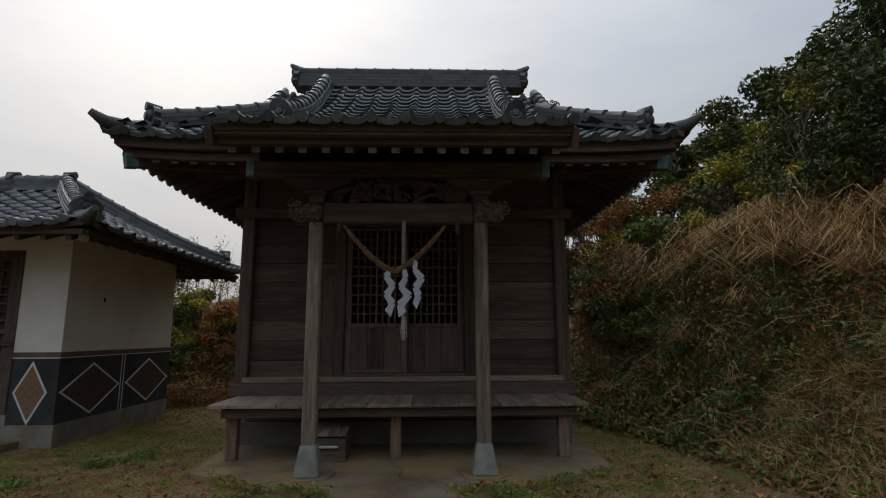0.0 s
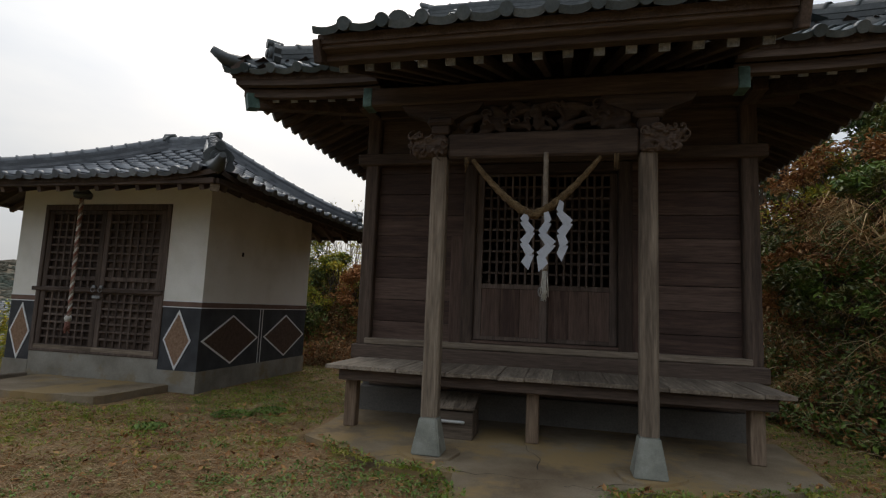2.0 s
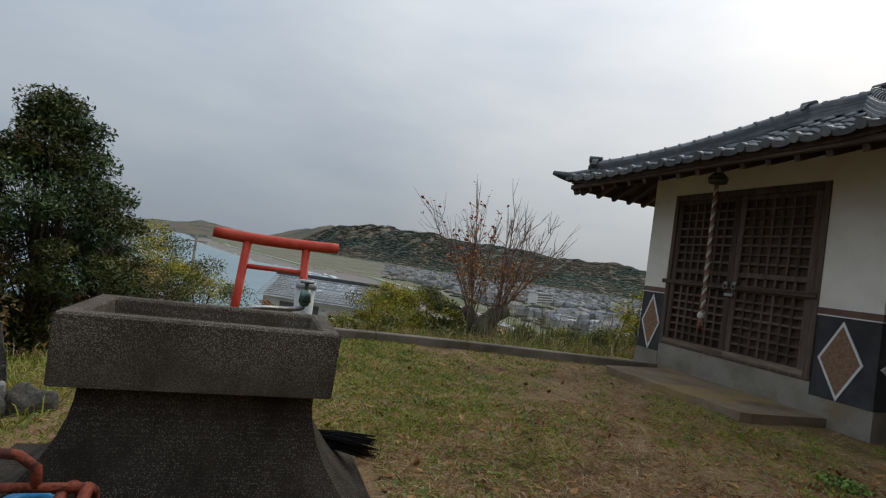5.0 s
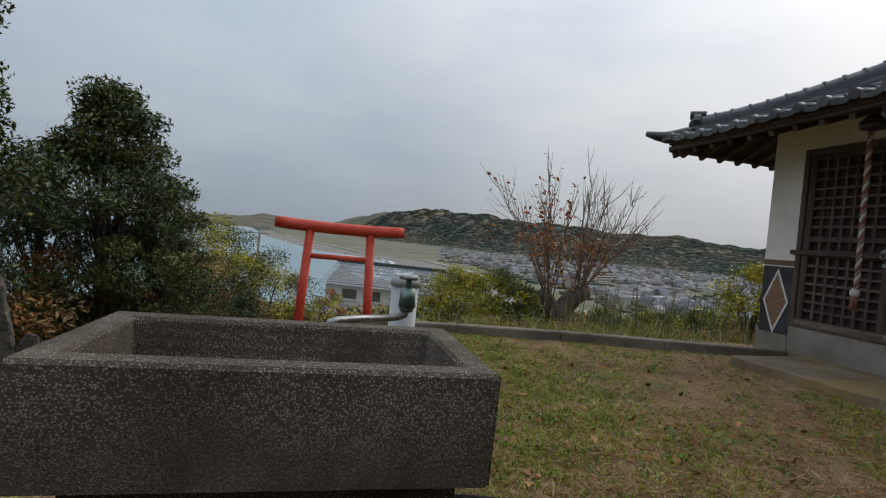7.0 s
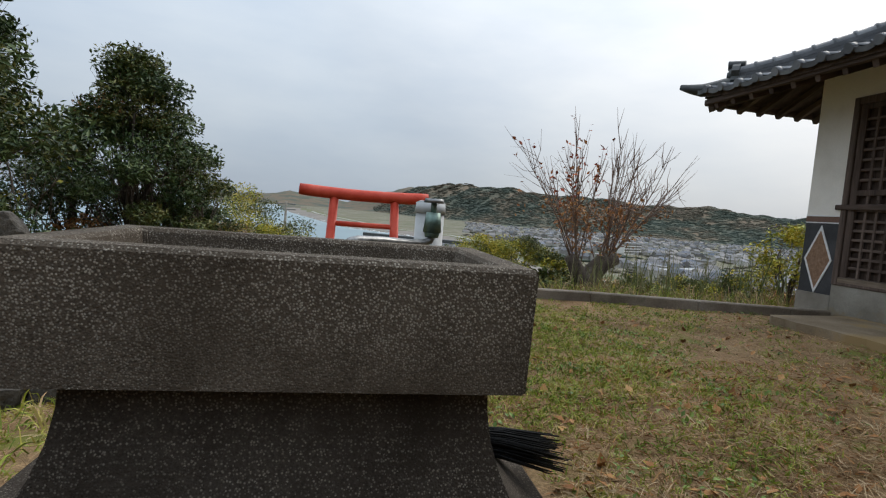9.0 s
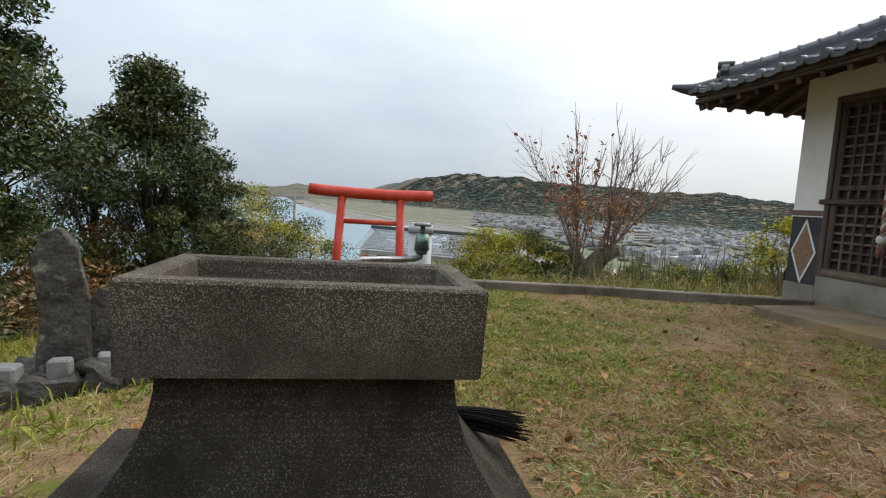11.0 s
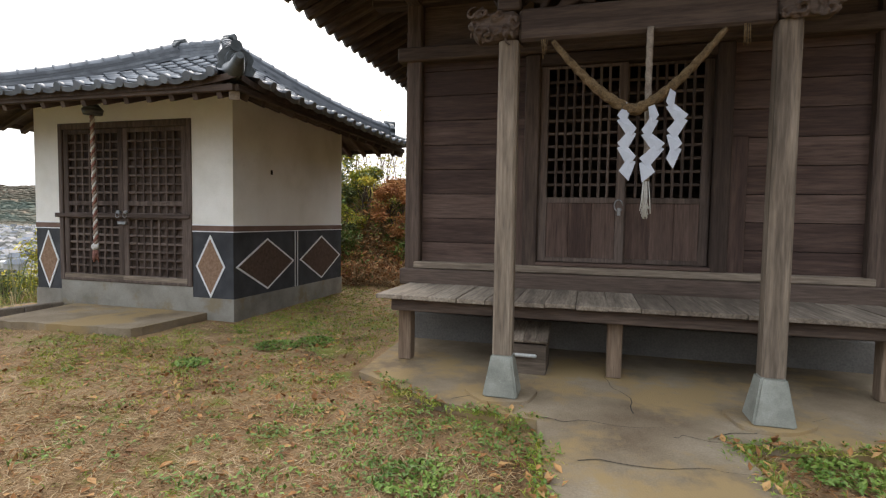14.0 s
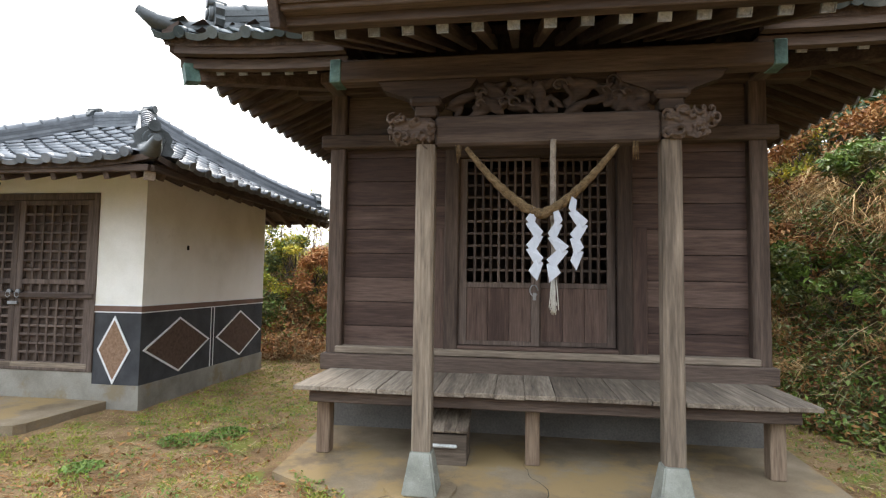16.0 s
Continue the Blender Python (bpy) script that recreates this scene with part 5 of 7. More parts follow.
step_top = [(-6.98, 6.16)] + [(-6.9 + 0.15 * i, 6.105 + 0.011 * i + 0.022 * math.sin(i * 2.3) + 0.012 * math.sin(i * 5.1)) for i in range(12)] + [(-5.14, 6.26), (-5.10, 6.36), (-5.06, 7.285), (-7.12, 7.285)]
prism(bm, step_top, 0.16, Matrix(((1, 0, 0, 0), (0, 0, 1, 0), (0, 1, 0, -0.07), (0, 0, 0, 1))))
bmesh.ops.triangulate(bm, faces=bm.faces[:])
tagged(part("doorstep", bm, concrete), "ochre-stained worn concrete doorstep before the lattice doors", "doorstep", kind="structure")

# bell with its rope
bell = thing("bell_rope", (-6.36, 6.92, 2.5), "red, white and brown twisted bell rope hanging under the eaves", "bell rope")
bm = bmesh.new()
cyl(bm, (-6.36, 6.92, 2.47), (-6.36, 6.92, 2.53), 0.10, 0.115, 18)
cyl(bm, (-6.36, 6.92, 2.53), (-6.36, 6.92, 2.59), 0.115, 0.06, 18)
box(bm, (-6.40, 6.88, 2.58), (-6.32, 6.96, 2.82), 0.01)
part("bell", bm, tile_dark, bell, "dark metal gong")
strand = [material("rope_strand_" + q, c, 30, 200, 0.9, 0.3, spread=0.25) for q, c in
          (("white", [(0.50, 0.47, 0.43), (0.62, 0.59, 0.55)]), ("red", [(0.20, 0.09, 0.07), (0.30, 0.14, 0.11)]), ("brown", [(0.22, 0.16, 0.12), (0.32, 0.24, 0.19)]))]
for k in range(3):
    bm = bmesh.new()
    zz = lin(2.46, 0.88, 140)
    tube(bm, [(-6.36 + 0.01 * math.sin(z * 2) + 0.013 * math.cos(z * 42 + k * 2.094), 6.92 + 0.013 * math.sin(z * 42 + k * 2.094), z) for z in zz], 0.0145, 7)
    part("strand", bm, strand[k], bell)
bm = bmesh.new()
tmp = bmesh.new()
bmesh.ops.create_icosphere(tmp, subdivisions=2, radius=0.045, matrix=Matrix.Translation((-6.36, 6.92, 0.88)) @ Matrix.Diagonal((1, 1, 1.1, 1)))
merge(bm, tmp)
part("knot", bm, strand[0], bell, "white rope knot")
bm = bmesh.new()
for k in range(18):
    a = k * 0.7
    tube(bm, [(-6.36 + 0.02 * math.cos(a), 6.92 + 0.02 * math.sin(a), 0.85), (-6.36 + 0.03 * math.cos(a), 6.92 + 0.03 * math.sin(a), 0.72 - 0.03 * math.sin(a * 3))], 0.008, 5)
part("tassel", bm, strand[1], bell, "frayed red rope end")

# ---- stone water basin ----
basin = thing("stone_water_basin", (-3.55, 1.81, 0), "dark washed-aggregate water basin on a flared pedestal", "water basin")
BX0, BX1, BYa, BYb, BZ0, BZ1 = -3.80, -3.316, 1.39, 2.224, 0.556, 0.772
bm = bmesh.new()


def ringrect(x0, x1, y0, y1, z):
    return [bm.verts.new(c) for c in ((x0, y0, z), (x1, y0, z), (x1, y1, z), (x0, y1, z))]


k = 0.055
rings = [ringrect(BX0 + 0.003, BX1 - 0.003, BYa + 0.004, BYb - 0.004, BZ0 - 0.003), ringrect(BX0, BX1, BYa, BYb, BZ1 - 0.008), ringrect(BX0 + 0.008, BX1 - 0.008, BYa + 0.008, BYb - 0.008, BZ1),
         ringrect(BX0 + k, BX1 - k, BYa + k, BYb - k, BZ1), ringrect(BX0 + k + 0.008, BX1 - k - 0.008, BYa + k + 0.008, BYb - k - 0.008, BZ1 - 0.008), ringrect(BX0 + k + 0.03, BX1 - k - 0.03, BYa + k + 0.03, BYb - k - 0.03, BZ0 + 0.07)]
for a, b in zip(rings, rings[1:]):
    for i in range(4):
        bm.faces.new((a[i], a[(i + 1) % 4], b[(i + 1) % 4], b[i]))
bm.faces.new(rings[0][::-1])
bm.faces.new(rings[-1])
bmesh.ops.bevel(bm, geom=[e for e in bm.edges if abs(e.verts[0].co.z - e.verts[1].co.z) > 0.05 and e.verts[0].co.y not in (0,)], offset=0.008, segments=2, affect="EDGES")
part("trough", bm, basin_mat, basin)
bm = bmesh.new()
rings = []
for t in lin(0, 1, 9):
    g = 0.02 + 0.25 * (1 - t) ** 2.2
    z = 0.13 + (BZ0 - 0.13) * t
    rings.append(ringrect(-3.74 - g * 0.72, -3.39 + g * 0.80, 1.485 - g, 2.145 + g, z))
for a, b in zip(rings, rings[1:]):
    for i in range(4):
        bm.faces.new((a[i], a[(i + 1) % 4], b[(i + 1) % 4], b[i]))
bm.faces.new(rings[0][::-1])
bm.faces.new(rings[-1])
part("pedestal", bm, pedestal_mat, basin)
part("plinth", boxbm((-4.02, 1.12, -0.06), (-3.10, 2.46, 0.128), 0.012), pedestal_mat, basin)
part("footing", boxbm((-4.03, 1.10, -0.12), (-3.085, 2.475, 0.004), 0.02), pedestal_mat, basin, "rough dark concrete footing")

tap = thing("water_tap", (-4.13, 2.14, 0), "green brass tap on a white plastic standpipe beside the basin", "tap")
bm = bmesh.new()
cyl(bm, (-4.135, 2.155, -0.05), (-4.135, 2.155, 0.862), 0.046, seg=28)
cyl(bm, (-4.135, 2.155, 0.850), (-4.135, 2.155, 0.884), 0.050, 0.047, 28)
cyl(bm, (-4.135, 2.155, 0.884), (-4.135, 2.155, 0.890), 0.047, 0.034, 28)
part("standpipe", bm, material("grey_plastic", [(0.42, 0.43, 0.43), (0.5, 0.51, 0.51)], 4, 60, 0.5, 0.05, spread=0.06), tap, "pale grey round standpipe")
tapmat = material("tarnished_brass", [(0.10, 0.15, 0.13), (0.18, 0.25, 0.22)], 12, 80, 0.4, 0.1, metal=0.7)
bm = bmesh.new()
cyl(bm, (-4.08, 2.147, 0.825), (-4.03, 2.147, 0.825), 0.016, seg=10)
cyl(bm, (-4.02, 2.147, 0.795), (-4.02, 2.147, 0.855), 0.028, 0.022, 12)
cyl(bm, (-4.02, 2.147, 0.855), (-4.02, 2.147, 0.885), 0.009, seg=8)
cyl(bm, (-4.02, 2.147, 0.780), (-4.02, 2.147, 0.798), 0.020, 0.025, 10)
part("valve", bm, tapmat, tap, "tarnished green brass valve")
bm = bmesh.new()
cyl(bm, (-4.02, 2.147, 0.883), (-4.02, 2.147, 0.896), 0.032, 0.028, 6)
part("knob", bm, steel, tap)
bm = bmesh.new()
tube(bm, [(-4.02, 2.147, 0.785), (-4.018, 2.142, 0.770), (-4.01, 2.12, 0.762), (-3.97, 2.07, 0.762), (-3.90, 1.99, 0.768), (-3.84, 1.925, 0.770), (-3.825, 1.905, 0.765), (-3.822, 1.90, 0.756)], 0.0115, 10)
part("spout", bm, steel, tap, "bent steel spout")

broom = thing("hand_broom", (-3.86, 2.3, 0.2), "black-bristled broom lying behind the stone basin", "broom")
bm = bmesh.new()
for i in range(150):
    a, r = rng.uniform(0, 6.28), rng.uniform(0, 1) ** 0.5
    p = Vector((-3.86 + 0.032 * r * math.cos(a), 2.24, 0.235 + 0.03 * r * math.sin(a)))
    q = Vector((-3.80 + 0.07 * r * math.cos(a), 2.50 + rng.uniform(-0.05, 0.03), 0.215 + 0.05 * r * math.sin(a)))
    tube(bm, [p, (p + q) / 2 + Vector((0, 0, 0.006)), q], [0.004, 0.0035, 0.0015], 3)
part("bristles", bm, material("black_bristle", [(0.008, 0.008, 0.009), (0.02, 0.02, 0.02)], 20, 90, 0.8, 0.1), broom)
bm = bmesh.new()
cyl(bm, (-3.862, 2.27, 0.235), (-3.93, 1.35, 0.20), 0.014, 0.012, 8)
part("handle", bm, grey_y, broom)
tagged(new("handle_rest", to_mesh("handle_rest", boxbm((-3.98, 1.30, 0.125), (-3.84, 1.42, 0.19), 0.01), found_mat)), "dark stone block behind the basin", "stone")

# ---- hose reel ----
reel = thing("hose_reel", (-2.86, 1.42, 0), "rusty orange hose reel wound with blue and teal hose", "hose reel")
rust = material("rusty_orange_paint", [(0.12, 0.028, 0.017), (0.26, 0.055, 0.027), (0.40, 0.09, 0.04)], 14, 90, 0.7, 0.3, spread=0.35, spots=((0.075, 0.022, 0.014), 14, 0.52))
hose1 = material("teal_hose", [(0.014, 0.055, 0.075), (0.026, 0.095, 0.125), (0.05, 0.12, 0.14)], 9, 60, 0.4, 0.05)
hose2 = material("blue_hose", [(0.03, 0.19, 0.42), (0.05, 0.26, 0.52)], 6, 60, 0.4, 0.05)
RC = (-2.86, 0.27)
for y in (1.26, 1.60):
    bm = bmesh.new()
    tube(bm, [(RC[0] + 0.185 * math.cos(a), y, RC[1] + 0.185 * math.sin(a)) for a in lin(0, 2 * math.pi, 33)], 0.0125, 8)
    for a in (0.4, 2.5, 4.6):
        tube(bm, [(RC[0], y, RC[1]), (RC[0] + 0.18 * math.cos(a), y, RC[1] + 0.18 * math.sin(a))], 0.010, 6)
    part("rim", bm, rust, reel, "rusty orange tube rim")
    bm = bmesh.new()
    s = 0.045 if y > 1.4 else -0.045
    tube(bm, [(RC[0] - 0.15, y + s, 0.012), (RC[0] - 0.145, y + s, 0.06), (RC[0] - 0.085, y + s, 0.36), (RC[0] - 0.055, y + s, 0.435), (RC[0], y + s, 0.468), (RC[0] + 0.055, y + s, 0.435), (RC[0] + 0.085, y + s, 0.36), (RC[0] + 0.145, y + s, 0.06), (RC[0] + 0.15, y + s, 0.012)], 0.0135, 8)
    part("stand", bm, rust, reel, "rusty orange tube stand")
bm = bmesh.new()
tube(bm, [(RC[0], 1.215, 0.468), (RC[0], 1.645, 0.468)], 0.011, 8)
tube(bm, [(RC[0], 1.33, 0.468), (RC[0], 1.335, 0.51), (RC[0], 1.37, 0.537), (RC[0], 1.44, 0.545), (RC[0], 1.51, 0.537), (RC[0], 1.545, 0.51), (RC[0], 1.55, 0.468)], 0.011, 8)
part("carry_handle", bm, rust, reel)
bm = bmesh.new()
cyl(bm, (RC[0], 1.2, RC[1]), (RC[0], 1.66, RC[1]), 0.014, seg=10)
cyl(bm, (RC[0], 1.66, RC[1]), (RC[0], 1.74, RC[1]), 0.017, seg=10)
part("axle", bm, found_mat, reel, "black axle and crank")
for lay in range(3):
    bm = bmesh.new()
    r = 0.10 + 0.024 * lay
    n = 13
    tube(bm, [(RC[0] + r * math.cos(a), 1.285 + 0.29 * (a / (2 * math.pi * n)), RC[1] + r * math.sin(a)) for a in lin(0, 2 * math.pi * n, n * 20)], 0.0118, 6)
    part("hose_coil", bm, hose1, reel, "teal garden hose")
bm = bmesh.new()
tube(bm, [(RC[0] + 0.165 * math.cos(a) , 1.40 + 0.17 * (a - 0.1) / 2.6, RC[1] + 0.165 * math.sin(a)) for a in lin(0.1, 2.7, 16)][::-1] + [(RC[0] + 0.20, 1.37, 0.20), (RC[0] + 0.17, 1.35, 0.03), (RC[0] + 0.30, 1.30, 0.02)], 0.0125, 8)
part("hose_end", bm, hose2, reel, "bright blue hose end")

# ---- small red torii ----
torii = thing("torii_gate", (-12.0, 2.2, -1.4), "small red-painted metal torii gate below the terrace", "torii")
TX, TY, TK = -12.0, 2.20, 1.29
for y in (TY - 0.445 * TK, TY + 0.445 * TK):
    bm = bmesh.new()
    lean = 0.09 if y < TY else -0.09
    cyl(bm, (TX, y - lean, -1.75), (TX, y + lean * 0.4, 0.985), 0.085, 0.078, 18)
    part("post", bm, red_paint, torii)
bm = bmesh.new()
tube(bm, [(TX, TY + 0.89 * TK * t, 1.030 + 0.035 * t * t) for t in lin(-1, 1, 15)], [0.098] + [0.104] * 13 + [0.098], 18)
part("lintel", bm, red_paint, torii)
bm = bmesh.new()
cyl(bm, (TX, TY - 0.42 * TK, 0.505), (TX, TY + 0.42 * TK, 0.505), 0.047, seg=14)
part("tie_rail", bm, red_paint, torii)

# ---- kerb along the terrace ----
kerb = thing("terrace_kerb", (-7.8, 4.5, 0), "weathered brown concrete kerb along the terrace edge", "kerb", kind="structure")
kerb_mat = material("brown_grey_kerb", [(0.13, 0.105, 0.08), (0.20, 0.165, 0.13), (0.27, 0.23, 0.19)], 2, 70, 0.95, 0.3, spread=0.25, spots=((0.10, 0.105, 0.07), 3, 0.4))
kp = [(-7.93, 2.3), (-7.90, 3.4), (-7.82, 4.6), (-7.62, 5.8), (-7.42, 6.8), (-7.36, 7.26)]
for (x0, y0), (x1, y1) in zip(kp, kp[1:]):
    a, b = Vector((x0, y0, -0.1)), Vector((x1, y1, -0.1))
    t = (b - a).normalized()
    m = Matrix.Translation(a) @ Matrix((t, Vector((-t.y, t.x, 0)), Vector((0, 0, 1)))).transposed().to_4x4()
    part("kerb_stone", boxbm((0.003, -0.06, 0), ((b - a).length - 0.003, 0.06, 0.205), 0.012, m), kerb_mat, kerb)

# ---- memorial stones ----
slate = material("lichened_slate", [(0.05, 0.045, 0.038), (0.085, 0.076, 0.065), (0.13, 0.118, 0.10)], 4, 45, 0.9, 0.8, spread=0.45, spots=((0.30, 0.30, 0.25), 7, 0.42))
pale = material("pale_granite_block", [(0.19, 0.185, 0.17), (0.32, 0.31, 0.285)], 8, 120, 0.9, 0.4, spread=0.25)


def rough_block(lo, hi, jag, mat_seed, taper=0.0, sub=4):
    tmp = bmesh.new()
    lo, hi = Vector(lo), Vector(hi)
    bmesh.ops.create_cube(tmp, size=1.0, matrix=Matrix.Translation((lo + hi) / 2) @ Matrix.Diagonal((*(hi - lo), 1)))
    bmesh.ops.bevel(tmp, geom=tmp.edges[:], offset=min(hi - lo) * 0.12, segments=1, affect="EDGES")
    bmesh.ops.subdivide_edges(tmp, edges=tmp.edges[:], cuts=sub, use_grid_fill=True)
    c = (lo + hi) / 2
    for v in tmp.verts:
        t = (v.co.z - lo.z) / (hi.z - lo.z)
        v.co.x = c.x + (v.co.x - c.x) * (1 - taper * t)
        v.co.y = c.y + (v.co.y - c.y) * (1 - taper * t)
        v.co += (Vector(noise.noise_vector(v.co * 5 + Vector((mat_seed, 0, 0)))) + 0.4 * Vector(noise.noise_vector(v.co * 14 + Vector((0, mat_seed, 0))))) * jag
    return tmp


def stone(name, lo, hi, mat, label, category, seed, jag=0.03, taper=0.0, rot=0):
    c = ((lo[0] + hi[0]) / 2, (lo[1] + hi[1]) / 2, lo[2])
    bm = rough_block([a - b for a, b in zip(lo, c)], [a - b for a, b in zip(hi, c)], jag, seed, taper)
    ob = new(name, to_mesh(name, bm, mat))
    ob.matrix_basis = pose(*c, 0, 0, rot)
    return tagged(ob, label, category)


def slab_stone(base, outline, thick, turn, seed, label):
    """An upright split slab: outline across the face, rough on all sides."""
    bm = bmesh.new()
    prism(bm, outline, thick, Matrix.Translation((0, -thick / 2, 0)))
    bmesh.ops.bevel(bm, geom=bm.edges[:], offset=0.012, segments=1, affect="EDGES")
    bmesh.ops.triangulate(bm, faces=bm.faces[:])
    for cut in range(3):
        bmesh.ops.subdivide_edges(bm, edges=[e for e in bm.edges if e.calc_length() > 0.05], cuts=1)
        bmesh.ops.triangulate(bm, faces=bm.faces[:])
    for v in bm.verts:
        v.co += Vector(noise.noise_vector(v.co * Vector((6, 6, 2.5)) + Vector((seed, 0, 0)))) * 0.030 + Vector(noise.noise_vector(v.co * 17 + Vector((0, seed, 0)))) * 0.013
    ob = new("memorial_stone", to_mesh("memorial_stone", bm, slate))
    ob.matrix_basis = pose(*base, 0, 0, turn)
    return tagged(ob, label, "memorial stone")


slab_stone((-5.35, 0.305, -0.36), [(-0.14, 0), (0.145, 0), (0.12, 0.5), (0.07, 0.95), (-0.01, 1.045), (-0.10, 1.02), (-0.135, 0.90), (-0.12, 0.45)], 0.12, 112, 3, "tall grey slate memorial stone blotched with pale lichen")
slab_stone((-5.44, 0.465, -0.35), [(-0.11, 0), (0.115, 0), (0.09, 0.40), (0.035, 0.68), (-0.005, 0.70), (-0.10, 0.58)], 0.09, 108, 8, "shorter pointed slate memorial stone with pale lichen")
for i, (x, y, sx, sy, sz) in enumerate(((-5.10, 0.10, 0.24, 0.28, 0.22), (-5.18, 0.32, 0.24, 0.26, 0.20), (-5.27, 0.53, 0.24, 0.24, 0.19), (-5.36, 0.74, 0.24, 0.24, 0.16), (-5.42, 0.12, 0.26, 0.28, 0.22))):
    z0 = float(height(x, y)) - 0.08
    stone("base_rock", (x - sx / 2, y - sy / 2, z0), (x + sx / 2, y + sy / 2, z0 + sz + 0.04), slate, "dark rough field stone at the foot of the memorial", "rock", 20 + i, 0.07, 0.15, 20)
    if i != 3:
        k = (0.055, 0.045, 0.045, 0, 0.04)[i]
        stone("granite_block", (x - k - 0.03, y - k + 0.02, z0 + sz - 0.02), (x + k - 0.03, y + k + 0.04, z0 + sz + 0.10), pale, "small pale granite block on the memorial's base", "stone block", 40 + i, 0.01, 0.0, 12 * i)


# ---- plants ----
def leaf_material(name, colours, rough=0.5):
    m = material(name, colours, 3, 40, rough, 0.0, spread=0.18, per="island", spec=0.4)
    b = m.node_tree.nodes["Principled BSDF"]
    b.inputs["Subsurface Weight"].default_value = 0.0
    return m


dark_leaf = leaf_material("dark_evergreen_leaf", [(0.022, 0.044, 0.014), (0.040, 0.074, 0.021), (0.072, 0.112, 0.032), (0.12, 0.155, 0.055)], 0.42)
mid_leaf = leaf_material("olive_leaf", [(0.040, 0.060, 0.014), (0.075, 0.100, 0.022), (0.125, 0.142, 0.032), (0.19, 0.165, 0.045)], 0.5)
yellow_leaf = leaf_material("yellow_green_leaf", [(0.17, 0.20, 0.02), (0.28, 0.29, 0.03), (0.44, 0.38, 0.035), (0.55, 0.42, 0.035)], 0.55)
brown_leaf = leaf_material("dry_brown_leaf", [(0.15, 0.062, 0.022), (0.27, 0.115, 0.038), (0.38, 0.18, 0.062), (0.44, 0.25, 0.10)], 0.8)
rust_leaf = leaf_material("rusty_leaf", [(0.27, 0.10, 0.035), (0.37, 0.16, 0.05), (0.45, 0.23, 0.08)], 0.7)
red_leaf = leaf_material("autumn_red_leaf", [(0.30, 0.05, 0.03), (0.42, 0.10, 0.04), (0.45, 0.19, 0.06)], 0.7)
straw_mat = leaf_material("dry_straw", [(0.20, 0.122, 0.055), (0.32, 0.205, 0.098), (0.43, 0.295, 0.155), (0.52, 0.39, 0.235)], 0.85)
grass_mat = leaf_material("thin_grass", [(0.12, 0.18, 0.014), (0.20, 0.25, 0.022), (0.30, 0.32, 0.034), (0.38, 0.30, 0.085)], 0.6)
weed_mat = leaf_material("broad_weed", [(0.07, 0.125, 0.018), (0.12, 0.185, 0.026), (0.18, 0.25, 0.042)], 0.5)
bark = material("grey_brown_bark", [(0.055, 0.042, 0.034), (0.10, 0.078, 0.062), (0.16, 0.13, 0.105)], 8, 60, 0.95, 0.8, spread=0.4, stretch=(1, 1, 0.3))
red_twig = material("reddish_twig", [(0.17, 0.115, 0.09), (0.27, 0.19, 0.155)], 8, 60, 0.9, 0.1)
twig_mat = material("pale_twig", [(0.16, 0.12, 0.09), (0.25, 0.19, 0.15)], 8, 60, 0.9, 0.2)


def unit(n):
    v = rng.normal(size=(n, 3))
    return v / np.linalg.norm(v, axis=1, keepdims=True)


def leaf_arrays(c, size, aspect=0.42, up=0.35):
    """Folded pointed leaves at centres c."""
    n = len(c)
    d = unit(n)
    d[:, 2] *= 0.7
    d /= np.linalg.norm(d, axis=1, keepdims=True)
    nr = unit(n) + np.array([0, 0, up * 3])
    side = np.cross(d, nr)
    side /= np.linalg.norm(side, axis=1, keepdims=True) + 1e-9
    nrm = np.cross(side, d)
    s = (size * rng.uniform(0.65, 1.3, n))[:, None]
    base, tip = c - d * s * 0.5, c + d * s * 0.5 - nrm * s * 0.06
    mid = c + d * s * 0.02
    l, r = mid + side * s * aspect * 0.5 + nrm * s * 0.07, mid - side * s * aspect * 0.5 + nrm * s * 0.07
    v = np.stack([base, l, tip, r], 1).reshape(-1, 3)
    k = np.arange(n)[:, None] * 4
    f = np.concatenate([k + np.array([[0, 2, 1]]), k + np.array([[0, 3, 2]])], 1).reshape(-1, 3)
    return v, f


def blade_arrays(p, length, width, lean, droop=0.35):
    """Bent blades growing from points p; lean: a vector for each."""
    n = len(p)
    L = np.broadcast_to(np.asarray(length, float), (n,))[:, None]
    W = np.broadcast_to(np.asarray(width, float), (n,))[:, None]
    d = np.array([0, 0, 1.0]) + lean
    d /= np.linalg.norm(d, axis=1, keepdims=True)
    s = np.cross(d, unit(n))
    s /= np.linalg.norm(s, axis=1, keepdims=True) + 1e-9
    h = lean * 0.35
    h[:, 2] = -0.75
    m = p + d * L * 0.55
    t = p + d * L + h * L * droop
    v = np.stack([p - s * W / 2, p + s * W / 2, m + s * W * 0.4, m - s * W * 0.4, t], 1).reshape(-1, 3)
    k = np.arange(n)[:, None] * 5
    f = np.concatenate([k + np.array([[0, 1, 2]]), k + np.array([[0, 2, 3]]), k + np.array([[3, 2, 4]])], 1).reshape(-1, 3)
    return v, f


def crown_ob(name, pieces, mats, parent, label=""):
    """pieces: (verts, faces, slot)."""
    vs, fs, mi, n = [], [], [], 0
    for v, f, s in pieces:
        vs.append(v)
        fs.append(f + n)
        mi += [s] * len(f)
        n += len(v)
    me = from_arrays(name, np.concatenate(vs), np.concatenate(fs), mats)
    me.polygons.foreach_set("material_index", np.array(mi, dtype=np.int32))
    ob = new(name, me)
    if parent is not None:
        adopt(ob, parent)
    return tagged(ob, label)


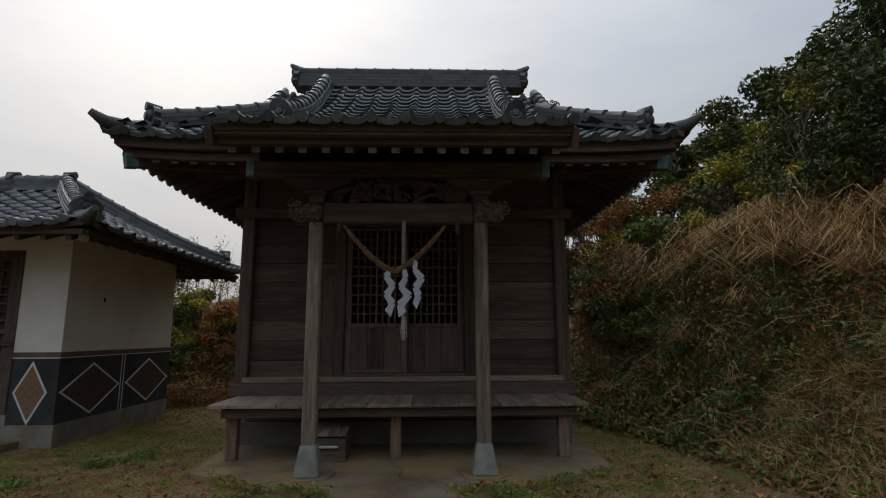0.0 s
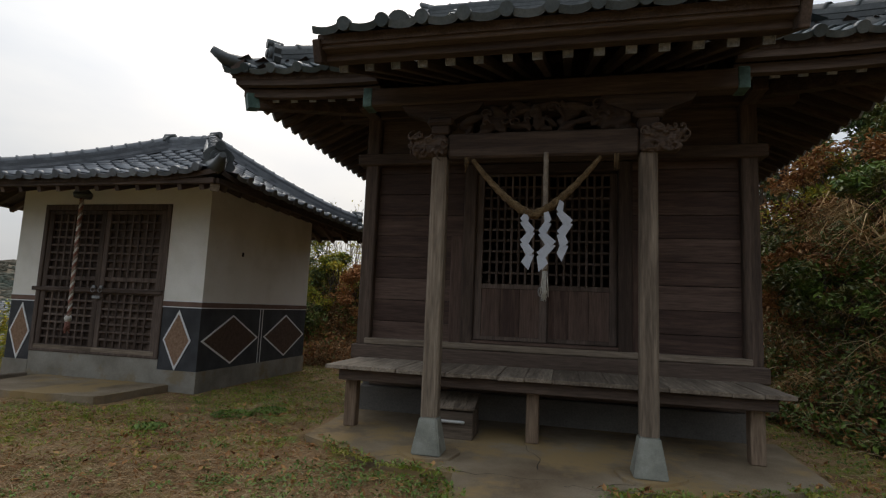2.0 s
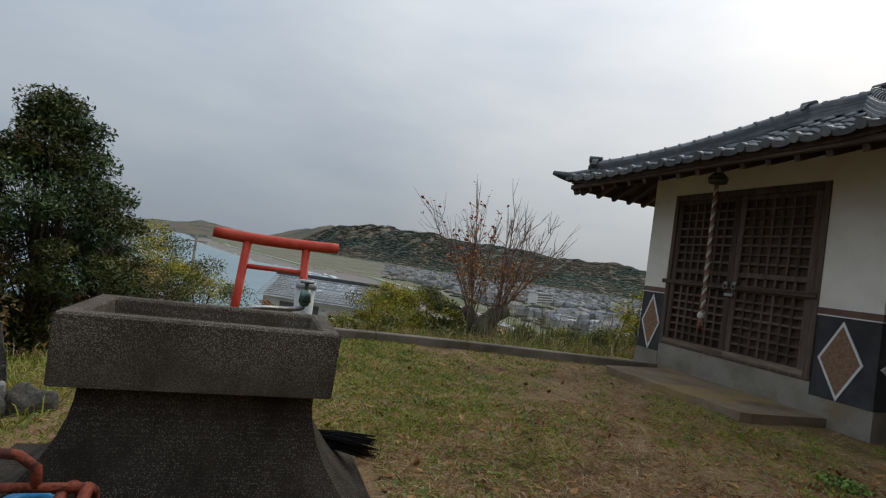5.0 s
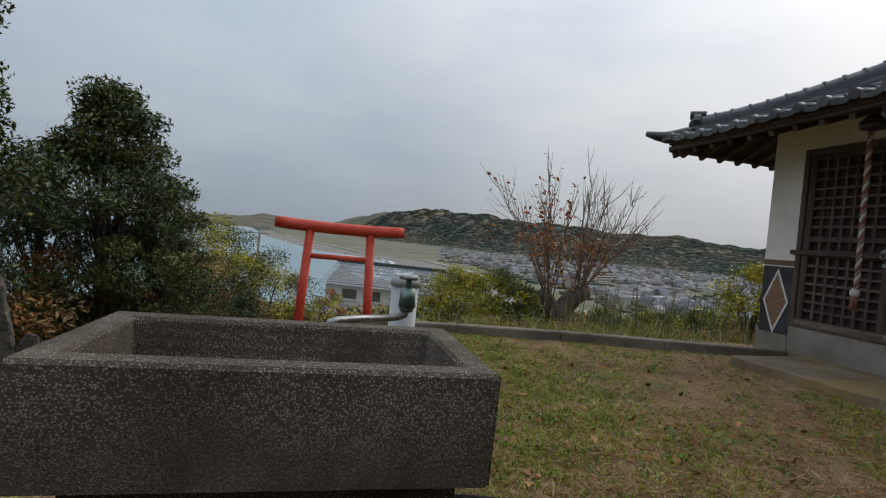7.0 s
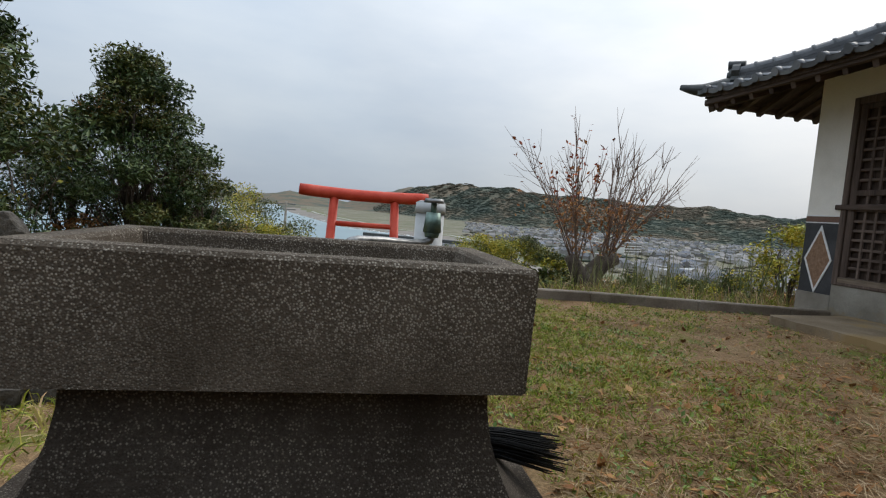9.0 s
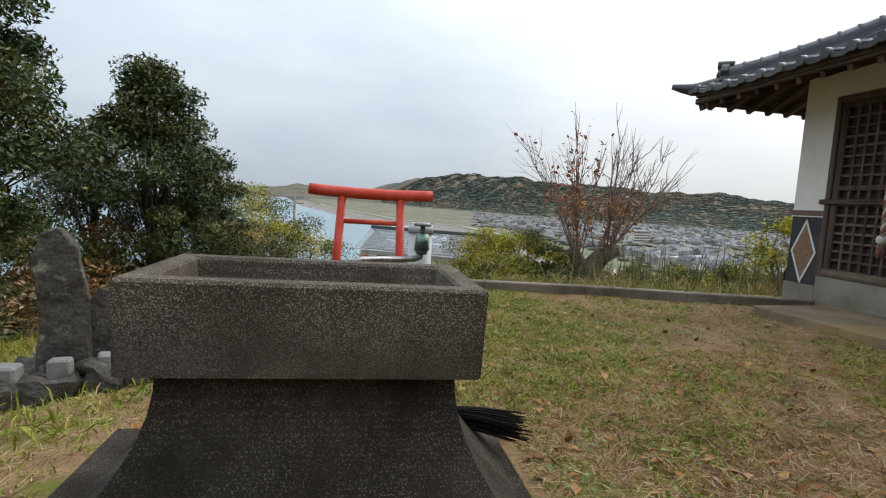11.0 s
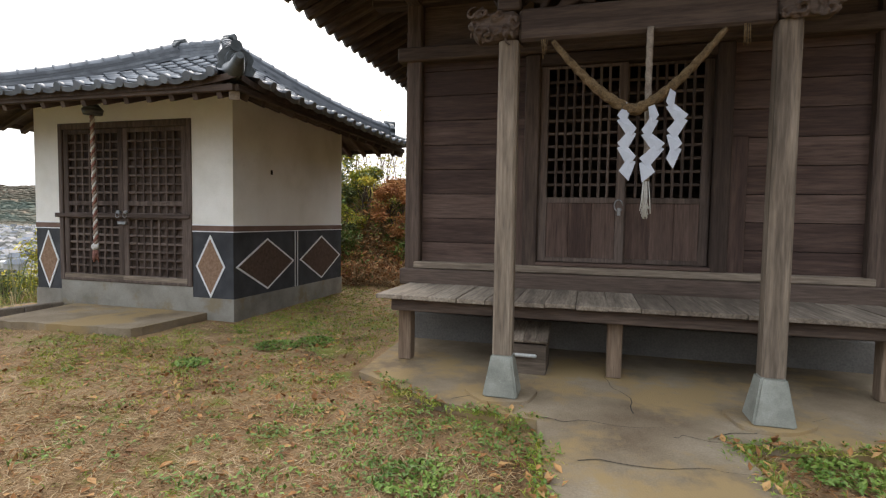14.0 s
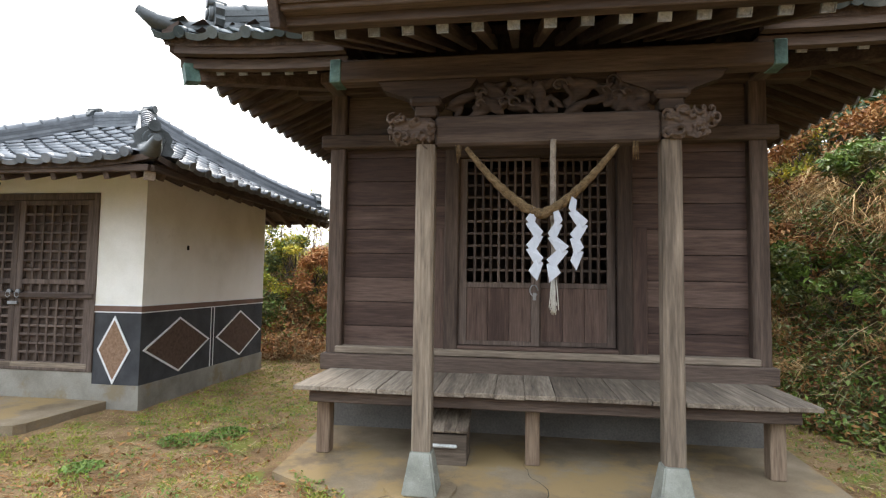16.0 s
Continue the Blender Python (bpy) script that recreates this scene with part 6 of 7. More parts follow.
def tree(name, base, top, rad, trunk_r, leaves, size, mats, label, category="tree", stems=1, low=0.3, shape=(1, 1), slots=(1.0,), clumps=26, puff=0.16):
    """A trunk that forks into limbs, each ending in a clump of leaves."""
    base = Vector(base)
    H = top - base.z
    ob = thing(name, base, label, category)
    bm = bmesh.new()
    cent = []
    for i in range(clumps):
        a = rng.uniform(0, 6.283)
        t = rng.uniform(low, 1.0)
        r = rad * math.sqrt(rng.uniform(0.05, 1)) * math.sin(math.pi * min(1, 0.22 + 0.78 * (t - low) / (1 - low))) ** 0.7
        cent.append(Vector((base.x + r * math.cos(a) * shape[0], base.y + r * math.sin(a) * shape[1], base.z + H * t * 0.97)))
    for s in range(stems):
        off = Vector((rng.uniform(-1, 1), rng.uniform(-1, 1), 0)) * (0.12 * rad if stems > 1 else 0)
        pts = [base + off * t * 3 + Vector((rng.uniform(-1, 1) * 0.05 * H * t, rng.uniform(-1, 1) * 0.05 * H * t, H * 0.78 * t - (0.15 if t == 0 else 0))) for t in lin(0, 1, 6)]
        tube(bm, pts, [trunk_r * (1 - 0.8 * t) for t in lin(0, 1, 6)], 8)
        for c in cent[s::stems]:
            k = min(4, max(1, int((c.z - base.z) / H * 4.2)))
            a = pts[k - 1].lerp(pts[k], rng.uniform(0, 1))
            m = a.lerp(c, 0.5) + Vector((rng.uniform(-.1, .1), rng.uniform(-.1, .1), -0.05 * H * rng.uniform(0, 1)))
            tube(bm, [a, m, c], [trunk_r * 0.32, trunk_r * 0.2, trunk_r * 0.06], 5)
            for q in range(3):
                e = c + Vector(unit(1)[0]) * rad * puff * 1.6
                tube(bm, [m.lerp(c, 0.6), e], [trunk_r * 0.09, trunk_r * 0.03], 4)
    part("trunk", bm, bark, ob, smooth=True)
    per = leaves // clumps
    pcs = []
    for i, c in enumerate(cent):
        sc = rad * puff * rng.uniform(0.7, 1.35)
        g = unit(per) * (rng.uniform(0.15, 1, per) ** 0.6)[:, None] * np.array([sc, sc, sc * 0.6]) * 1.55 + np.array(c)
        v, f = leaf_arrays(g, size)
        pcs.append((v, f, int(rng.choice(len(slots), p=slots))))
    crown_ob("crown", pcs, mats, ob)
    return ob


def zg(x, y):
    return float(height(x, y))


def at_az(eye, az, d):
    return eye[0] - d * math.cos(radians(az)), eye[1] + d * math.sin(radians(az))


# wood on the bank beside and behind the main shrine
E0 = (-0.03, 0.45)
for az, d, el, rad, n, mats, slots, lab in (
        (125.3, 13.5, 23.2, 2.15, 19000, [dark_leaf, mid_leaf], (0.55, 0.45), "rounded dark evergreen tree on the bank beside the shrine"),
        (136.5, 11.5, 29.0, 2.1, 15000, [dark_leaf, mid_leaf], (0.5, 0.5), "tall dark evergreen tree on the bank top"),
        (120.5, 16.0, 19.5, 1.8, 12000, [dark_leaf, mid_leaf], (0.55, 0.45), "dense evergreen tree behind the straw-covered bank"),
        (104.8, 24.0, 25.0, 1.7, 9000, [dark_leaf, mid_leaf], (0.7, 0.3), "evergreen tree rising behind the shrine roof"),
        (109.0, 24.0, 23.4, 1.8, 9000, [dark_leaf, mid_leaf], (0.6, 0.4), "evergreen tree rising behind the shrine roof"),
        (115.5, 18.0, 17.5, 1.8, 8000, [mid_leaf, dark_leaf], (0.6, 0.4), "olive-green tree at the edge of the wood"),
        (131, 17.0, 25.0, 2.2, 11000, [dark_leaf, mid_leaf], (0.8, 0.2), "dark evergreen tree deeper in the wood"),
        (143, 10.5, 32.0, 2.4, 9000, [dark_leaf, mid_leaf], (0.8, 0.2), "dark evergreen tree overhanging the bank")):
    x, y = at_az(E0, az, d)
    zt = 1.34 + d * math.tan(radians(el))
    zb = max(zg(x, y), zt - 6.5)
    tree("bank_tree", (x, y, zg(x, y)), zt, rad, 0.16, n, 0.15 if d < 14 else 0.2, mats, lab, low=max(0.1, (zb - zg(x, y)) / (zt - zg(x, y))), slots=slots, clumps=34)
for az, d, h, rad, n, mats, slots, lab in (
        (132.0, 8.3, 1.5, 0.8, 5000, [dark_leaf, mid_leaf], (0.85, 0.15), "dark glossy evergreen shrub on the bank"),
        (135.5, 7.6, 2.3, 1.0, 8000, [dark_leaf, mid_leaf], (0.8, 0.2), "dark glossy evergreen shrub on the bank"),
        (138, 7.6, 2.6, 1.1, 6000, [dark_leaf, mid_leaf], (0.8, 0.2), "dark glossy evergreen shrub on the bank"),
        (124.5, 11.2, 2.4, 0.9, 3600, [yellow_leaf, mid_leaf], (0.6, 0.4), "yellowing broadleaf shrub at the wood's edge"),
        (121, 10.6, 1.6, 0.9, 3400, [mid_leaf, yellow_leaf], (0.6, 0.4), "light green shrub above the straw"),
        (128.5, 9.3, 2.3, 0.8, 3000, [mid_leaf, yellow_leaf], (0.8, 0.2), "light green shrub above the straw"),
        (114.5, 9.6, 0.8, 0.6, 2400, [mid_leaf, weed_mat], (0.5, 0.5), "low green shrub at the bank's corner"),
        (117, 11.4, 1.4, 1.0, 3400, [brown_leaf, mid_leaf], (0.65, 0.35), "rusty brown shrub on the bank"),
        (108.0, 10.2, 1.25, 0.75, 4200, [mid_leaf, weed_mat, brown_leaf], (0.4, 0.4, 0.2), "green shrub where the bank meets the shrine wall"),
        (110.5, 9.3, 0.9, 0.65, 3400, [mid_leaf, weed_mat, brown_leaf], (0.4, 0.4, 0.2), "green shrub where the bank meets the shrine wall"),
        (107.6, 12.2, 1.9, 1.0, 5200, [brown_leaf, mid_leaf, yellow_leaf], (0.4, 0.4, 0.2), "rusty and green shrub on the bank's brow"),
        (110.8, 11.2, 1.4, 0.9, 4400, [mid_leaf, brown_leaf, yellow_leaf], (0.45, 0.35, 0.2), "green and rusty shrub on the bank's brow"),
        (105.2, 13.4, 2.0, 0.9, 5200, [mid_leaf, brown_leaf, weed_mat], (0.45, 0.3, 0.25), "green and rusty shrub behind the shrine"),
        (112.5, 8.7, 0.5, 0.4, 1200, [mid_leaf, weed_mat], (0.5, 0.5), "low green shrub at the bank's corner")):
    x, y = at_az(E0, az, d)
    z = zg(x, y)
    tree("bank_shrub", (x, y, z), z + h, rad, 0.05, n, 0.095, mats, lab, "shrub", 3, 0.12, slots=slots, clumps=20, puff=0.24)

# thicket in the gap between the two shrines
for x, y, h, rad, n, mats, slots, lab in (
        (-4.75, 12.9, 1.25, 0.75, 4200, [rust_leaf, brown_leaf], (0.75, 0.25), "rusty orange thicket shrub behind the shrines"),
        (-5.55, 13.1, 1.45, 0.75, 4000, [yellow_leaf, mid_leaf], (0.6, 0.4), "yellow-green thicket shrub behind the plaster shrine"),
        (-5.9, 12.5, 0.8, 0.7, 3200, [weed_mat, mid_leaf], (0.6, 0.4), "low green thicket shrub behind the plaster shrine"),
        (-4.2, 12.6, 0.7, 0.7, 3000, [weed_mat, brown_leaf], (0.6, 0.4), "low green and brown thicket shrub"),
        (-3.4, 13.1, 1.3, 0.8, 3600, [mid_leaf, rust_leaf], (0.6, 0.4), "green and rusty thicket shrub behind the shrines"),
        (-2.4, 13.0, 1.4, 0.9, 3200, [mid_leaf, yellow_leaf], (0.6, 0.4), "olive-green thicket shrub behind the shrines"),
        (-6.6, 13.6, 1.6, 0.9, 2600, [yellow_leaf, mid_leaf], (0.5, 0.5), "yellow-green thicket shrub behind the plaster shrine"),
        (-1.2, 13.4, 1.6, 0.9, 3000, [mid_leaf, dark_leaf], (0.7, 0.3), "olive-green thicket shrub behind the shrines"),
        (-7.9, 14.0, 1.7, 1.1, 2600, [mid_leaf, yellow_leaf], (0.6, 0.4), "olive-green thicket shrub behind the shrines")):
    z = zg(x, y)
    tree("thicket_shrub", (x, y, z), z + h, rad, 0.03, n, 0.085, mats, lab, "shrub", 4, 0.08, slots=slots, clumps=26, puff=0.2)


def shoot(bm, r, p, d, ln, rad, sides, tips):
    """A long thin shoot with acute side twigs along it."""
    pts, q = [Vector(p)], Vector(p)
    for k in range(6):
        d = (d + Vector(r.normal(size=3)) * 0.05 + Vector((0, 0, 0.03))).normalized()
        q = q + d * ln / 6
        pts.append(q)
        tips.append(q)
    tube(bm, pts, [rad * (1 - 0.82 * k / 6) for k in range(7)], 5)
    for k in range(sides):
        t = r.uniform(0.2, 0.95) * 6
        a = pts[int(t)].lerp(pts[int(t) + 1], t % 1)
        e = (d + Vector(r.normal(size=3)) * 0.42).normalized()
        l2 = ln * r.uniform(0.12, 0.34)
        m = a + e * l2 * 0.5
        e2 = a + (e + d * 0.25).normalized() * l2
        tube(bm, [a, m, e2], [rad * 0.42, rad * 0.32, rad * 0.14], 4)
        tips.append(e2)
        if r.uniform() < 0.5:
            f = (e + Vector(r.normal(size=3)) * 0.5).normalized()
            tube(bm, [m, m + f * l2 * 0.5], [rad * 0.26, rad * 0.1], 4)


def leggy_shrub(base, n, tall, wide, leaf_n, seed, label):
    r = np.random.default_rng(seed)
    ob = thing("leggy_shrub", base, label, "shrub")
    bm, tips = bmesh.new(), []
    for i in range(n):
        d = Vector((r.normal() * 0.2, r.normal() * 0.2, 1)).normalized()
        shoot(bm, r, Vector(base) + Vector((r.uniform(-wide, wide), r.uniform(-wide, wide), -0.05)), d, tall * r.uniform(0.6, 1), 0.014, 7, tips)
    part("branch", bm, twig_mat, ob, "thin bare pale stems", smooth=True)
    c = np.array([tips[i] for i in r.choice(len(tips), leaf_n)]) + r.normal(size=(leaf_n, 3)) * 0.07
    v, f = leaf_arrays(c, 0.085, 0.5)
    crown_ob("leaves", [(v, f, 0)], [yellow_leaf], ob, "sparse yellow-green leaves")


for i, (x, y, t) in enumerate(((-5.1, 14.1, 2.2), (-4.1, 14.4, 2.3), (-6.1, 14.5, 2.3), (-3.0, 14.2, 2.0))):
    leggy_shrub((x, y, zg(x, y)), 12, t, 0.6, 420, 50 + i, "leggy shrub of bare twigs with sparse yellow leaves")

x, y = at_az((-1.84, 1.90), -25.5, 9.8)
leggy_shrub((x, y, zg(x, y)), 9, 3.6, 0.35, 90, 71, "tall bare twiggy shrub with a few yellow leaves")

bx, by = -12.4, 6.80
bz = zg(bx, by)
cherry = thing("bare_cherry_tree", (bx, by, bz), "bare cherry tree with a cut forked trunk and few red leaves", "tree")
cr = np.random.default_rng(4)
bm = bmesh.new()
tube(bm, [(bx, by, bz - 0.2), (bx, by, bz + 0.1), (bx, by + 0.10, bz + 0.42), (bx, by + 0.34, bz + 0.70), (bx + 0.03, by + 0.62, bz + 0.84)], [0.30, 0.23, 0.22, 0.19, 0.15], 12)
tube(bm, [(bx, by + 0.02, bz + 0.05), (bx + 0.02, by - 0.12, bz + 0.4), (bx, by - 0.28, bz + 0.66), (bx, by - 0.40, bz + 0.80)], [0.2, 0.17, 0.14, 0.11], 10)
part("trunk", bm, bark, cherry, smooth=True)
bm, tips = bmesh.new(), []
for i in range(28):
    arm = cr.uniform() < 0.55
    t = cr.uniform(0, 1)
    p = Vector((bx, by + 0.12 + 0.42 * t, bz + 0.45 + 0.36 * t)) if arm else Vector((bx, by - 0.06 - 0.32 * t, bz + 0.34 + 0.44 * t))
    fan = cr.uniform(-0.15, 0.95) if arm else cr.uniform(-0.55, 0.1)
    d = Vector((cr.normal() * 0.22, fan, 1)).normalized()
    shoot(bm, cr, p, d, (2.72 - p.z) * cr.uniform(0.7, 1.0) * (1 + 0.10 * abs(fan)), 0.021 * cr.uniform(0.6, 1.1), 12, tips)
part("branch", bm, red_twig, cherry, "long thin grey-brown shoots", smooth=True)
tips = np.array(tips)
low = tips[(tips[:, 2] < bz + 1.9) & (tips[:, 2] > bz + 0.9)]
c = low[cr.choice(len(low), 900)] + cr.normal(size=(900, 3)) * np.array([0.1, 0.1, 0.08])
v, f = leaf_arrays(c, 0.095, 0.5)
ends = tips[(tips[:, 2] > bz + 1.9) & (tips[:, 1] < by + 0.3)]
c = ends[cr.choice(len(ends), 130)] + cr.normal(size=(130, 3)) * 0.04
v2, f2 = leaf_arrays(c, 0.125, 0.5)
crown_ob("leaves", [(v, f, 0), (v2, f2, 1)], [rust_leaf, red_leaf], cherry, "sparse orange and red autumn leaves")

# trees and shrubs by the memorial stones
E1 = (-1.84, 1.90)
for az, d, el, rad, n, size, mats, slots, lab, low in (
        (-18.9, 9.4, 10.6, 1.22, 32000, 0.072, [mid_leaf, dark_leaf, brown_leaf], (0.55, 0.41, 0.04), "dusky evergreen tree with airy crown by the terrace edge", 0.06),
        (-34.0, 7.8, 19.0, 1.5, 36000, 0.085, [dark_leaf, mid_leaf], (0.55, 0.45), "glossy dark green evergreen tree by the memorial stones", 0.2),
        (-43, 7.5, 24.0, 1.6, 20000, 0.075, [dark_leaf, mid_leaf], (0.45, 0.55), "glossy dark green evergreen tree by the memorial stones", 0.2),
        (-14.2, 9.8, 3.6, 0.75, 9000, 0.07, [mid_leaf, dark_leaf], (0.6, 0.4), "low spreading evergreen by the terrace edge", 0.1),
        (-24, 10.5, 3.0, 1.1, 12000, 0.065, [dark_leaf, mid_leaf], (0.8, 0.2), "dark evergreen tree behind the memorial stones", 0.1)):
    x, y = at_az(E1, az, d)
    tree("evergreen_tree", (x, y, zg(x, y)), 1.0 + d * math.tan(radians(el)), rad, 0.055, int(n * 1.35), size, mats, lab, low=low, slots=slots, clumps=84, stems=2, puff=0.19)
for az, d, el, rad, n, size, mats, slots, lab in (
        (-10.5, 12.0, -1.2, 1.0, 11000, 0.055, [yellow_leaf, mid_leaf, straw_mat], (0.45, 0.3, 0.25), "dense yellow scrub beside the torii"),
        (-8.0, 11.6, -3.4, 0.9, 9000, 0.055, [mid_leaf, yellow_leaf, straw_mat], (0.45, 0.3, 0.25), "dense yellow scrub beside the torii"),
        (-12.2, 11.0, -3.6, 0.9, 9000, 0.055, [mid_leaf, straw_mat, yellow_leaf], (0.4, 0.3, 0.3), "dry straw-coloured scrub below the evergreen tree"),
        (-9.5, 13.0, 0.3, 1.3, 14000, 0.062, [mid_leaf, yellow_leaf, brown_leaf], (0.45, 0.4, 0.15), "yellowing scrub beside the torii"),
        (-5.2, 14.0, -2.4, 1.2, 10000, 0.062, [mid_leaf, yellow_leaf, straw_mat], (0.45, 0.35, 0.2), "yellowing scrub beside the torii"),
        (-13, 11.5, -2.0, 1.2, 9000, 0.062, [mid_leaf, dark_leaf, straw_mat], (0.45, 0.35, 0.2), "olive scrub below the evergreen tree"),
        (-6.7, 10.8, -6.6, 0.55, 2400, 0.07, [dark_leaf, dark_leaf], (0.5, 0.5), "small dark rounded shrub near the torii"),
        (1.0, 13.5, -6.2, 0.7, 2200, 0.08, [yellow_leaf, brown_leaf], (0.6, 0.4), "orange-yellow shrub behind the torii"),
        (-17, 9.6, -7, 0.8, 2600, 0.09, [mid_leaf, brown_leaf], (0.6, 0.4), "low scrub behind the memorial stones"),
        (-26, 8.2, -7, 0.9, 3000, 0.09, [mid_leaf, brown_leaf, straw_mat], (0.4, 0.3, 0.3), "low scrub behind the memorial stones"),
        (-34, 7.6, -6, 0.9, 3000, 0.09, [mid_leaf, dark_leaf, straw_mat], (0.4, 0.3, 0.3), "low scrub behind the memorial stones"),
        (13.8, 12.8, -2.9, 1.15, 14000, 0.058, [yellow_leaf, mid_leaf], (0.75, 0.25), "bright yellow-green shrub beyond the kerb"),
        (17.5, 12.4, -2.6, 1.05, 12500, 0.058, [yellow_leaf, mid_leaf], (0.6, 0.4), "bright yellow-green shrub beyond the kerb"),
        (21.0, 12.0, -4.0, 0.7, 3000, 0.08, [mid_leaf, yellow_leaf], (0.55, 0.45), "yellow-green shrub beneath the bare cherry tree"),
        (34.0, 12.5, -6.3, 0.6, 1600, 0.07, [mid_leaf, yellow_leaf], (0.7, 0.3), "thin green shrub beyond the kerb"),
        (38.0, 11.5, -6.6, 0.6, 1600, 0.07, [mid_leaf, yellow_leaf], (0.6, 0.4), "thin green shrub beyond the kerb"),
        (42.3, 11.6, 0.4, 0.8, 3000, 0.085, [yellow_leaf, yellow_leaf], (0.5, 0.5), "golden-leaved young tree beside the plaster shrine"),
        (30.0, 12.5, -6.5, 0.6, 1600, 0.07, [mid_leaf, yellow_leaf], (0.6, 0.4), "thin green shrub beyond the kerb")):
    x, y = at_az(E1, az, d)
    z = zg(x, y)
    tree("scrub", (x, y, z), max(z + 0.5, 1.0 + d * math.tan(radians(el))), rad, 0.028, n, size, mats, lab, "shrub", 4, 0.08, slots=slots, clumps=24, puff=0.22)

# ---- grass, weeds, litter, straw ----
def keep_off(x, y):
    ok = ~((x > -2.4) & (x < 1.85) & (y > 5.55) & (y < 10)) & ~((x > -1.6) & (x < 0.9) & (y > 5.05) & (y < 5.7)) & ~((x > -0.85) & (x < 0.34) & (y > 3.25) & (y < 5.6))
    ok &= ~((x > -7.9) & (x < -4.6) & (y > 7.2) & (y < 10.2)) & ~((x > -7.35) & (x < -4.95) & (y > 6.3) & (y < 7.3))
    ok &= ~((x > -4.12) & (x < -2.98) & (y > 0.98) & (y < 2.6))
    return ok


def scatter(n, x0, x1, y0, y1, dens=None):
    x, y = rng.uniform(x0, x1, n), rng.uniform(y0, y1, n)
    k = keep_off(x, y)
    if dens is not None:
        k &= rng.uniform(0, 1, n) < dens(x, y)
    x, y = x[k], y[k]
    return np.stack([x, y, height(x, y)], 1)


def patchy(x, y):
    a = 0.08 + wobble(x, y, 0.9) * 0.5 + wobble(x + 3, y - 1, 2.7) * 0.5
    green = smooth((a + 0.15) / 0.5)
    left = smooth((-x - 3.2) / 2.5) * smooth((4.4 - y) / 1.5)
    return np.clip((0.06 + 0.52 * green) * (0.6 + 0.4 * smooth((-x - 2.5) / 2.0)) + 0.8 * left, 0, 1) * (x < bank_foot(y) + 0.2)


p = scatter(60000, -8.2, 3.2, 1.2, 11.0, patchy)
p = np.concatenate([p, scatter(9000, -8.0, -3.0, -1.5, 4.0, patchy)])
reps = []
for k in range(6):
    q = p.copy()
    q[:, :2] += rng.normal(size=(len(p), 2)) * 0.018
    reps.append(q)
p = np.concatenate(reps)
lean = rng.normal(size=(len(p), 3)) * 0.75
lean[:, 2] = 0
v, f = blade_arrays(p - np.array([0, 0, 0.004]), rng.uniform(0.02, 0.06, len(p)), 0.006, lean)
tagged(crown_ob("grass", [(v, f, 0)], [grass_mat], None, "thin patchy short grass over the soil"), category="grass", kind="stuff")

p = scatter(70000, -7.6, 3.0, 1.0, 11.0)
p = np.concatenate([p, scatter(42000, -4.5, 1.5, 1.8, 4.6), scatter(9000, -8, -3, -1.2, 1.2)])
lean = rng.normal(size=(len(p), 3)) * 3.0
lean[:, 2] = 0
v, f = blade_arrays(p + np.array([0, 0, 0.003]), rng.uniform(0.02, 0.085, len(p)), rng.uniform(0.002, 0.0045, len(p)), lean, 0.1)
pk = scatter(24000, -5.5, 2.2, 1.8, 6.0)
lean = rng.normal(size=(len(pk), 3)) * 3.0
lean[:, 2] = 0
v2, f2 = blade_arrays(pk + np.array([0, 0, 0.002]), rng.uniform(0.015, 0.07, len(pk)), rng.uniform(0.003, 0.007, len(pk)), lean, 0.1)
tagged(crown_ob("straw_litter", [(v, f, 0), (v2, f2, 1)], [straw_mat, brown_leaf], None, "dry grass clippings strewn over the lawn"), category="straw", kind="stuff")

# broad-leaved weeds in small rosettes
wp = scatter(1500, -7.5, 2.6, 1.2, 10.5, lambda x, y: 0.40 + 0.60 * smooth((x + 4.5) / 2.0) * smooth((4.9 - np.abs(y - 5.0)) / 2))
wp = np.concatenate([wp, scatter(260, -2.4, -0.7, 2.6, 5.1), scatter(160, 0.35, 2.4, 3.0, 5.3)])
c = np.repeat(wp, 16, 0)
c += rng.normal(size=c.shape) * np.array([0.06, 0.06, 0.006]) + np.array([0, 0, 0.02])
c[:, 2] = np.maximum(c[:, 2], height(c[:, 0], c[:, 1]) + 0.008)
v, f = leaf_arrays(c, 0.028, 0.6, 1.2)
tagged(crown_ob("weeds", [(v, f, 0)], [weed_mat], None, "low broad-leaved green weeds in the lawn"), category="weeds", kind="stuff")
tuft = [(-3.45, 6.35, 0.22), (-3.15, 6.55, 0.18), (1.35, 4.1, 0.28), (1.9, 4.4, 0.25), (-1.55, 2.35, 0.16), (-1.35, 4.3, 0.2), (-2.3, 3.0, 0.14), (0.7, 4.9, 0.22), (-3.8, 5.6, 0.15)]
for x, y, s in tuft:
    n = int(380 * s / 0.2)
    a, r = rng.uniform(0, 6.283, n), s * np.sqrt(rng.uniform(0, 1, n))
    c = np.stack([x + r * np.cos(a), y + r * np.sin(a), zg(x, y) + 0.02 + 0.05 * rng.uniform(0, 1, n) * (1 - r / s)], 1)
    v, f = leaf_arrays(c, 0.036, 0.55, 1.0)
    tagged(crown_ob("weed_clump", [(v, f, 0)], [weed_mat], None, "bright green clump of low broad weeds on soil"), category="weed", group="weed clumps on the lawn")

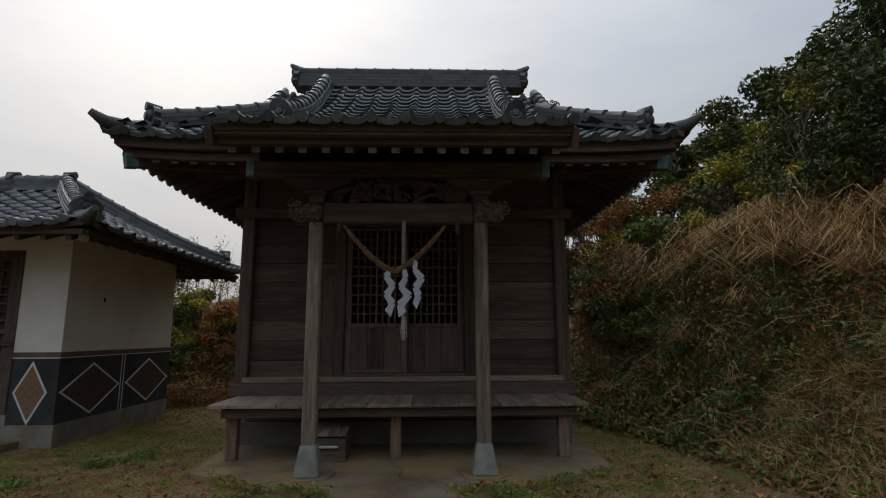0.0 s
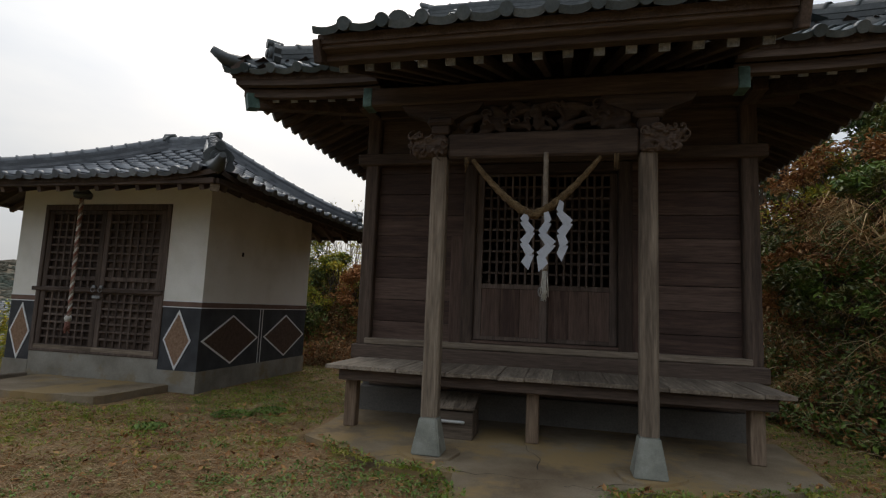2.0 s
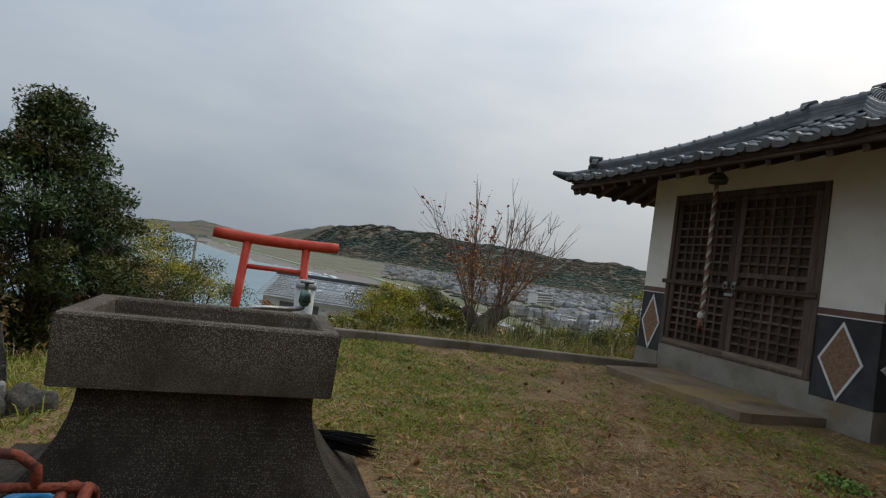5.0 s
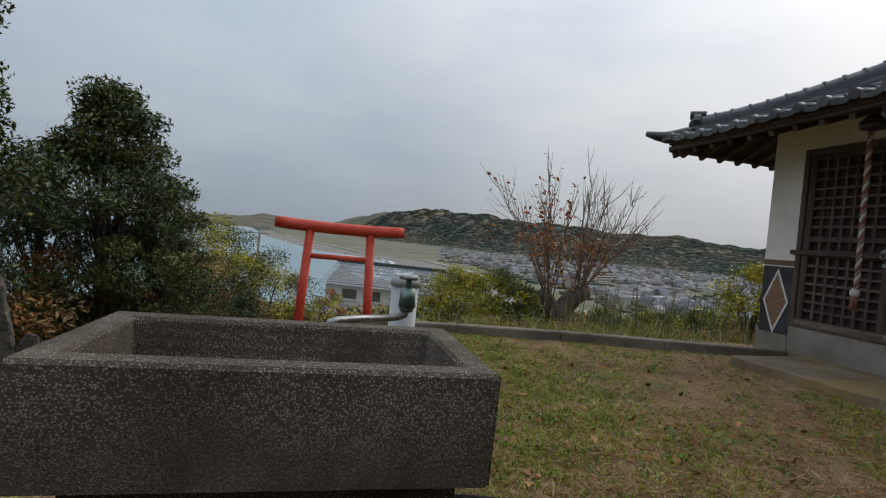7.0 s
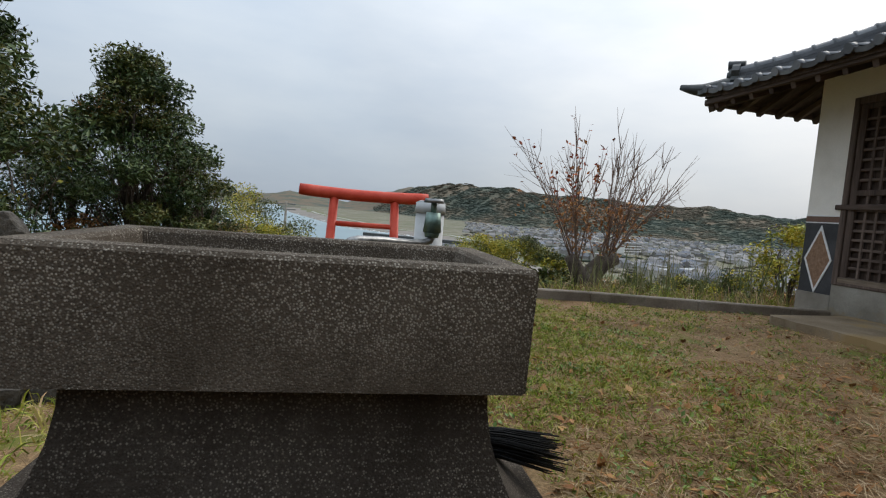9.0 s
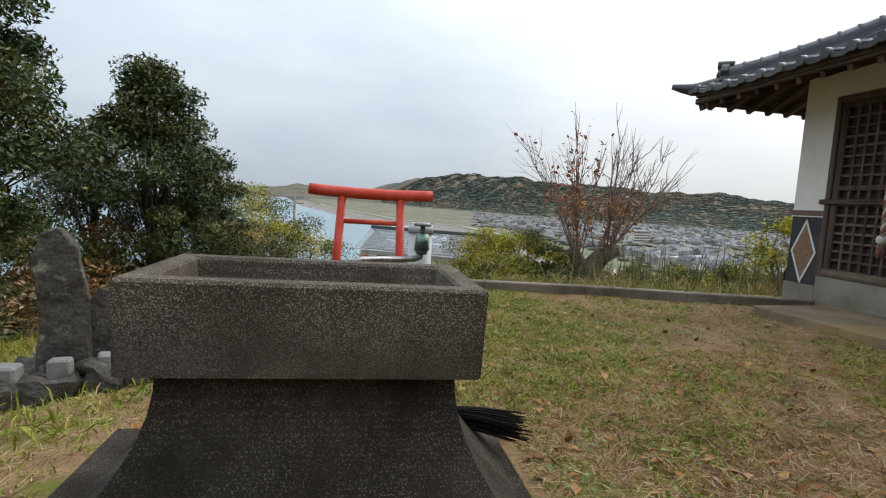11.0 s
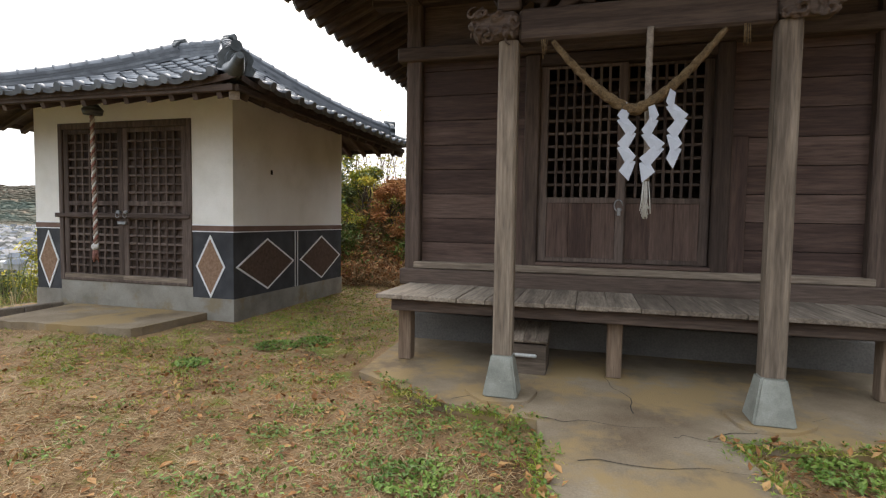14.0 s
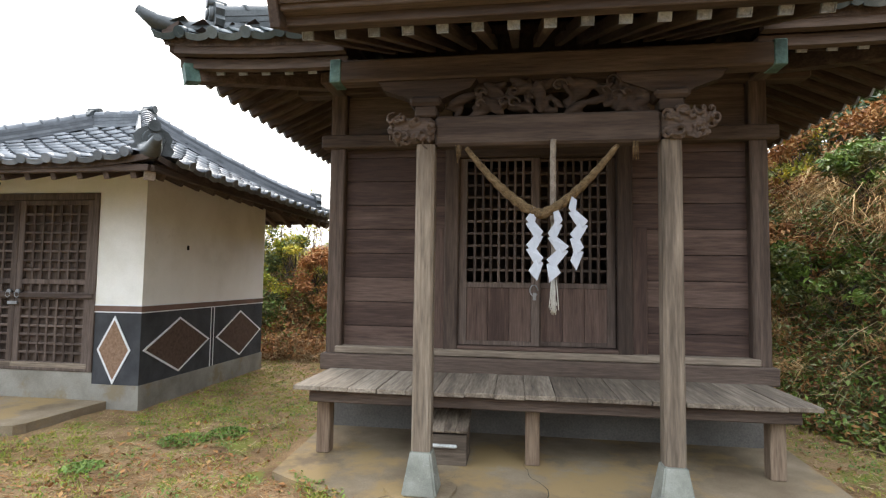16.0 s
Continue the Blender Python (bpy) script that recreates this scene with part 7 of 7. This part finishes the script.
# fallen leaves
lp = np.concatenate([scatter(2300, -7.5, 3.0, 0.8, 10.5), scatter(900, -4.0, 1.8, 1.4, 6.5), scatter(500, 0.4, 3.0, 3.5, 6.0)])
v, f = leaf_arrays(lp + np.array([0, 0, 0.012]), 0.062, 0.55, 3.0)
tagged(crown_ob("fallen_leaves", [(v, f, 0)], [brown_leaf], None, "curled reddish-brown fallen leaves on the ground"), category="leaves", kind="stuff")
# dark mossy patches and cracks in the path
moss = material("dark_moss_stain", [(0.035, 0.032, 0.024), (0.065, 0.058, 0.042), (0.05, 0.06, 0.03)], 12, 90, 0.95, 0.8, spread=0.4)
for x, y, a, b in ((-0.50, 3.98, 0.17, 0.07), (-0.18, 3.80, 0.13, 0.06), (0.10, 3.70, 0.12, 0.05)):
    bm = bmesh.new()
    ring = []
    for t in lin(0, 2 * math.pi, 29)[:-1]:
        w = 1 + 0.22 * math.sin(3 * t + x * 9) + 0.14 * math.sin(7 * t + y * 5)
        ring.append((x + a * w * math.cos(t), y + b * w * math.sin(t)))
    lo = [bm.verts.new((p, q, 0.101)) for p, q in ring]
    hi = [bm.verts.new((x + (p - x) * 0.9, y + (q - y) * 0.9, 0.108)) for p, q in ring]
    bm.faces.new(hi)
    for k in range(28):
        bm.faces.new((lo[k], lo[(k + 1) % 28], hi[(k + 1) % 28], hi[k]))
    tagged(part("moss_patch", bm, moss), "dark mossy patch on the concrete path", "moss", "moss patches on the path")
crack_mat = material("dark_crack", [(0.03, 0.026, 0.02), (0.05, 0.042, 0.034)], 20, 90, 0.95, 0.2)
for k, (x, y, dx, dy) in enumerate(((-1.42, 5.20, 0.5, 0.55), (-0.86, 5.05, 0.75, 0.05), (-0.12, 5.02, 0.36, -0.02), (-0.6, 4.55, 0.9, 0.12), (0.2, 5.1, 0.7, 0.5), (-0.25, 5.3, -0.2, 0.9))):
    bm = bmesh.new()
    px, rows = Vector((x, y, 0)), []
    for t in lin(0, 1, 14):
        c = Vector((x + dx * t + 0.025 * math.sin(9 * t + k) + rng.uniform(-0.012, 0.012), y + dy * t + 0.02 * math.sin(13 * t + 2 * k) + rng.uniform(-0.012, 0.012), 0.1032))
        n = Vector((-dy, dx, 0)).normalized() * (0.0035 * (1.15 - t))
        rows.append((bm.verts.new(c + n), bm.verts.new(c - n)))
    for (a, b), (c, d) in zip(rows, rows[1:]):
        bm.faces.new((a, b, d, c))
    part("crack", bm, crack_mat, bpy.data.objects["pavement"])

# grass and leaves creeping over the edges of the slab and path
edge = [(-2.24, 5.58), (-1.50, 5.14), (-0.84, 5.02), (-0.70, 4.1), (-0.62, 3.4)], [(0.33, 3.3), (0.29, 4.4), (0.20, 5.02), (0.9, 5.12), (1.3, 5.35), (1.72, 5.62)]
fr = []
for line in edge:
    for (x0, y0), (x1, y1) in zip(line, line[1:]):
        n = int(260 * math.hypot(x1 - x0, y1 - y0))
        t = rng.uniform(0, 1, n)
        fr.append(np.stack([x0 + (x1 - x0) * t + rng.normal(size=n) * 0.045, y0 + (y1 - y0) * t + rng.normal(size=n) * 0.045, np.full(n, 0.085)], 1))
fr = np.concatenate(fr)
fr = fr[wobble(fr[:, 0], fr[:, 1], 7.0) > -0.25]
q = np.repeat(fr, 3, 0) + rng.normal(size=(3 * len(fr), 3)) * np.array([0.015, 0.015, 0])
v, f = blade_arrays(q, rng.uniform(0.02, 0.06, len(q)), 0.006, rng.normal(size=(len(q), 3)) * 0.9 * np.array([1, 1, 0]))
v2, f2 = leaf_arrays(fr[::2] + np.array([0, 0, 0.03]), 0.03, 0.6, 1.2)
v3, f3 = leaf_arrays(fr[::9] + np.array([0, 0, 0.03]), 0.06, 0.5, 2.0)
tagged(crown_ob("edge_weeds", [(v, f, 0), (v2, f2, 1), (v3, f3, 2)], [grass_mat, weed_mat, brown_leaf], None, "grass and weeds creeping over the concrete edges"), category="weeds", kind="stuff")

# a sprig of weed rooted on the basin's plinth
c = np.array([-3.13, 1.80, 0.15]) + rng.normal(size=(26, 3)) * np.array([0.012, 0.028, 0.014])
c[:, 2] = np.maximum(c[:, 2], 0.137)
v, f = leaf_arrays(c, 0.034, 0.7, 0.8)
tagged(crown_ob("plinth_weed", [(v, f, 0)], [weed_mat], None, "small bright green weed sprouting on the basin plinth"), category="weed")

# the bank: ivy, hanging straw and dead stalks
bp = np.concatenate([scatter(210000, 2.0, 7.5, 4.6, 12.0, lambda x, y: (x > bank_foot(y) - 0.1) * 0.55), scatter(50000, 2.6, 8.0, 1.5, 5.4, lambda x, y: (x > bank_foot(y) - 0.3) * 0.5)])
d = bp[:, 0] - bank_foot(bp[:, 1])
tn = wobble(bp[:, 0], bp[:, 1], 1.7) * 0.5 + rng.normal(size=len(bp)) * 0.3
brow = (d > 1.2) & (d < 3.0) & (bp[:, 1] > 5.6) & (bp[:, 1] < 10.6) & (tn > 0.0)
heap = (bp[:, 1] < 6.0) & (d < 2.2) & (tn > 0.04)
bank_straw_mat = leaf_material("orange_cut_straw", [(0.20, 0.105, 0.040), (0.33, 0.19, 0.075), (0.46, 0.29, 0.125), (0.56, 0.40, 0.20)], 0.85)
bank_blade = leaf_material("long_grass_blade", [(0.07, 0.11, 0.03), (0.12, 0.16, 0.045), (0.19, 0.22, 0.08)], 0.5)
# tussocks on the brow: long straw drooping down the bank, with some still green
def tussocks(n, cond, per, lo, hi, wide, spread):
    pool = bp[cond]
    c = pool[rng.choice(len(pool), n)]
    q = np.repeat(c, per, 0) + rng.normal(size=(n * per, 3)) * np.array([spread, spread, spread * 0.4])
    q[:, 2] = np.maximum(q[:, 2], height(q[:, 0], q[:, 1]) - 0.02)
    sway = np.repeat(rng.normal(size=(n, 3)) * 0.5, per, 0)
    ln = rng.normal(size=(n * per, 3)) * 0.55 + sway + np.array([-0.35, -0.3, 0])
    ln[:, 2] = rng.uniform(-0.5, 0.5, n * per)
    return blade_arrays(q, rng.uniform(lo, hi, n * per), rng.uniform(wide * 0.5, wide, n * per), ln, 1.0)


v, f = tussocks(140, brow & (d > 1.5), 140, 0.2, 0.6, 0.013, 0.10)
vl, fl = tussocks(34, brow & (d < 2.3), 16, 0.6, 1.35, 0.016, 0.10)
vg, fg = tussocks(130, (d > 0.4) & (bp[:, 1] > 5.0) & (bp[:, 1] < 10.5), 50, 0.15, 0.45, 0.011, 0.09)
vs, fs = tussocks(46, (d > 0.3) & (d < 2.2) & (bp[:, 1] > 6.5) & (bp[:, 1] < 11), 60, 0.15, 0.5, 0.010, 0.10)
tagged(crown_ob("bank_grass", [(vg, fg, 0)], [bank_blade], None, "drooping tufts of green long grass on the bank"), category="grass", kind="stuff")
hp = np.repeat(bp[heap], 3, 0)
hp = hp + rng.normal(size=hp.shape) * 0.05
lean2 = rng.normal(size=(len(hp), 3)) * 2.0
v2, f2 = blade_arrays(hp + np.array([0, 0, 0.03]), rng.uniform(0.12, 0.40, len(hp)), rng.uniform(0.004, 0.010, len(hp)), lean2, 0.15)
tagged(crown_ob("bank_straw", [(v, f, 0), (v2, f2, 0), (vs, fs, 0), (vl, fl, 0)], [bank_straw_mat], None, "cut dry straw heaped on and hanging over the bank"), category="straw", kind="stuff")
rest = ~brow & ~heap
gr = bp[(rest | (d < 1.7) & ~heap) & (tn < 0.45)]
sel = rng.uniform(size=len(gr))
pos = gr + rng.normal(size=gr.shape) * 0.07 + np.array([-0.04, -0.02, 0.07])
v1, f1 = leaf_arrays(pos[sel < 0.25], 0.075, 0.5, 0.6)
v3, f3 = leaf_arrays(pos[(sel >= 0.25) & (sel < 0.70)], 0.075, 0.5, 0.6)
v2, f2 = leaf_arrays(pos[sel >= 0.70] - np.array([0, 0, 0.03]), 0.08, 0.5, 0.6)
tagged(crown_ob("bank_ivy", [(v1, f1, 0), (v3, f3, 1), (v2, f2, 2)], [mid_leaf, weed_mat, brown_leaf], None, "low ivy and dead leaves clinging to the bank"), category="ivy", kind="stuff")
sk = bp[rng.choice(len(bp), 4200)]
lean = rng.normal(size=(len(sk), 3)) * 1.2 + np.array([-0.8, -0.3, 0])
v, f = blade_arrays(sk, rng.uniform(0.2, 0.75, len(sk)), rng.uniform(0.004, 0.009, len(sk)), lean, 0.5)
tagged(crown_ob("dead_stalks", [(v, f, 0)], [straw_mat], None, "pale dead stalks leaning out of the bank"), category="stalks", kind="stuff")
# the thicket's floor behind the shrines
tp = scatter(15000, -9, 0.5, 11.0, 15.0)
tq = np.repeat(tp, 3, 0) + rng.normal(size=(3 * len(tp), 3)) * 0.16 + np.array([0, 0, 0.2])
mixed = 0.9 - tq[:, 2] + 0.5 * wobble(tq[:, 0], tq[:, 1], 2.2) + rng.normal(size=len(tq)) * 0.4
v1, f1 = leaf_arrays(tq[mixed > 0.05], 0.09, 0.5, 0.4)
v4, f4 = leaf_arrays(tq[(mixed <= 0.05) & (mixed > -0.45)], 0.09, 0.5, 0.4)
v5, f5 = leaf_arrays(tq[mixed <= -0.45], 0.09, 0.5, 0.4)
lean = rng.normal(size=(len(tp), 3)) * 0.8
tb = np.repeat(tp, 2, 0) + rng.normal(size=(2 * len(tp), 3)) * np.array([0.08, 0.08, 0.02])
v2, f2 = blade_arrays(tb, rng.uniform(0.25, 0.85, len(tb)), 0.009, rng.normal(size=(len(tb), 3)) * 1.0, 0.5)
tagged(crown_ob("thicket_floor", [(v1, f1, 0), (v2, f2, 1), (v4, f4, 2), (v5, f5, 3)], [brown_leaf, straw_mat, weed_mat, yellow_leaf], None, "brown, green and yellow undergrowth behind the shrines"), category="undergrowth", kind="stuff")
# rough grass on the slope beyond the kerb and by the memorial
rp = np.concatenate([scatter(9000, -14, -8.2, -3.5, 10.5), scatter(5000, -8.2, -4.2, -2.6, 0.9)])
lean = rng.normal(size=(len(rp), 3)) * 0.6
v, f = blade_arrays(rp, rng.uniform(0.10, 0.42, len(rp)) * np.where(rp[:, 0] > -8.2, 0.45, 1.0), 0.009, lean, 0.4)
k = rng.uniform(size=len(f) // 3) < np.where(rp[:, 0] > -8.2, 0.95, 0.5)
fk = f.reshape(-1, 3, 3)
tagged(crown_ob("rough_grass", [(v, fk[k].reshape(-1, 3), 0)], [grass_mat], None, "rough green grass on the slope below the kerb"), category="grass", kind="stuff")
tagged(crown_ob("rough_straw", [(v, fk[~k].reshape(-1, 3), 0)], [straw_mat], None, "rough dry grass on the slope below the kerb"), category="grass", kind="stuff")
tall = scatter(420, -12.5, -9.0, 6.0, 10.0)
v, f = blade_arrays(tall, rng.uniform(0.5, 1.2, len(tall)), 0.012, rng.normal(size=(len(tall), 3)) * 0.18, 0.15)
tagged(crown_ob("tall_reeds", [(v, f, 0)], [leaf_material("reed_green", [(0.08, 0.11, 0.03), (0.16, 0.17, 0.06), (0.28, 0.24, 0.12)], 0.7)], None, "tall thin green reeds beyond the kerb"), category="reeds", kind="stuff")

# scrub on the slope between the kerb and the town
pcs = []
for i in range(150):
    az = rng.uniform(-14, 50)
    r = rng.uniform(11, 48)
    x, y = at_az(E1, az, r)
    z = zg(x, y)
    el = -6.2 if az > 14 else -7.6
    top = min(1.0 + r * math.tan(radians(el + rng.normal() * 0.7)), z + 2.6)
    if top < z + 0.3 or (-46 < x < -35 and 1.5 < y < 13.5) or abs(az - 0.5) < 3 and r < 16:
        continue
    n = 420
    rad = rng.uniform(0.5, 1.1) * (0.6 + r / 30)
    g = unit(n) * (rng.uniform(0.1, 1, n) ** 0.5)[:, None] * np.array([rad, rad, (top - z) * 0.5]) + np.array([x, y, (z + top) / 2])
    g += rng.normal(size=g.shape) * 0.08
    v, f = leaf_arrays(g, 0.10 + 0.004 * r)
    pcs.append((v, f, int(rng.choice(4, p=(0.42, 0.3, 0.14, 0.14)))))
tagged(crown_ob("slope_scrub", pcs, [mid_leaf, yellow_leaf, straw_mat, brown_leaf], None, "mixed green and yellow scrub on the slope below the terrace"), category="scrub", kind="stuff")

# ---- the white house below ----
house = thing("white_house", (-42, 7.5, -7), "white house with grey tiled gable roof down the slope", "house")
white_wall = material("cream_house_wall", [(0.62, 0.60, 0.55), (0.72, 0.70, 0.66)], 0.5, 6, 0.9, 0.0, spread=0.05)
far_tile = material("pale_grey_house_tile", [(0.20, 0.21, 0.22), (0.30, 0.31, 0.33)], 1.5, 9, 0.5, 0.0, spread=0.2, per="island")
HX, HY0, HY1 = -42.0, 2.9, 12.1
part("wall", boxbm((HX - 2.9, HY0 + 0.4, -9), (HX + 2.9, HY1 - 0.4, -2.75)), white_wall, house)
for sgn in (-1, 1):
    bm = bmesh.new()
    for i in range(12):
        for j in range(30):
            y0 = HY0 + (HY1 - HY0) * j / 30
            y1 = HY0 + (HY1 - HY0) * (j + 1) / 30
            d0, d1 = 3.5 * i / 12, 3.5 * (i + 1) / 12
            z0, z1 = -1.45 - d0 * 0.42, -1.45 - d1 * 0.42
            q = [(HX + sgn * d0, y0, z0), (HX + sgn * d0, y1 - 0.04, z0), (HX + sgn * d1, y1 - 0.04, z1 + 0.05), (HX + sgn * d1, y0, z1 + 0.05)]
            bm.faces.new([bm.verts.new(c) for c in q])
    part("roof_slope", bm, far_tile, house)
    bm = bmesh.new()
    prism(bm, [(-2.9, -2.75), (2.9, -2.75), (0, -1.58)], 0.05, Matrix.Translation((HX, HY0 + 0.4 if sgn < 0 else HY1 - 0.45, 0)))
    part("gable", bm, white_wall, house)
part("ridge", boxbm((HX - 0.15, HY0, -1.5), (HX + 0.15, HY1, -1.22), 0.04), tile_dark, house)
for y in (4.6, 6.4):
    w = part("window", boxbm((HX + 2.89, y, -3.9), (HX + 2.96, y + 1.1, -3.2), 0.02), found_mat, house, "dark window")
    part("sill", boxbm((HX + 2.9, y - 0.1, -4.0), (HX + 3.05, y + 1.2, -3.9), 0.02), white_wall, w)
part("lean_to_roof", boxbm((0, 0, 0), (1.9, 4.6, 0.12), 0.02, Matrix.Translation((HX + 2.9, 2.6, -4.4)) @ Matrix.Rotation(radians(16), 4, "Y")), far_tile, house)
house.matrix_basis = pose(-42, 7.5, -7, 0, 0, -24)

# ---- town on the plain ----
tv, tf, tmi = [], [], []
tr = np.random.default_rng(11)


def add_house(x, y, z, w, d, h, rot, kind):
    c, s = math.cos(rot), math.sin(rot)
    base = len(tv)
    rh = 0.0 if kind == 2 else h * 0.42
    for (a, b, zz) in ((-w, -d, 0), (w, -d, 0), (w, d, 0), (-w, d, 0), (-w, -d, h), (w, -d, h), (w, d, h), (-w, d, h), (-w * 1.08, 0, h + rh), (w * 1.08, 0, h + rh),
                       (-w * 1.1, -d * 1.15, h - 0.2), (w * 1.1, -d * 1.15, h - 0.2), (w * 1.1, d * 1.15, h - 0.2), (-w * 1.1, d * 1.15, h - 0.2)):
        tv.append((x + a * c - b * s, y + a * s + b * c, z + zz))
    for q in ((0, 1, 5, 4), (1, 2, 6, 5), (2, 3, 7, 6), (3, 0, 4, 7)):
        tf.append(tuple(base + i for i in q))
        tmi.append(0)
    if kind == 2:
        tf.append(tuple(base + i for i in (4, 5, 6, 7)))
        tmi.append(2)
    else:
        for q in ((10, 11, 9, 8), (12, 13, 8, 9)):
            tf.append(tuple(base + i for i in q))
            tmi.append(1)
        for q in ((4, 7, 8, 8), (5, 9, 6, 6)):
            tf.append(tuple(base + i for i in (q[0], q[1], q[2], q[3])))
            tmi.append(0)


for i in range(2000):
    az = tr.uniform(13, 60)
    r = 250 + 1500 * tr.uniform(0, 1) ** 1.35
    x, y = -2 - r * math.cos(radians(az)), 2 + r * math.sin(radians(az))
    f_, s_ = -x - 2, y - 2
    if s_ - float(shore(f_)) < 130 or float(height(x, y)) > PLAIN + 2 or (wobble(x, y, 0.016) < -0.35 and r < 900):
        continue
    kind = 2 if tr.uniform() < 0.07 else 1
    add_house(x, y, PLAIN - 0.2, tr.uniform(3.2, 6.5) * (1.6 if kind == 2 else 1), tr.uniform(2.8, 4.5) * (1.5 if kind == 2 else 1), tr.uniform(2.8, 5.6), tr.choice([0.3, 1.87]) + tr.normal() * 0.15, kind)
tme = bpy.data.meshes.new("town_houses")
tme.from_pydata(tv, [], [tuple(dict.fromkeys(q)) for q in tf])
for m in (material("town_wall", [(0.20, 0.19, 0.18), (0.36, 0.34, 0.31), (0.52, 0.50, 0.46)], 0.02, 0.3, 0.9, 0, spread=0.1, per="island"),
          material("town_roof", [(0.07, 0.075, 0.085), (0.13, 0.14, 0.155), (0.24, 0.22, 0.21), (0.14, 0.16, 0.20)], 0.02, 0.3, 0.7, 0, spread=0.15, per="island"),
          material("town_flat_roof", [(0.34, 0.34, 0.34), (0.5, 0.5, 0.5)], 0.02, 0.3, 0.9, 0, spread=0.1)):
    tme.materials.append(m)
tme.polygons.foreach_set("material_index", np.array(tmi, dtype=np.int32))
tagged(new("town_houses", tme), "closely packed small houses with grey roofs on the plain", "houses", kind="stuff")

school = thing("long_flat_building", (-520, 310, PLAIN), "long pale flat-roofed block with rows of windows in town", "building")
bx0, by0 = at_az((-2, 2), 30.3, 640)
m = Matrix.Translation((bx0, by0, PLAIN)) @ Matrix.Rotation(radians(-58), 4, "Z")
school.matrix_basis = Matrix.Translation((bx0, by0, PLAIN))
part("wall", boxbm((-20, -6, 0), (20, 6, 13), 0, m), white_wall, school)
part("roof", boxbm((-20.5, -6.5, 13), (20.5, 6.5, 13.8), 0, m), material("flat_roof_grey", [(0.3, 0.3, 0.31), (0.4, 0.4, 0.41)], 0.1, 1, 0.9, 0), school)
for s in (-1, 1):
    for i in range(4):
        part("window_band", boxbm((-19, s * 6.0 - 0.1, 1.6 + i * 3), (19, s * 6.0 + 0.1, 3.2 + i * 3), 0, m), found_mat, school)

# clumps of far woodland on the hills and tree belts on the plain
hv, hf = [], []
n = 26000
az = tr.uniform(3, 62, n)
r = tr.uniform(1650, 3300, n)
x, y = -2 - r * np.cos(np.radians(az)), 2 + r * np.sin(np.radians(az))
z = height(x, y)
k = z > PLAIN + 4
x, y, z = x[k], y[k], z[k]
ico = bmesh.new()
bmesh.ops.create_icosphere(ico, subdivisions=1, radius=1.0)
iv = np.array([v.co[:] for v in ico.verts])
iff = np.array([[v.index for v in f.verts] for f in ico.faces])
ico.free()
nn = len(x)
s = tr.uniform(3.5, 7.5, nn)
az2 = tr.uniform(13, 60, 1500)
r2 = 240 + 1300 * tr.uniform(0, 1, 1500) ** 1.3
x2, y2 = -2 - r2 * np.cos(np.radians(az2)), 2 + r2 * np.sin(np.radians(az2))
z2 = height(x2, y2)
k2_ = (z2 < PLAIN + 1) & ((y2 - 2) - shore(-x2 - 2) > 110)
x, y, z = np.concatenate([x, x2[k2_]]), np.concatenate([y, y2[k2_]]), np.concatenate([z, z2[k2_] + 1])
s = np.concatenate([s, tr.uniform(1.5, 3.6, k2_.sum())])
nn = len(x)
vv = iv[None] * s[:, None, None] * np.array([1.9, 1.9, 0.42]) * (1 + 0.25 * tr.normal(size=(nn, len(iv), 1)) * 0.6) + np.stack([x, y, z], 1)[:, None]
fv = iff[None] + (np.arange(nn) * len(iv))[:, None, None]
# crown colours are lightened to carry the haze of distance
hazed_woods_mat = material("hazed_wood_crowns", [(0.062, 0.080, 0.066), (0.074, 0.090, 0.070), (0.115, 0.104, 0.076), (0.145, 0.113, 0.082)], 0.0045, 0.2, 0.95, 0, spread=0.15)
tagged(new("far_woods", from_arrays("far_woods", vv.reshape(-1, 3), fv.reshape(-1, 3), hazed_woods_mat, True)), "dark evergreen and russet far woods with haze in their colour", "woods", kind="stuff")

# pole by the shore road
pole = thing("utility_pole", (-70, -6, -18), "grey concrete utility pole with cross-arms below the terrace", "utility pole")
px, py = at_az((-2.46, 1.89), -6.3, 70)
pz = zg(px, py)
pole.matrix_basis = pose(px, py, pz)
bm = bmesh.new()
cyl(bm, (px, py, pz - 0.5), (px, py, 0.6), 0.2, 0.14, 10)
part("mast", bm, base_conc, pole)
for dz in (-0.3, -1.0):
    part("cross_arm", boxbm((px - 0.06, py - 1.2, 0.6 + dz - 0.06), (px + 0.06, py + 1.2, 0.6 + dz + 0.06), 0.01), steel, pole)
